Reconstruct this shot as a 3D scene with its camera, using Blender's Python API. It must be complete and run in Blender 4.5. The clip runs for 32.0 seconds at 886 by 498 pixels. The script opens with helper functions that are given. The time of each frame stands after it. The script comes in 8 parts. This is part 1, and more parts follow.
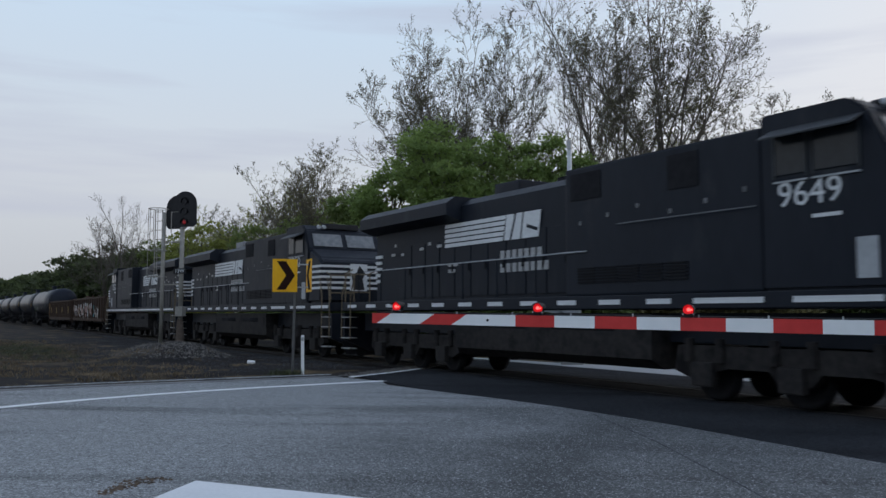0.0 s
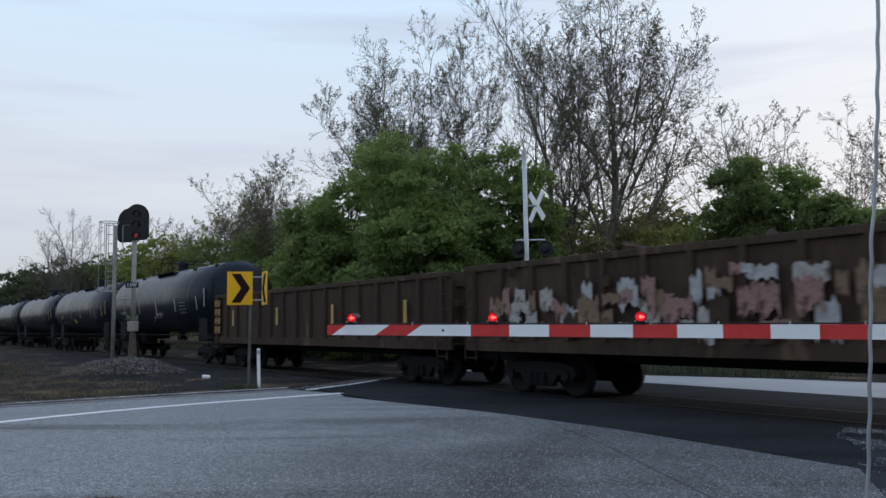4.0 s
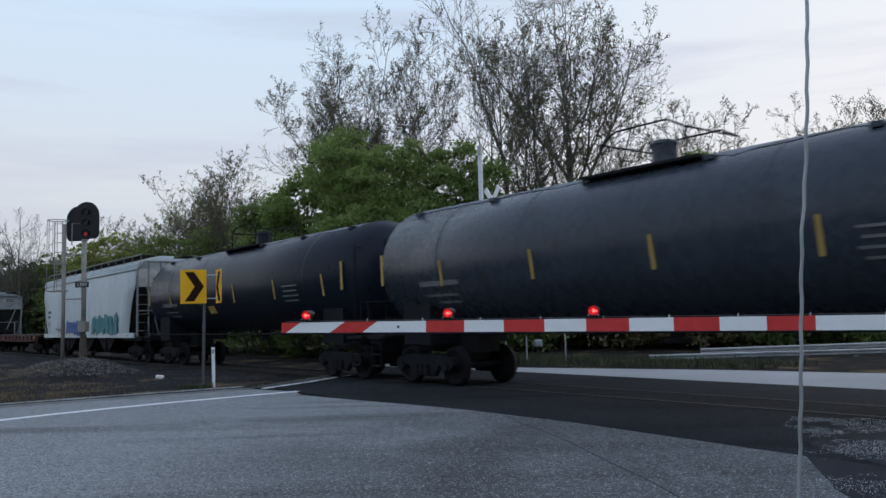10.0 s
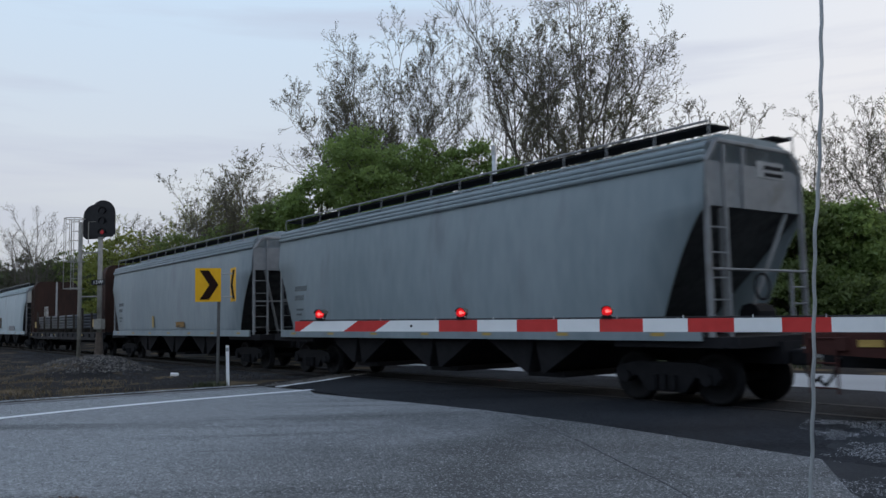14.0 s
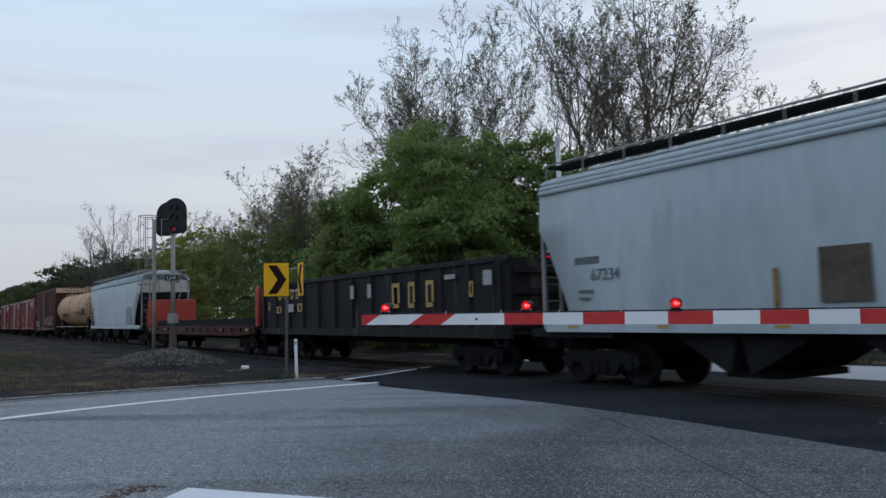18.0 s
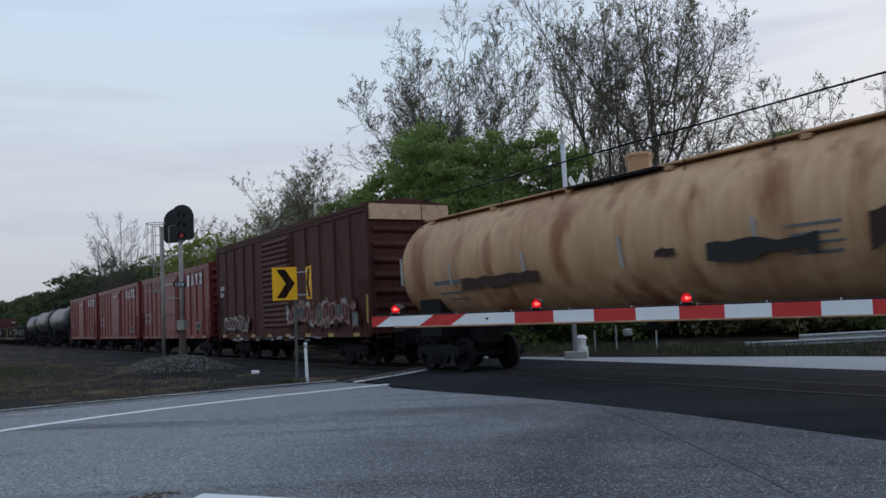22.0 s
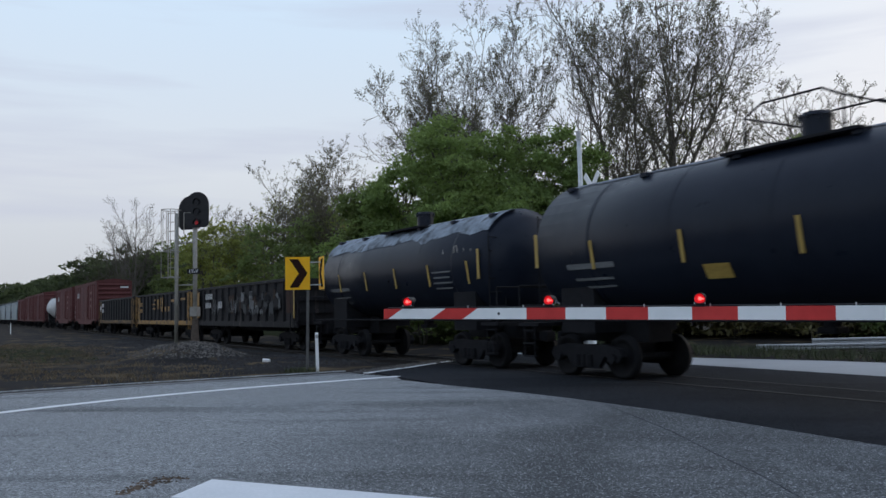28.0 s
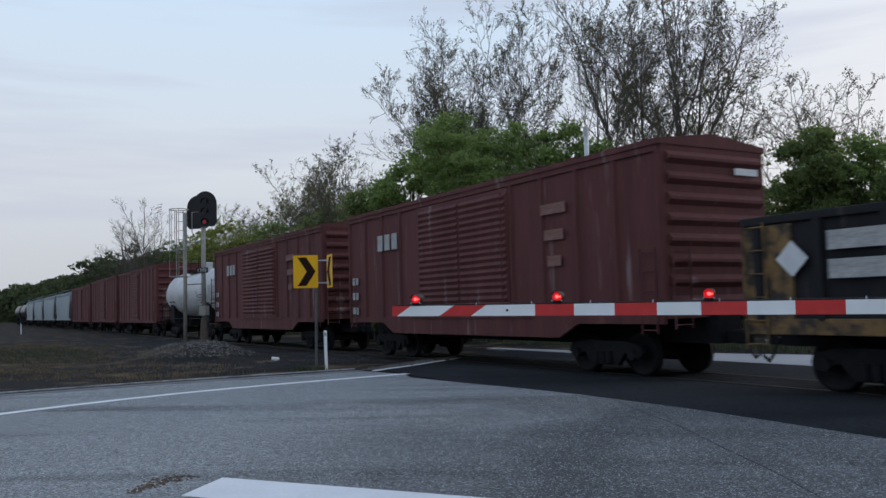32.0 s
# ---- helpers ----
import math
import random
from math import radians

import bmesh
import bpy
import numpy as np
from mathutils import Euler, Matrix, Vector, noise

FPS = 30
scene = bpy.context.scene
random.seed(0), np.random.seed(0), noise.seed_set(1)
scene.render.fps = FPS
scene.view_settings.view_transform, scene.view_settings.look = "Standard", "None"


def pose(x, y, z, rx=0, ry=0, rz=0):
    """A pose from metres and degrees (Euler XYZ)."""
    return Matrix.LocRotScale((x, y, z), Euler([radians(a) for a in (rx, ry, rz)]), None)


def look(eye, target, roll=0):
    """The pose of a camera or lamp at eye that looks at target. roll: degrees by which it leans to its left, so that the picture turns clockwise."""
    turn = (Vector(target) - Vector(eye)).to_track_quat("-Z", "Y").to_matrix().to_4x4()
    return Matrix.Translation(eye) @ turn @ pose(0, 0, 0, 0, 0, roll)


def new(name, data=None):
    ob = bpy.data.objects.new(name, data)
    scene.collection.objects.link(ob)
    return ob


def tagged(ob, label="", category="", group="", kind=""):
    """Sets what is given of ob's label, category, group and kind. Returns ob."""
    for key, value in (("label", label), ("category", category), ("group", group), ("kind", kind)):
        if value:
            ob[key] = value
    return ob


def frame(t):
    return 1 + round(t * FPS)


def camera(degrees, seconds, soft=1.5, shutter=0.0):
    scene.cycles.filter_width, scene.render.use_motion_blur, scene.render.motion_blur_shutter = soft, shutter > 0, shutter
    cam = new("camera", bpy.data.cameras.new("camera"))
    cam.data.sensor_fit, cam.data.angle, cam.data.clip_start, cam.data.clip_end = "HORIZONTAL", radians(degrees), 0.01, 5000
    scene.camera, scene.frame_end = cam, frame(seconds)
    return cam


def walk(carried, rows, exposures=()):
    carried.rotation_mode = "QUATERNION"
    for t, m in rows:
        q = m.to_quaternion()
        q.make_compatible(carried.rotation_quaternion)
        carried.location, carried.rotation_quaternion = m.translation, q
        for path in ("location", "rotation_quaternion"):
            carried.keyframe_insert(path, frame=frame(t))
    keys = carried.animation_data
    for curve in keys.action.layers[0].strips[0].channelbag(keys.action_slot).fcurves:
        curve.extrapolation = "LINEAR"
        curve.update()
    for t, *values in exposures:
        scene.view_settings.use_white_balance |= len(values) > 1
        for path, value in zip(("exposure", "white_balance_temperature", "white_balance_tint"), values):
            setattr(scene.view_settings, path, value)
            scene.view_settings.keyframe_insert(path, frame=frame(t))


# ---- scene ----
cam = camera(56.0, 32.0, soft=1.5, shutter=0.15)
# the camera: a phone held in a stopped car, it only turns
EYE = (0.0, 0.0, 1.6)
TURNS = (
    (0, 94.482, -0.115, 5.747), (0.5, 94.523, -0.143, 5.489), (1, 94.544, -0.013, 5.029), (1.5, 94.529, 0.178, 4.861),
    (2, 94.547, 0.092, 4.352), (2.5, 94.513, 0.154, 3.645), (3, 94.95, 0.455, 3.298), (3.5, 95.239, 0.688, 3.351),
    (5.5, 94.785, 0.439, 0.634), (6, 94.763, 0.133, 0.45), (6.5, 94.623, 0.028, 0.166), (7, 94.777, 0.193, 0.077),
    (7.5, 95.08, 0.692, 0.232), (8, 95.248, 1.054, 0.234), (8.5, 95.143, 1.158, 0.155), (9, 94.922, 1.186, 0.102),
    (9.5, 94.824, 1.497, -0.162), (10, 94.851, 1.503, 0.038), (10.5, 94.984, 1.572, 0.504), (11, 95.077, 1.632, 0.376),
    (11.5, 95.126, 1.695, 0.22), (12, 95.174, 1.654, 0.21), (12.5, 95.025, 1.45, 0.419), (13, 94.861, 1.247, 0.519),
    (13.5, 94.901, 1.164, 0.686), (15.5, 94.511, 1.359, 2.669), (16, 94.569, 1.355, 3.5), (16.5, 94.665, 1.41, 4.163),
    (17, 94.693, 1.375, 4.604), (17.5, 94.661, 1.377, 5.027), (18, 94.468, 1.423, 5.393), (18.5, 94.285, 1.348, 5.655),
    (19, 94.31, 1.301, 5.925), (19.5, 94.329, 1.38, 6.154), (20, 94.518, 1.492, 6.678), (20.5, 94.449, 1.581, 6.669),
    (21, 94.242, 2.11, 6.271), (21.5, 94.356, 2.529, 5.952), (22, 94.514, 2.748, 5.943), (22.5, 94.537, 2.614, 6.161),
    (23, 94.508, 2.307, 6.195), (23.5, 94.396, 2.055, 6.346), (24, 94.328, 1.916, 6.376),
    (24.5, 94.133, 1.917, 6.418), (25, 94.012, 2.004, 6.55), (25.5, 94.045, 2.096, 6.634), (27.5, 94.215, 1.119, 6.627),
    (28, 94.111, 1.152, 6.723), (28.5, 94.041, 1.323, 6.818), (29, 94.069, 1.302, 6.965), (29.5, 94.071, 1.353, 7.014),
    (30, 94.074, 1.503, 7.055), (30.5, 94.014, 1.726, 7.127), (31, 94.005, 1.699, 7.188), (31.5, 93.989, 1.67, 7.244),
    (32, 93.928, 1.59, 7.274),
)
SWAYS = ((0, -0.070), (3.0, -0.062), (3.5, -0.049), (5.5, -0.023), (7, -0.016), (9, -0.014), (11, 0.0), (13.5, 0.0), (15.5, -0.008), (17, -0.011), (18, -0.008), (20, -0.03), (32, -0.04))


def sway(t):
    """The hand drifts a few centimetres sideways."""
    for (t0, a), (t1, b) in zip(SWAYS, SWAYS[1:]):
        if t <= t1:
            return a + (b - a) * max(0.0, t - t0) / (t1 - t0)
    return SWAYS[-1][1]


EXPOSURES = ((0.0, -0.05), (0.5, 0.06), (1.0, 0.12), (3.0, 0.15), (6.0, 0.12), (8.0, 0.14), (9.0, 0.14), (10.0, 0.10), (11.0, 0.10), (12.0, -0.08), (13.0, -0.03), (16.0, 0.04), (20.0, 0.02), (22.0, -0.02), (24.0, 0.06), (28.0, 0.10), (30.0, 0.10), (32.0, 0.06))
walk(cam, [(t, pose(EYE[0] + sway(t), EYE[1], EYE[2], rx, ry, rz)) for t, rx, ry, rz in TURNS], EXPOSURES)

# ---- light: dusk under a thin veil of cloud, the brighter sky to the right ----
scene.view_settings.exposure = 0.0


def make_world():
    world = bpy.data.worlds.new("dusk_sky")
    scene.world = world
    world.use_nodes = True
    nt = world.node_tree
    nt.nodes.clear()
    N, link = nt.nodes.new, nt.links.new
    sky = N("ShaderNodeTexSky")
    sky.sky_type, sky.sun_disc = "NISHITA", False
    sky.sun_elevation, sky.sun_rotation = radians(12), radians(75)
    sky.air_density, sky.dust_density, sky.ozone_density = 1.0, 2.0, 2.0
    dim = N("ShaderNodeVectorMath")
    dim.operation = "SCALE"
    dim.inputs["Scale"].default_value = 0.10
    link(sky.outputs[0], dim.inputs[0])
    coord = N("ShaderNodeTexCoord")
    sep = N("ShaderNodeSeparateXYZ")
    link(coord.outputs["Generated"], sep.inputs[0])
    ramp = N("ShaderNodeValToRGB")
    link(sep.outputs["Z"], ramp.inputs[0])
    e = ramp.color_ramp.elements
    e[0].position, e[0].color = 0.0, (0.51, 0.53, 0.58, 1)
    e[1].position, e[1].color = 0.75, (0.50, 0.63, 0.86, 1)
    mid = e.new(0.16)
    mid.color = (0.65, 0.69, 0.75, 1)
    high = e.new(0.36)
    high.color = (0.595, 0.74, 0.905, 1)
    # warm glow towards the set sun
    glow = N("ShaderNodeVectorMath")
    glow.operation = "DOT_PRODUCT"
    link(coord.outputs["Generated"], glow.inputs[0])
    glow.inputs[1].default_value = (0.80, 0.58, 0.10)
    gl = N("ShaderNodeMapRange")
    gl.inputs["From Min"].default_value, gl.inputs["From Max"].default_value = 0.55, 1.0
    gl.inputs["To Min"].default_value, gl.inputs["To Max"].default_value = 0.0, 0.85
    link(glow.outputs["Value"], gl.inputs["Value"])
    warm = N("ShaderNodeMix")
    warm.data_type = "RGBA"
    warm.inputs[7].default_value = (0.92, 0.87, 0.86, 1)
    link(gl.outputs[0], warm.inputs[0])
    link(ramp.outputs[0], warm.inputs[6])
    # long thin streaks of cloud
    stretch = N("ShaderNodeMapping")
    stretch.inputs["Scale"].default_value = (1.1, 1.1, 11.0)
    stretch.inputs["Rotation"].default_value = (0.0, radians(-2.0), radians(20))
    link(coord.outputs["Generated"], stretch.inputs[0])
    streak = N("ShaderNodeTexNoise")
    streak.inputs["Scale"].default_value, streak.inputs["Detail"].default_value = 2.2, 5.0
    link(stretch.outputs[0], streak.inputs[0])
    band = N("ShaderNodeMapRange")
    band.inputs["From Min"].default_value, band.inputs["From Max"].default_value = 0.50, 0.72
    band.inputs["To Min"].default_value, band.inputs["To Max"].default_value = 0.0, 0.55
    link(streak.outputs[0], band.inputs["Value"])
    cloud = N("ShaderNodeMix")
    cloud.data_type = "RGBA"
    cloud.inputs[7].default_value = (0.50, 0.53, 0.66, 1)
    link(band.outputs[0], cloud.inputs[0])
    link(warm.outputs[2], cloud.inputs[6])
    veil = N("ShaderNodeMix")
    veil.data_type = "RGBA"
    veil.inputs[0].default_value = 0.93
    link(dim.outputs[0], veil.inputs[6])
    link(cloud.outputs[2], veil.inputs[7])
    back = N("ShaderNodeBackground")
    back.inputs["Strength"].default_value = 1.06
    link(veil.outputs[2], back.inputs[0])
    out = N("ShaderNodeOutputWorld")
    link(back.outputs[0], out.inputs[0])


make_world()
sun_data = bpy.data.lights.new("sun", "SUN")
sun_data.energy, sun_data.angle, sun_data.color = 0.5, radians(25), (1.0, 0.90, 0.82)
new("sun", sun_data).matrix_world = look((40, 29, 14), (0, 0, 0))


# ---- materials ----
def surface(name, a, b, grain=6.0, patch=0.5, rough=0.7, metal=0.0, bump=0.2, stretch=(1, 1, 1), dirt=None, dirt_at=0.55, per_piece=0.0, spec=0.5, dent=0.0):
    """Two tones mixed by coarse patches and fine grain, optional dirt, fine relief."""
    m = bpy.data.materials.new(name)
    m.use_nodes = True
    nt = m.node_tree
    N, link = nt.nodes.new, nt.links.new
    bsdf = nt.nodes["Principled BSDF"]
    coord = N("ShaderNodeTexCoord")
    mp = N("ShaderNodeMapping")
    mp.inputs["Scale"].default_value = stretch
    link(coord.outputs["Object"], mp.inputs[0])
    big, fine = N("ShaderNodeTexNoise"), N("ShaderNodeTexNoise")
    for n, s, d in ((big, patch, 4.0), (fine, grain, 6.0)):
        n.inputs["Scale"].default_value, n.inputs["Detail"].default_value = s, d
        link(mp.outputs[0], n.inputs[0])
    add = N("ShaderNodeMath")
    add.operation = "MULTIPLY_ADD"
    link(big.outputs[0], add.inputs[0])
    add.inputs[1].default_value = 1.0
    link(fine.outputs[0], add.inputs[2])
    rng = N("ShaderNodeMapRange")
    rng.inputs["From Min"].default_value, rng.inputs["From Max"].default_value = 0.70, 1.30
    link(add.outputs[0], rng.inputs["Value"])
    mix = N("ShaderNodeMix")
    mix.data_type = "RGBA"
    mix.inputs[6].default_value, mix.inputs[7].default_value = (*a, 1), (*b, 1)
    link(rng.outputs[0], mix.inputs[0])
    col = mix.outputs[2]
    if dirt:
        dn = N("ShaderNodeTexNoise")
        dn.inputs["Scale"].default_value, dn.inputs["Detail"].default_value = patch * 2.3, 7.0
        link(mp.outputs[0], dn.inputs[0])
        dr = N("ShaderNodeMapRange")
        dr.inputs["From Min"].default_value, dr.inputs["From Max"].default_value = dirt_at, dirt_at + 0.14
        link(dn.outputs[0], dr.inputs["Value"])
        dm = N("ShaderNodeMix")
        dm.data_type = "RGBA"
        dm.inputs[7].default_value = (*dirt, 1)
        link(dr.outputs[0], dm.inputs[0])
        link(col, dm.inputs[6])
        col = dm.outputs[2]
    if per_piece:
        geo, hsv, mr = N("ShaderNodeNewGeometry"), N("ShaderNodeHueSaturation"), N("ShaderNodeMapRange")
        link(geo.outputs["Random Per Island"], mr.inputs["Value"])
        mr.inputs["To Min"].default_value, mr.inputs["To Max"].default_value = 1 - per_piece, 1 + per_piece
        link(mr.outputs[0], hsv.inputs["Value"])
        link(col, hsv.inputs["Color"])
        col = hsv.outputs[0]
    link(col, bsdf.inputs["Base Color"])
    rr = N("ShaderNodeMapRange")
    rr.inputs["To Min"].default_value, rr.inputs["To Max"].default_value = max(rough - 0.12, 0.05), min(rough + 0.12, 1)
    link(fine.outputs[0], rr.inputs["Value"])
    link(rr.outputs[0], bsdf.inputs["Roughness"])
    bsdf.inputs["Metallic"].default_value = metal
    bsdf.inputs["Specular IOR Level"].default_value = spec
    if bump:
        bp = N("ShaderNodeBump")
        bp.inputs["Strength"].default_value, bp.inputs["Distance"].default_value = bump, 0.02
        link(fine.outputs[0], bp.inputs["Height"])
        link(bp.outputs[0], bsdf.inputs["Normal"])
        if dent:                                                   # broad buckles in thin sheet steel
            wave, db = N("ShaderNodeTexNoise"), N("ShaderNodeBump")
            wave.inputs["Scale"].default_value, wave.inputs["Detail"].default_value = 1.5, 1.5
            link(coord.outputs["Object"], wave.inputs[0])
            db.inputs["Strength"].default_value, db.inputs["Distance"].default_value = 1.0, dent
            link(wave.outputs[0], db.inputs["Height"])
            link(db.outputs[0], bp.inputs["Normal"])
    return m


def lamp_glow(name, colour, power):
    m = bpy.data.materials.new(name)
    m.use_nodes = True
    b = m.node_tree.nodes["Principled BSDF"]
    b.inputs["Base Color"].default_value = (*colour, 1)
    b.inputs["Emission Color"].default_value = (*colour, 1)
    b.inputs["Emission Strength"].default_value = power
    b.inputs["Roughness"].default_value = 0.25
    return m


def asphalt(name, dark, light, chip, chips=0.62, spec=0.3, worn=False):
    """Rolled asphalt: broad worn tones, long faint wheel tracks, pale stone chips and black gaps between them."""
    m = bpy.data.materials.new(name)
    m.use_nodes = True
    nt = m.node_tree
    N, link = nt.nodes.new, nt.links.new
    bsdf = nt.nodes["Principled BSDF"]
    coord = N("ShaderNodeTexCoord")

    def tex(scale, detail, stretch=None, turn=0.0):
        n = N("ShaderNodeTexNoise")
        n.inputs["Scale"].default_value, n.inputs["Detail"].default_value = scale, detail
        src = coord.outputs["Object"]
        if stretch:
            mp = N("ShaderNodeMapping")
            mp.inputs["Scale"].default_value, mp.inputs["Rotation"].default_value = stretch, (0, 0, radians(turn))
            link(src, mp.inputs[0])
            src = mp.outputs[0]
        link(src, n.inputs[0])
        return n.outputs[0]

    def span(v, a, b, lo=0.0, hi=1.0):
        r = N("ShaderNodeMapRange")
        for key, val in (("From Min", a), ("From Max", b), ("To Min", lo), ("To Max", hi)):
            r.inputs[key].default_value = val
        link(v, r.inputs["Value"])
        return r.outputs[0]

    def mix(f, a, b):
        k = N("ShaderNodeMix")
        k.data_type = "RGBA"
        link(f, k.inputs[0])
        for slot, c in ((6, a), (7, b)):
            if isinstance(c, tuple):
                k.inputs[slot].default_value = (*c, 1)
            else:
                link(c, k.inputs[slot])
        return k.outputs[2]
    col = mix(span(tex(0.32, 5.0), 0.36, 0.64), dark, light)
    if worn:                                                       # the lane polished dark inside the turning circle
        off = N("ShaderNodeVectorMath")
        off.operation = "DISTANCE"
        link(coord.outputs["Object"], off.inputs[0])
        off.inputs[1].default_value = (8.1, 8.3, 0.0)
        wob = N("ShaderNodeMath")
        wob.operation = "MULTIPLY_ADD"
        link(tex(0.8, 4.0), wob.inputs[0])
        wob.inputs[1].default_value = 1.2
        link(off.outputs["Value"], wob.inputs[2])
        low = N("ShaderNodeMath")
        low.operation = "MULTIPLY"
        link(span(wob.outputs[0], 7.7, 8.5, 0.42, 1.0), low.inputs[0])
        link(span(wob.outputs[0], 8.7, 9.7, 0.80, 0.0), low.inputs[1])
        col = mix(low.outputs[0], col, tuple(0.48 * v for v in dark))
        col = mix(span(wob.outputs[0], 10.6, 12.8, 0.0, 0.75), col, tuple(1.40 * v for v in light))
    col = mix(span(tex(0.5, 4.0, (0.22, 1.7, 1.0), -38), 0.52, 0.70, 0.0, 0.75), col, tuple(0.55 * v for v in dark))
    col = mix(span(tex(0.9, 6.0, (1.0, 0.35, 1.0), 15), 0.60, 0.74, 0.0, 0.45), col, tuple(1.5 * v for v in light))
    # single stones of two sizes, each with a tone of its own, pale chips among them
    for scale, lo, hi in ((70.0, 0.36, 1.64), (28.0, 0.76, 1.24)):
        cell, part_of, tone = N("ShaderNodeTexVoronoi"), N("ShaderNodeSeparateColor"), N("ShaderNodeVectorMath")
        cell.inputs["Scale"].default_value = scale
        link(coord.outputs["Object"], cell.inputs["Vector"])
        link(cell.outputs["Color"], part_of.inputs[0])
        tone.operation = "SCALE"
        link(col, tone.inputs[0])
        link(span(part_of.outputs[0], 0.0, 1.0, lo, hi), tone.inputs["Scale"])
        col = tone.outputs[0]
        if scale > 60:
            col = mix(span(part_of.outputs[1], chips + 0.31, chips + 0.32, 0.0, 0.55), col, chip)
    fine = tex(90, 3.0)
    link(col, bsdf.inputs["Base Color"])
    bsdf.inputs["Roughness"].default_value = 0.82
    bsdf.inputs["Specular IOR Level"].default_value = spec
    bp = N("ShaderNodeBump")
    bp.inputs["Strength"].default_value, bp.inputs["Distance"].default_value = 0.9, 0.012
    link(fine, bp.inputs["Height"])
    link(bp.outputs[0], bsdf.inputs["Normal"])
    return m


ASPHALT = asphalt("worn_asphalt", (0.100, 0.106, 0.110), (0.172, 0.179, 0.183), (0.58, 0.59, 0.60), 0.60, 0.40, True)
ASPHALT_DARK = asphalt("crack_filler", (0.035, 0.039, 0.046), (0.06, 0.066, 0.075), (0.12, 0.13, 0.14), 0.62, 0.3)
FRESH = asphalt("fresh_asphalt", (0.0185, 0.0205, 0.0245), (0.0300, 0.0325, 0.0375), (0.060, 0.063, 0.067), 0.66, 0.08)
FAR_ASPHALT = surface("pale_asphalt", (0.26, 0.27, 0.28), (0.40, 0.41, 0.42), grain=30, patch=0.3, rough=0.8, bump=0.2)
SHOULDER = surface("grit_shoulder", (0.09, 0.09, 0.095), (0.20, 0.20, 0.20), grain=18, patch=1.2, rough=0.9, bump=0.5)
LINE = surface("road_paint", (0.66, 0.67, 0.68), (0.80, 0.81, 0.82), grain=25, patch=1.5, rough=0.6, bump=0.2, dirt=(0.25, 0.26, 0.28), dirt_at=0.66)
STOPBAR = surface("thick_road_paint", (0.60, 0.62, 0.64), (0.74, 0.75, 0.77), grain=25, patch=1.5, rough=0.5, bump=0.1)
EARTH = surface("cinders_and_dry_grass", (0.012, 0.011, 0.0115), (0.034, 0.030, 0.0275), grain=7, patch=0.25, rough=0.95, bump=0.8, dirt=(0.125, 0.090, 0.052), dirt_at=0.53, spec=0.05)
WOODLAND = surface("woodland_soil", (0.03, 0.035, 0.02), (0.06, 0.07, 0.035), grain=3, patch=0.1, rough=0.95, bump=0.4)
BALLAST = surface("dark_ballast", (0.010, 0.010, 0.012), (0.030, 0.030, 0.034), grain=14, patch=0.4, rough=0.9, bump=1.0, spec=0.15)
GRIT = surface("pale_gravel", (0.10, 0.105, 0.115), (0.62, 0.63, 0.65), grain=20, patch=2.0, rough=0.9, bump=0.8)
STONE = surface("broken_stone", (0.060, 0.055, 0.052), (0.150, 0.138, 0.126), grain=12, patch=1.5, rough=0.9, bump=0.6, per_piece=0.5, spec=0.15)
RAIL = surface("rail_steel", (0.018, 0.018, 0.02), (0.045, 0.043, 0.043), grain=20, patch=1, rough=0.6, metal=0.1, spec=0.1, bump=0.1)
TIE = surface("creosoted_timber", (0.03, 0.026, 0.022), (0.08, 0.07, 0.06), grain=12, patch=1, rough=0.9, bump=0.5, stretch=(1, 6, 1), spec=0.15)
GALV = surface("galvanised_steel", (0.30, 0.31, 0.32), (0.48, 0.49, 0.50), grain=10, patch=1.2, rough=0.5, metal=0.5, bump=0.05)
POLE = surface("silver_paint", (0.42, 0.44, 0.45), (0.60, 0.62, 0.63), grain=8, patch=0.8, rough=0.5, metal=0.2, bump=0.05)
MAST = surface("dull_aluminium_paint", (0.22, 0.208, 0.185), (0.34, 0.325, 0.295), grain=8, patch=0.8, rough=0.6, bump=0.05, spec=0.3)
DULL_POST = surface("weathered_steel_post", (0.085, 0.082, 0.080), (0.15, 0.145, 0.14), grain=10, patch=1.2, rough=0.7, bump=0.05, spec=0.25)
MAST_FOOT = surface("rusty_cast_foot", (0.07, 0.055, 0.045), (0.14, 0.11, 0.09), grain=8, patch=1.5, rough=0.85, bump=0.2, spec=0.2)
WHITE = surface("white_sheeting", (0.84, 0.85, 0.85), (0.91, 0.91, 0.91), grain=9, patch=0.8, rough=0.4, bump=0.02)
RED = surface("red_sheeting", (0.56, 0.028, 0.026), (0.68, 0.045, 0.04), grain=9, patch=0.8, rough=0.45, bump=0.02)
YELLOW = surface("yellow_sheeting", (0.84, 0.42, 0.010), (0.92, 0.50, 0.018), grain=6, patch=0.8, rough=0.6, bump=0.02, spec=0.25)
BLACK = surface("black_paint", (0.012, 0.012, 0.014), (0.024, 0.024, 0.028), grain=8, patch=0.8, rough=0.55, bump=0.05, spec=0.25)
BROWN_MARK = surface("dark_chevron_print", (0.020, 0.010, 0.008), (0.035, 0.016, 0.011), grain=8, patch=0.8, rough=0.8, bump=0.02, spec=0.08)
CONCRETE = surface("cast_concrete", (0.26, 0.25, 0.24), (0.40, 0.39, 0.37), grain=12, patch=1.0, rough=0.85, bump=0.3)
RED_LAMP = lamp_glow("lit_red_lamp", (0.75, 0.012, 0.018), 0.55)
LAMP_CORE = lamp_glow("lamp_filament_glow", (1.0, 0.10, 0.09), 2.2)
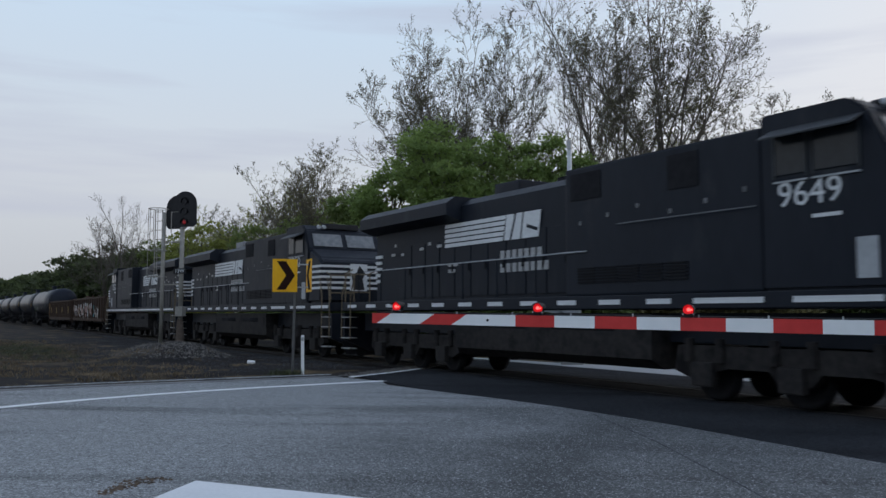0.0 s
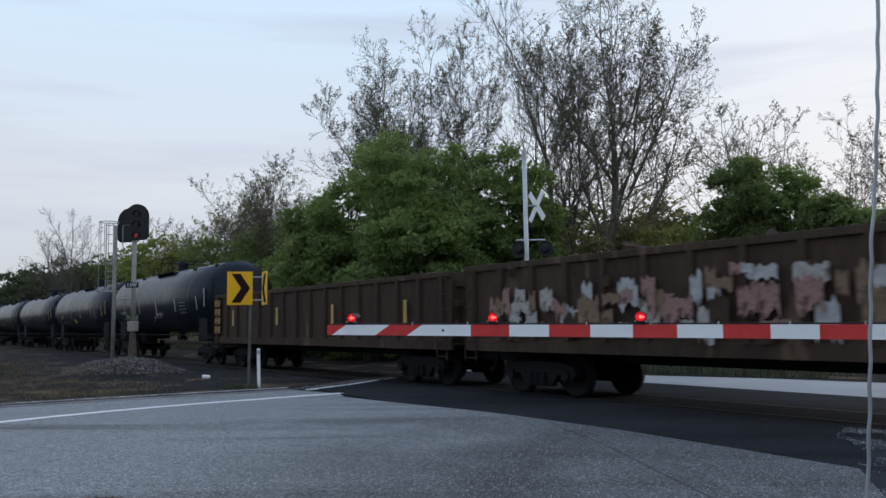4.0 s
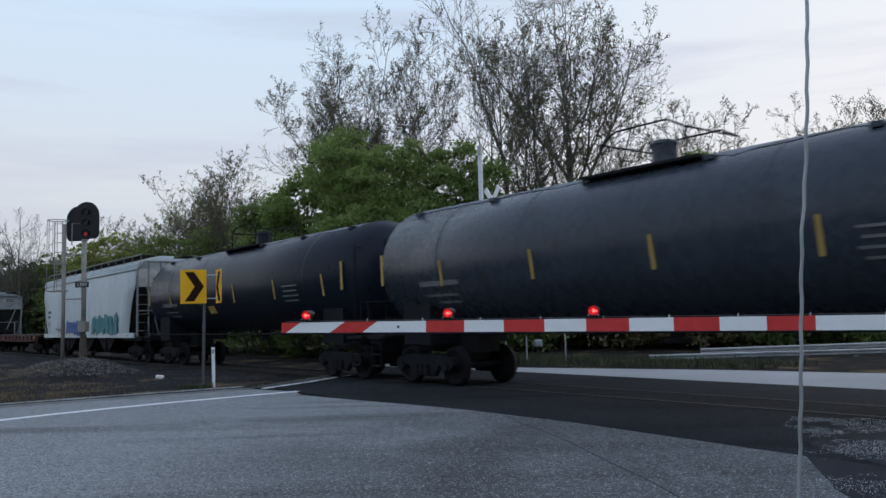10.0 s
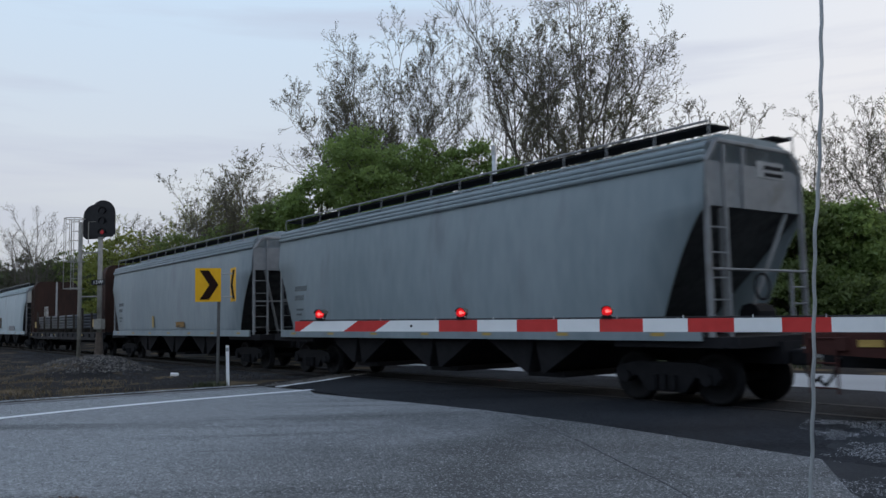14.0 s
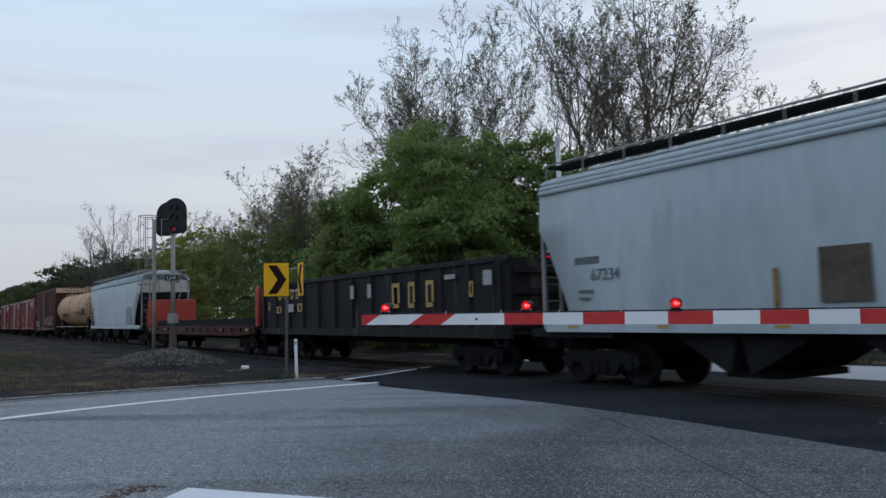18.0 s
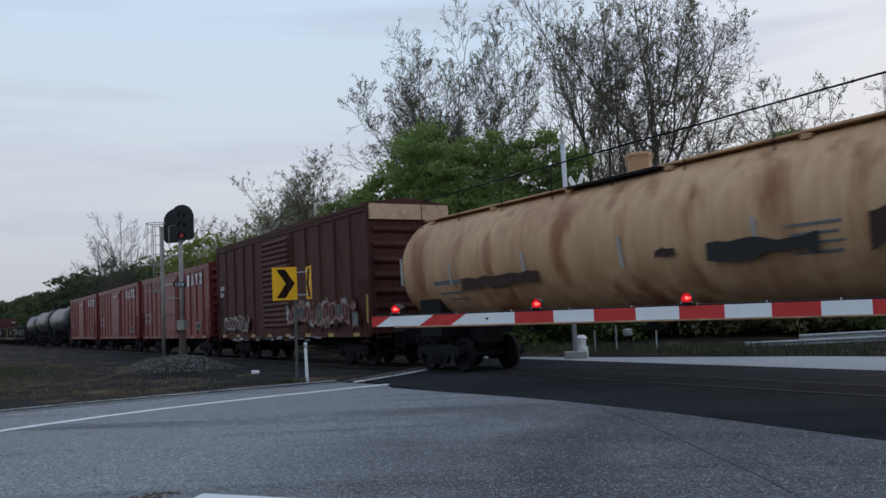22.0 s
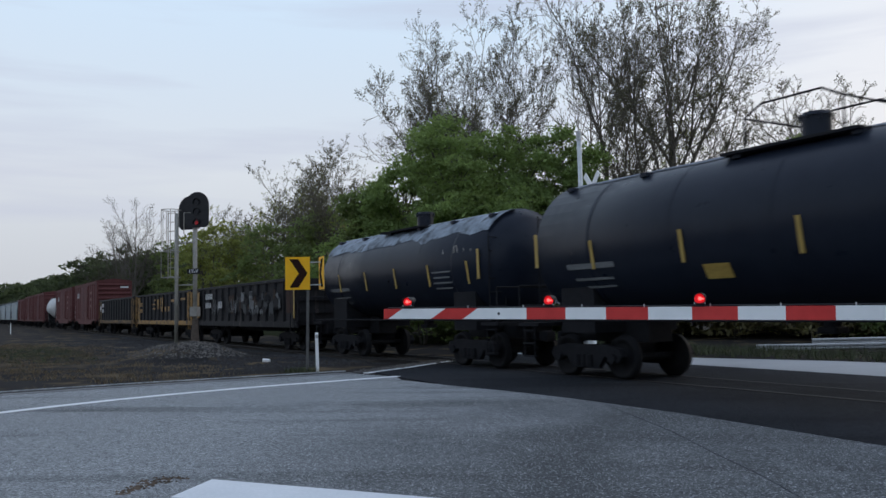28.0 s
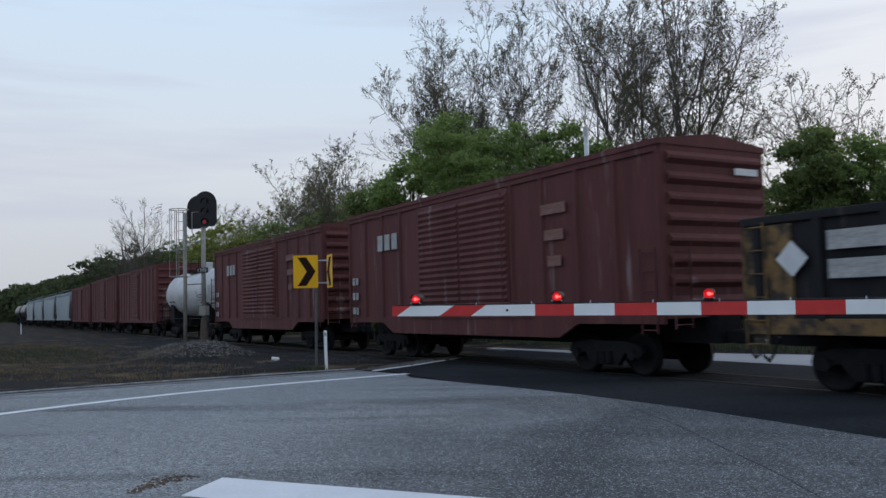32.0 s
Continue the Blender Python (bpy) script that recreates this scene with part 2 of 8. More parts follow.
BRIGHT_LAMP = lamp_glow("bright_red_lamp", (1.0, 0.035, 0.016), 1.3)
AMBER_CORE = lamp_glow("amber_filament_glow", (1.0, 0.28, 0.05), 3.0)
DIM_LAMP = lamp_glow("dim_red_lens", (0.4, 0.008, 0.016), 0.05)
LENS = surface("dark_lens", (0.02, 0.03, 0.035), (0.05, 0.06, 0.07), rough=0.2, bump=0)

LOCO = surface("locomotive_black", (0.0115, 0.0145, 0.0215), (0.0185, 0.0222, 0.0305), grain=5, patch=0.7, rough=0.5, bump=0.05, dirt=(0.028, 0.032, 0.038), dirt_at=0.60, stretch=(1, 1, 0.4), spec=0.14)
LOCO_WORN = surface("faded_locomotive_black", (0.022, 0.025, 0.030), (0.05, 0.055, 0.06), grain=5, patch=0.7, rough=0.6, bump=0.05, stretch=(1, 1, 0.4), spec=0.25)
RAILING = surface("dusty_tan_railing", (0.10, 0.076, 0.048), (0.20, 0.158, 0.10), grain=8, patch=1.5, rough=0.7, bump=0.05, dirt=(0.08, 0.05, 0.03), dirt_at=0.6)
GEAR = surface("dusty_locomotive_gear", (0.020, 0.019, 0.020), (0.044, 0.040, 0.038), grain=8, patch=1.0, rough=0.85, bump=0.2, dirt=(0.014, 0.013, 0.014), dirt_at=0.55, spec=0.12)
UNDER = surface("grimy_running_gear", (0.0125, 0.0128, 0.0150), (0.0235, 0.0235, 0.0265), grain=8, patch=1.2, rough=0.85, bump=0.2, spec=0.10)
WHEEL = surface("wheel_steel", (0.0110, 0.0112, 0.0130), (0.021, 0.021, 0.023), grain=9, patch=1.2, rough=0.7, metal=0.1, bump=0.1, spec=0.10)
DECAL = surface("white_lettering", (0.55, 0.57, 0.58), (0.72, 0.73, 0.74), grain=8, patch=1.2, rough=0.6, bump=0)
FADED = surface("faded_lettering", (0.26, 0.26, 0.26), (0.46, 0.46, 0.46), grain=9, patch=2.0, rough=0.7, bump=0)
GLASS = surface("dark_glazing", (0.016, 0.019, 0.023), (0.028, 0.032, 0.037), rough=0.15, bump=0, spec=0.25)
# the sky's reflection is put into the glass colour as pale grey
SCREEN = surface("sky_pale_windscreen", (0.10, 0.11, 0.12), (0.22, 0.23, 0.24), rough=0.2, bump=0, spec=0.4)
SHADE = surface("pale_sunshade", (0.30, 0.32, 0.34), (0.44, 0.46, 0.48), rough=0.6, bump=0)
TANK = surface("tank_black", (0.0115, 0.0150, 0.0245), (0.0165, 0.0210, 0.0325), grain=3, patch=0.5, rough=0.32, bump=0.004, dirt=(0.019, 0.024, 0.034), dirt_at=0.62, spec=0.13)
TANK_GREY = surface("tank_slate", (0.026, 0.034, 0.047), (0.044, 0.054, 0.070), grain=5, patch=0.5, rough=0.28, spec=0.24, bump=0.005, dirt=(0.02, 0.022, 0.026), dirt_at=0.62)
TANK_TAN = surface("tank_tan", (0.37, 0.200, 0.100), (0.56, 0.355, 0.195), grain=4, patch=0.5, rough=0.65, bump=0.03, dirt=(0.25, 0.095, 0.035), dirt_at=0.54, stretch=(1, 1, 0.22))
BAND = surface("faded_orange_cream", (0.42, 0.27, 0.17), (0.58, 0.40, 0.27), grain=6, patch=1.0, rough=0.7, bump=0.05, dirt=(0.26, 0.15, 0.09), dirt_at=0.60)
TANK_WHITE = surface("tank_white", (0.42, 0.43, 0.44), (0.60, 0.61, 0.62), grain=4, patch=0.6, rough=0.6, bump=0.05, dirt=(0.22, 0.20, 0.18), dirt_at=0.62)
HOPPER_GREY = surface("hopper_grey", (0.175, 0.225, 0.250), (0.25, 0.300, 0.325), grain=4, patch=0.35, rough=0.6, bump=0.04, dirt=(0.16, 0.18, 0.20), dirt_at=0.60, stretch=(1, 1, 0.3))
HOPPER_CREAM = surface("hopper_cream", (0.40, 0.385, 0.35), (0.54, 0.52, 0.48), grain=4, patch=0.5, rough=0.65, bump=0.05, dirt=(0.25, 0.22, 0.18), dirt_at=0.60)
# the sky's sheen on the tank tops, put into a pale blue colour
CROWN_SHEEN = surface("tank_crown_sheen", (0.05, 0.062, 0.082), (0.15, 0.175, 0.21), grain=5, patch=0.9, rough=0.5, bump=0.02, dirt=(0.022, 0.028, 0.040), dirt_at=0.52, spec=0.3)
FROST = surface("pale_worn_paint", (0.06, 0.08, 0.105), (0.26, 0.31, 0.37), grain=5, patch=1.2, rough=0.6, bump=0.05, dirt=(0.02, 0.026, 0.038), dirt_at=0.50)
HOPPER_INK = surface("faded_black_stencil", (0.06, 0.07, 0.075), (0.15, 0.175, 0.185), grain=14, patch=3.0, rough=0.7, bump=0)
STENCIL = surface("worn_stencil", (0.09, 0.095, 0.10), (0.20, 0.205, 0.21), grain=14, patch=3.0, rough=0.7, bump=0)
HOPPER_PALE = surface("hopper_pale", (0.35, 0.425, 0.455), (0.47, 0.535, 0.56), grain=4, patch=0.35, rough=0.6, bump=0.04, dirt=(0.28, 0.31, 0.33), dirt_at=0.60, stretch=(1, 1, 0.3))
# dark grey sheet, darker still in random patches
SLOPE = surface("dark_slope_sheet", (0.035, 0.037, 0.040), (0.080, 0.082, 0.085), grain=5, patch=0.7, rough=0.8, bump=0.1, dirt=(0.02, 0.02, 0.022), dirt_at=0.58, spec=0.15)
HOPPER_WHITE = surface("hopper_white", (0.44, 0.50, 0.52), (0.56, 0.61, 0.625), grain=4, patch=0.35, rough=0.6, bump=0.04, dirt=(0.34, 0.37, 0.385), dirt_at=0.60, stretch=(1, 1, 0.3))
HOPPER_MID = surface("hopper_middle_grey", (0.215, 0.262, 0.285), (0.30, 0.346, 0.37), grain=4, patch=0.35, rough=0.6, bump=0.04, dirt=(0.22, 0.245, 0.265), dirt_at=0.60, stretch=(1, 1, 0.3))
HOPPER_END = surface("hopper_end_grey", (0.19, 0.195, 0.205), (0.29, 0.295, 0.30), grain=4, patch=0.5, rough=0.65, bump=0.05, dirt=(0.16, 0.15, 0.14), dirt_at=0.6)
BOX_RED = surface("boxcar_red", (0.122, 0.0200, 0.0205), (0.200, 0.0345, 0.0335), grain=5, patch=0.5, rough=0.40, bump=0.05, dirt=(0.085, 0.022, 0.021), dirt_at=0.56, stretch=(1, 1, 0.3), spec=0.20, dent=0.06)
BOX_BROWN = surface("boxcar_brown", (0.050, 0.016, 0.013), (0.085, 0.028, 0.022), grain=5, patch=0.5, rough=0.65, bump=0.05, dirt=(0.030, 0.013, 0.011), dirt_at=0.58, stretch=(1, 1, 0.3), spec=0.2, dent=0.04)
BOX_OLD = surface("weathered_boxcar_brown", (0.078, 0.0255, 0.0255), (0.130, 0.0455, 0.0440), grain=6, patch=0.7, rough=0.75, bump=0.1, dirt=(0.24, 0.185, 0.175), dirt_at=0.62, stretch=(2.2, 1, 0.22), spec=0.25)
BOX_FADE = surface("faded_boxcar_lettering", (0.14, 0.06, 0.05), (0.24, 0.13, 0.11), grain=7, patch=2.0, rough=0.75, bump=0)
GON_BLACK = surface("gondola_black", (0.0115, 0.0115, 0.0140), (0.0205, 0.0200, 0.0225), grain=6, patch=0.8, rough=0.7, bump=0.1, dirt=(0.075, 0.065, 0.060), dirt_at=0.60, stretch=(1.6, 1, 0.3), spec=0.2)
GON_RUST = surface("gondola_rust", (0.030, 0.020, 0.015), (0.075, 0.048, 0.035), grain=6, patch=0.8, rough=0.85, bump=0.2, dirt=(0.16, 0.11, 0.07), dirt_at=0.62, stretch=(1, 1, 0.3), spec=0.2)
GON_YELLOW = surface("gondola_yellow", (0.235, 0.125, 0.032), (0.345, 0.200, 0.054), grain=6, patch=0.9, rough=0.7, bump=0.1, dirt=(0.07, 0.042, 0.025), dirt_at=0.50)
GON_OCHRE = surface("dirty_ochre_paint", (0.10, 0.060, 0.026), (0.235, 0.135, 0.045), grain=6, patch=1.6, rough=0.75, bump=0.1, dirt=(0.035, 0.024, 0.018), dirt_at=0.46)
FLAT_RED = surface("flatcar_oxide", (0.042, 0.016, 0.014), (0.075, 0.027, 0.023), grain=6, patch=0.8, rough=0.75, bump=0.1, dirt=(0.05, 0.035, 0.03), dirt_at=0.6, spec=0.2)
BRIGHT_RED = surface("bulkhead_red", (0.36, 0.040, 0.022), (0.46, 0.060, 0.035), grain=5, patch=0.5, rough=0.6, bump=0.05)
BULK_RUST = surface("bulkhead_rust", (0.032, 0.020, 0.017), (0.062, 0.032, 0.025), grain=6, patch=0.7, rough=0.8, bump=0.15, dirt=(0.14, 0.06, 0.035), dirt_at=0.62, stretch=(1, 1, 0.25), spec=0.2)
PIPE = surface("coated_pipe", (0.024, 0.027, 0.036), (0.070, 0.077, 0.092), grain=6, patch=1.0, rough=0.45, bump=0.05)
REFLECT = surface("yellow_reflector", (0.34, 0.22, 0.05), (0.50, 0.34, 0.09), grain=6, patch=1.0, rough=0.5, bump=0)
TAG_PALE = surface("pale_spray_paint", (0.26, 0.24, 0.22), (0.46, 0.44, 0.41), grain=8, patch=2.4, rough=0.6, bump=0, dirt=(0.09, 0.05, 0.04), dirt_at=0.52)
TAG_TEAL = surface("teal_spray_paint", (0.02, 0.13, 0.16), (0.05, 0.25, 0.29), grain=8, patch=2.4, rough=0.6, bump=0, dirt=(0.02, 0.07, 0.09), dirt_at=0.54)
TAG_BLUE = surface("blue_spray_paint", (0.02, 0.05, 0.20), (0.06, 0.13, 0.36), grain=8, patch=1.4, rough=0.6, bump=0)
TAG_PINK = surface("pinkish_spray_paint", (0.20, 0.10, 0.09), (0.36, 0.22, 0.19), grain=8, patch=2.4, rough=0.6, bump=0, dirt=(0.08, 0.03, 0.025), dirt_at=0.50)
TAG_CLAY = surface("clay_spray_paint", (0.13, 0.075, 0.045), (0.24, 0.16, 0.10), grain=8, patch=2.4, rough=0.7, bump=0, dirt=(0.07, 0.04, 0.03), dirt_at=0.52)
TAG_DULL = surface("dull_teal_spray_paint", (0.022, 0.055, 0.052), (0.05, 0.105, 0.10), grain=8, patch=2.0, rough=0.7, bump=0, dirt=(0.05, 0.03, 0.025), dirt_at=0.5)
TAG_GREEN = surface("green_spray_paint", (0.10, 0.20, 0.04), (0.2, 0.34, 0.08), grain=8, patch=1.4, rough=0.6, bump=0)
BARK = surface("grey_bark", (0.075, 0.067, 0.057), (0.150, 0.136, 0.116), grain=5, patch=0.8, rough=0.9, bump=0.3, stretch=(1, 1, 0.3), spec=0.2)


def leafage(name, a, b, glow):
    """Thin leaves: part of the light that falls on them comes through, yellower."""
    m = surface(name, a, b, grain=1.5, patch=0.35, rough=0.65, bump=0, per_piece=0.45, spec=0.12)
    nt = m.node_tree
    thin, blend = nt.nodes.new("ShaderNodeBsdfTranslucent"), nt.nodes.new("ShaderNodeMixShader")
    thin.inputs["Color"].default_value = (*(min(1.3 * v, 1.0) for v in glow), 1)
    blend.inputs[0].default_value = 0.5
    nt.links.new(nt.nodes["Principled BSDF"].outputs[0], blend.inputs[1])
    nt.links.new(thin.outputs[0], blend.inputs[2])
    nt.links.new(blend.outputs[0], nt.nodes["Material Output"].inputs["Surface"])
    return m


PALE_BARK = surface("mottled_pale_bark", (0.065, 0.057, 0.048), (0.16, 0.145, 0.122), grain=4, patch=0.8, rough=0.9, bump=0.3, stretch=(1, 1, 0.4), spec=0.2)
LEAF = leafage("maple_leaves", (0.115, 0.165, 0.062), (0.220, 0.290, 0.112), (0.200, 0.270, 0.075))
LEAF_DARK = leafage("dark_leaves", (0.090, 0.122, 0.054), (0.175, 0.215, 0.090), (0.160, 0.205, 0.060))
LEAF_YOUNG = leafage("young_leaves", (0.130, 0.150, 0.052), (0.235, 0.255, 0.092), (0.23, 0.25, 0.06))
LEAF_FAR = leafage("far_leaves", (0.046, 0.058, 0.034), (0.092, 0.108, 0.058), (0.08, 0.10, 0.04))
LEAF_BUD = leafage("olive_buds", (0.074, 0.074, 0.052), (0.140, 0.138, 0.090), (0.11, 0.11, 0.06))
LEAF_OLIVE = leafage("olive_budding_leaves", (0.145, 0.130, 0.068), (0.245, 0.220, 0.118), (0.21, 0.185, 0.075))
GRASS = surface("spring_grass", (0.036, 0.046, 0.018), (0.070, 0.082, 0.034), grain=3, patch=0.5, rough=0.8, bump=0, per_piece=0.4)
DRY = surface("dry_grass", (0.11, 0.080, 0.046), (0.20, 0.150, 0.088), grain=3, patch=0.5, rough=0.85, bump=0, per_piece=0.4)
LITTER = surface("dead_leaf_litter", (0.055, 0.038, 0.026), (0.13, 0.092, 0.064), grain=9, patch=2.0, rough=0.9, bump=0, per_piece=0.4)

# ---- small builders ----
TRACK_TURN = 37.5                     # degrees from the view's side axis to the track's normal
NX, NY = math.cos(radians(TRACK_TURN)), math.sin(radians(TRACK_TURN))
TRACK_N = 13.3                        # metres from the eye to the track's centre line
RAIL_TOP = 0.014
SPEED = 17.4                          # metres a second


def along(n, s, z=0.0):
    """A place n metres out on the track's normal and s metres up the line."""
    return Vector((n * NX - s * NY, n * NY + s * NX, z))


def box(bm, x0, x1, y0, y1, z0, z1, bevel=0.0):
    r = bmesh.ops.create_cube(bm, size=1.0, matrix=Matrix.Translation(((x0 + x1) / 2, (y0 + y1) / 2, (z0 + z1) / 2)) @ Matrix.Diagonal((abs(x1 - x0), abs(y1 - y0), abs(z1 - z0), 1)))
    if bevel:
        edges = list({e for v in r["verts"] for e in v.link_edges})
        bmesh.ops.bevel(bm, geom=edges, offset=bevel, segments=2, affect="EDGES", profile=0.6)
    return bm


def rod(bm, a, b, r, seg=8, r2=None, caps=True):
    a, b = Vector(a), Vector(b)
    d = b - a
    m = Matrix.Translation((a + b) / 2) @ d.to_track_quat("Z", "Y").to_matrix().to_4x4()
    bmesh.ops.create_cone(bm, cap_ends=caps, segments=seg, radius1=r, radius2=r if r2 is None else r2, depth=d.length, matrix=m)
    return bm


def prism(bm, outline, axis, a, b):
    """Extrude a closed outline of pairs along an axis from a to b."""
    def at(p, w):
        return {"x": (w, p[0], p[1]), "y": (p[0], w, p[1]), "z": (p[0], p[1], w)}[axis]
    lo = [bm.verts.new(at(p, a)) for p in outline]
    hi = [bm.verts.new(at(p, b)) for p in outline]
    k = len(outline)
    bm.faces.new(lo)
    bm.faces.new(hi[::-1])
    for i in range(k):
        bm.faces.new((lo[i], hi[i], hi[(i + 1) % k], lo[(i + 1) % k]))
    bmesh.ops.recalc_face_normals(bm, faces=bm.faces[:])
    return bm


def mesh_of(bm, material, smooth=False):
    me = bpy.data.meshes.new("mesh")
    bm.to_mesh(me)
    bm.free()
    me.materials.append(material)
    if smooth:
        me.polygons.foreach_set("use_smooth", [True] * len(me.polygons))
    return me


def part(name, bm, material, parent, label="", smooth=False, at=None):
    """One mesh object under a thing or under a part; bm may be a bmesh or a mesh made before."""
    me = bm if isinstance(bm, bpy.types.Mesh) else mesh_of(bm, material, smooth)
    ob = new(name, me)
    ob.parent = parent
    if at is not None:
        ob.matrix_basis = at
    return tagged(ob, label) if label else ob


def thing(name, label, category, group="", at=None, kind=""):
    ob = new(name)
    ob.empty_display_size = 0.3
    if at is not None:
        ob.matrix_basis = at
    return tagged(ob, label, category, group, kind)


def solid(name, bm, material, label, category="", kind="", smooth=False):
    """A top-level thing or piece of the setting that is one mesh."""
    return tagged(new(name, mesh_of(bm, material, smooth)), label, category, "", kind)


def words(text, size, material, parent, at, depth=0.004, label=""):
    cu = bpy.data.curves.new("lettering", "FONT")
    cu.body, cu.size, cu.extrude = text, size, depth
    cu.align_x, cu.align_y = "CENTER", "CENTER"
    cu.materials.append(material)
    ob = new("lettering", cu)
    ob.parent, ob.matrix_basis = parent, at
    return tagged(ob, label) if label else ob


MESHES = {}


def shared(key, make, material, smooth=False):
    if key not in MESHES:
        bm = bmesh.new()
        make(bm)
        MESHES[key] = mesh_of(bm, material, smooth)
    return MESHES[key]


def tube(verts, faces, pts, radii, sides):
    k0 = len(verts)
    for i, p in enumerate(pts):
        d = (pts[min(i + 1, len(pts) - 1)] - pts[max(i - 1, 0)]).normalized()
        s = d.cross(Vector((0.31, 0.17, 0.93)) if abs(d.z) < 0.9 else Vector((1, 0, 0))).normalized()
        t = d.cross(s)
        for j in range(sides):
            a = j * 6.28319 / sides
            verts.append(p + (s * math.cos(a) + t * math.sin(a)) * radii[i])
    for i in range(len(pts) - 1):
        for j in range(sides):
            a, b = k0 + i * sides + j, k0 + i * sides + (j + 1) % sides
            faces.append((a, b, b + sides, a + sides))


# ---- the ground ----
MOUND = Vector((-13.3, 30.2))


def ground_height(x, y):
    n, s = x * NX + y * NY, -x * NY + y * NX
    z = -0.03
    d = (Vector((x, y)) - MOUND)
    u, v = d.x * NX + d.y * NY, -d.x * NY + d.y * NX
    z += 0.56 * math.exp(-((u / 1.7) ** 2 + (v / 2.9) ** 2) ** 1.5)
    off = max(0.0, min(1.0, (s - 22) / 6))                        # rougher ground left of the crossing
    z += off * 0.07 * noise.noise((x * 0.6, y * 0.6, 0)) + off * 0.03 * noise.noise((x * 2.1, y * 2.1, 3))
    z -= off * 0.10 * math.exp(-((n - TRACK_N) / 3.5) ** 2)
    if n > 24:
        z += 0.5 * noise.noise((x * 0.05, y * 0.05, 7)) * min(1, (n - 24) / 15)
    return z


def make_ground():
    bm = bmesh.new()
    xs = [-2500, -900, -400, -200, -120, -80, -60, -48] + [-40 + 0.5 * i for i in range(90)] + [5 + i * 2.5 for i in range(20)] + [60, 90, 150, 300, 800, 2500]
    ys = [-2500, -600, -150, -40, -15, -5, 0, 5] + [10 + 0.5 * i for i in range(80)] + [50 + 2.5 * i for i in range(16)] + [95, 110, 140, 200, 350, 800, 2500]
    grid = [[bm.verts.new((x, y, ground_height(x, y) if abs(x) < 300 and abs(y) < 300 else -0.03)) for x in xs] for y in ys]
    for j in range(len(ys) - 1):
        for i in range(len(xs) - 1):
            bm.faces.new((grid[j][i], grid[j][i + 1], grid[j + 1][i + 1], grid[j + 1][i]))
    return solid("ground", bm, EARTH, "dark cinders and patchy dry grass beside the railway", "ground", "structure", True)


make_ground()


def sheet(name, pts, z, material, label, kind="structure", cat="", thick=0.03):
    bm = bmesh.new()
    prism(bm, [(p[0], p[1]) for p in pts], "z", z - thick, z)
    return solid(name, bm, material, label, cat, kind)


def bend(a, b, c, k=10):
    """Points on a smooth curve from a to c drawn towards b."""
    out = []
    for i in range(k + 1):
        u = i / k
        out.append(((1 - u) ** 2 * a[0] + 2 * u * (1 - u) * b[0] + u * u * c[0], (1 - u) ** 2 * a[1] + 2 * u * (1 - u) * b[1] + u * u * c[1]))
    return out


EDGE = [(-60, -26), (-20, 6.0), (-14.2, 13.0), (-11.2, 16.1), (-9.4, 17.7), (-7.0, 19.45), (-4.8, 21.0)]
apron_rim = [along(n, s)[:2] for n, s in ((8.95, 17.0), (9.08, 15.0), (9.30, 13.1), (9.38, 11.5), (9.30, 8.9), (9.03, 6.75), (8.86, 5.4), (8.7, 4.0))]
sheet("road", EDGE + [(-3.55, 19.9)] + apron_rim + [(4.6, 6.6), (5.0, 3.0), (9, -40), (-60, -40)], 0.0, ASPHALT, "worn grey asphalt road with tyre marks", cat="road", thick=0.3)
APRON = [(-3.55, 19.9), (-4.4, 21.5), (-3.6, 23.6), (-2.85, 25.7)] + [along(16.9, s)[:2] for s in (24.5, 14, 6, 0, -8)] + [along(13.0, -6)[:2], along(12.2, 6.2)[:2], along(9.6, 5.4)[:2], along(8.7, 4.0)[:2]] + apron_rim[::-1][1:-1]
sheet("crossing_apron", APRON, 0.004, FRESH, "fresh black asphalt apron over the level crossing", cat="road", thick=0.3)
sheet("far_road", [along(16.9, 26)[:2], along(16.9, -30)[:2], along(21.5, -30)[:2], along(22.5, 2)[:2], along(20.3, 14)[:2], along(18.6, 19)[:2], along(17.8, 22)[:2], along(17.3, 26)[:2]], 0.006, FAR_ASPHALT, "pale dry road surface beyond the tracks", cat="road", thick=0.3)
# edge line, from the sign towards the lower left, and the pale rim of the apron
edge_line = [(-3.50, 19.98), (-4.15, 19.42), (-4.8, 18.82), (-5.8, 17.93), (-6.7, 17.0), (-7.45, 16.12), (-8.1, 15.2), (-8.7, 14.2), (-9.2, 13.2), (-10.1, 11.0), (-11, 8)]


def stripe(name, pts, w, z, material, label):
    bm = bmesh.new()
    pts = [Vector(p) for p in pts]
    for i, p in enumerate(pts):
        d = (pts[min(i + 1, len(pts) - 1)] - pts[max(i - 1, 0)]).normalized()
        side = Vector((-d.y, d.x)) * w / 2
        for q in (p + side, p - side):
            bm.verts.new((q.x, q.y, z))
    bm.verts.ensure_lookup_table()
    for i in range(len(pts) - 1):
        bm.faces.new([bm.verts[k] for k in (2 * i, 2 * i + 1, 2 * i + 3, 2 * i + 2)])
    r = bmesh.ops.extrude_face_region(bm, geom=bm.faces[:])
    for v in [g for g in r["geom"] if isinstance(g, bmesh.types.BMVert)]:
        v.co.z -= 0.02
    bmesh.ops.recalc_face_normals(bm, faces=bm.faces[:])
    return solid(name, bm, material, label, "road marking", "structure")


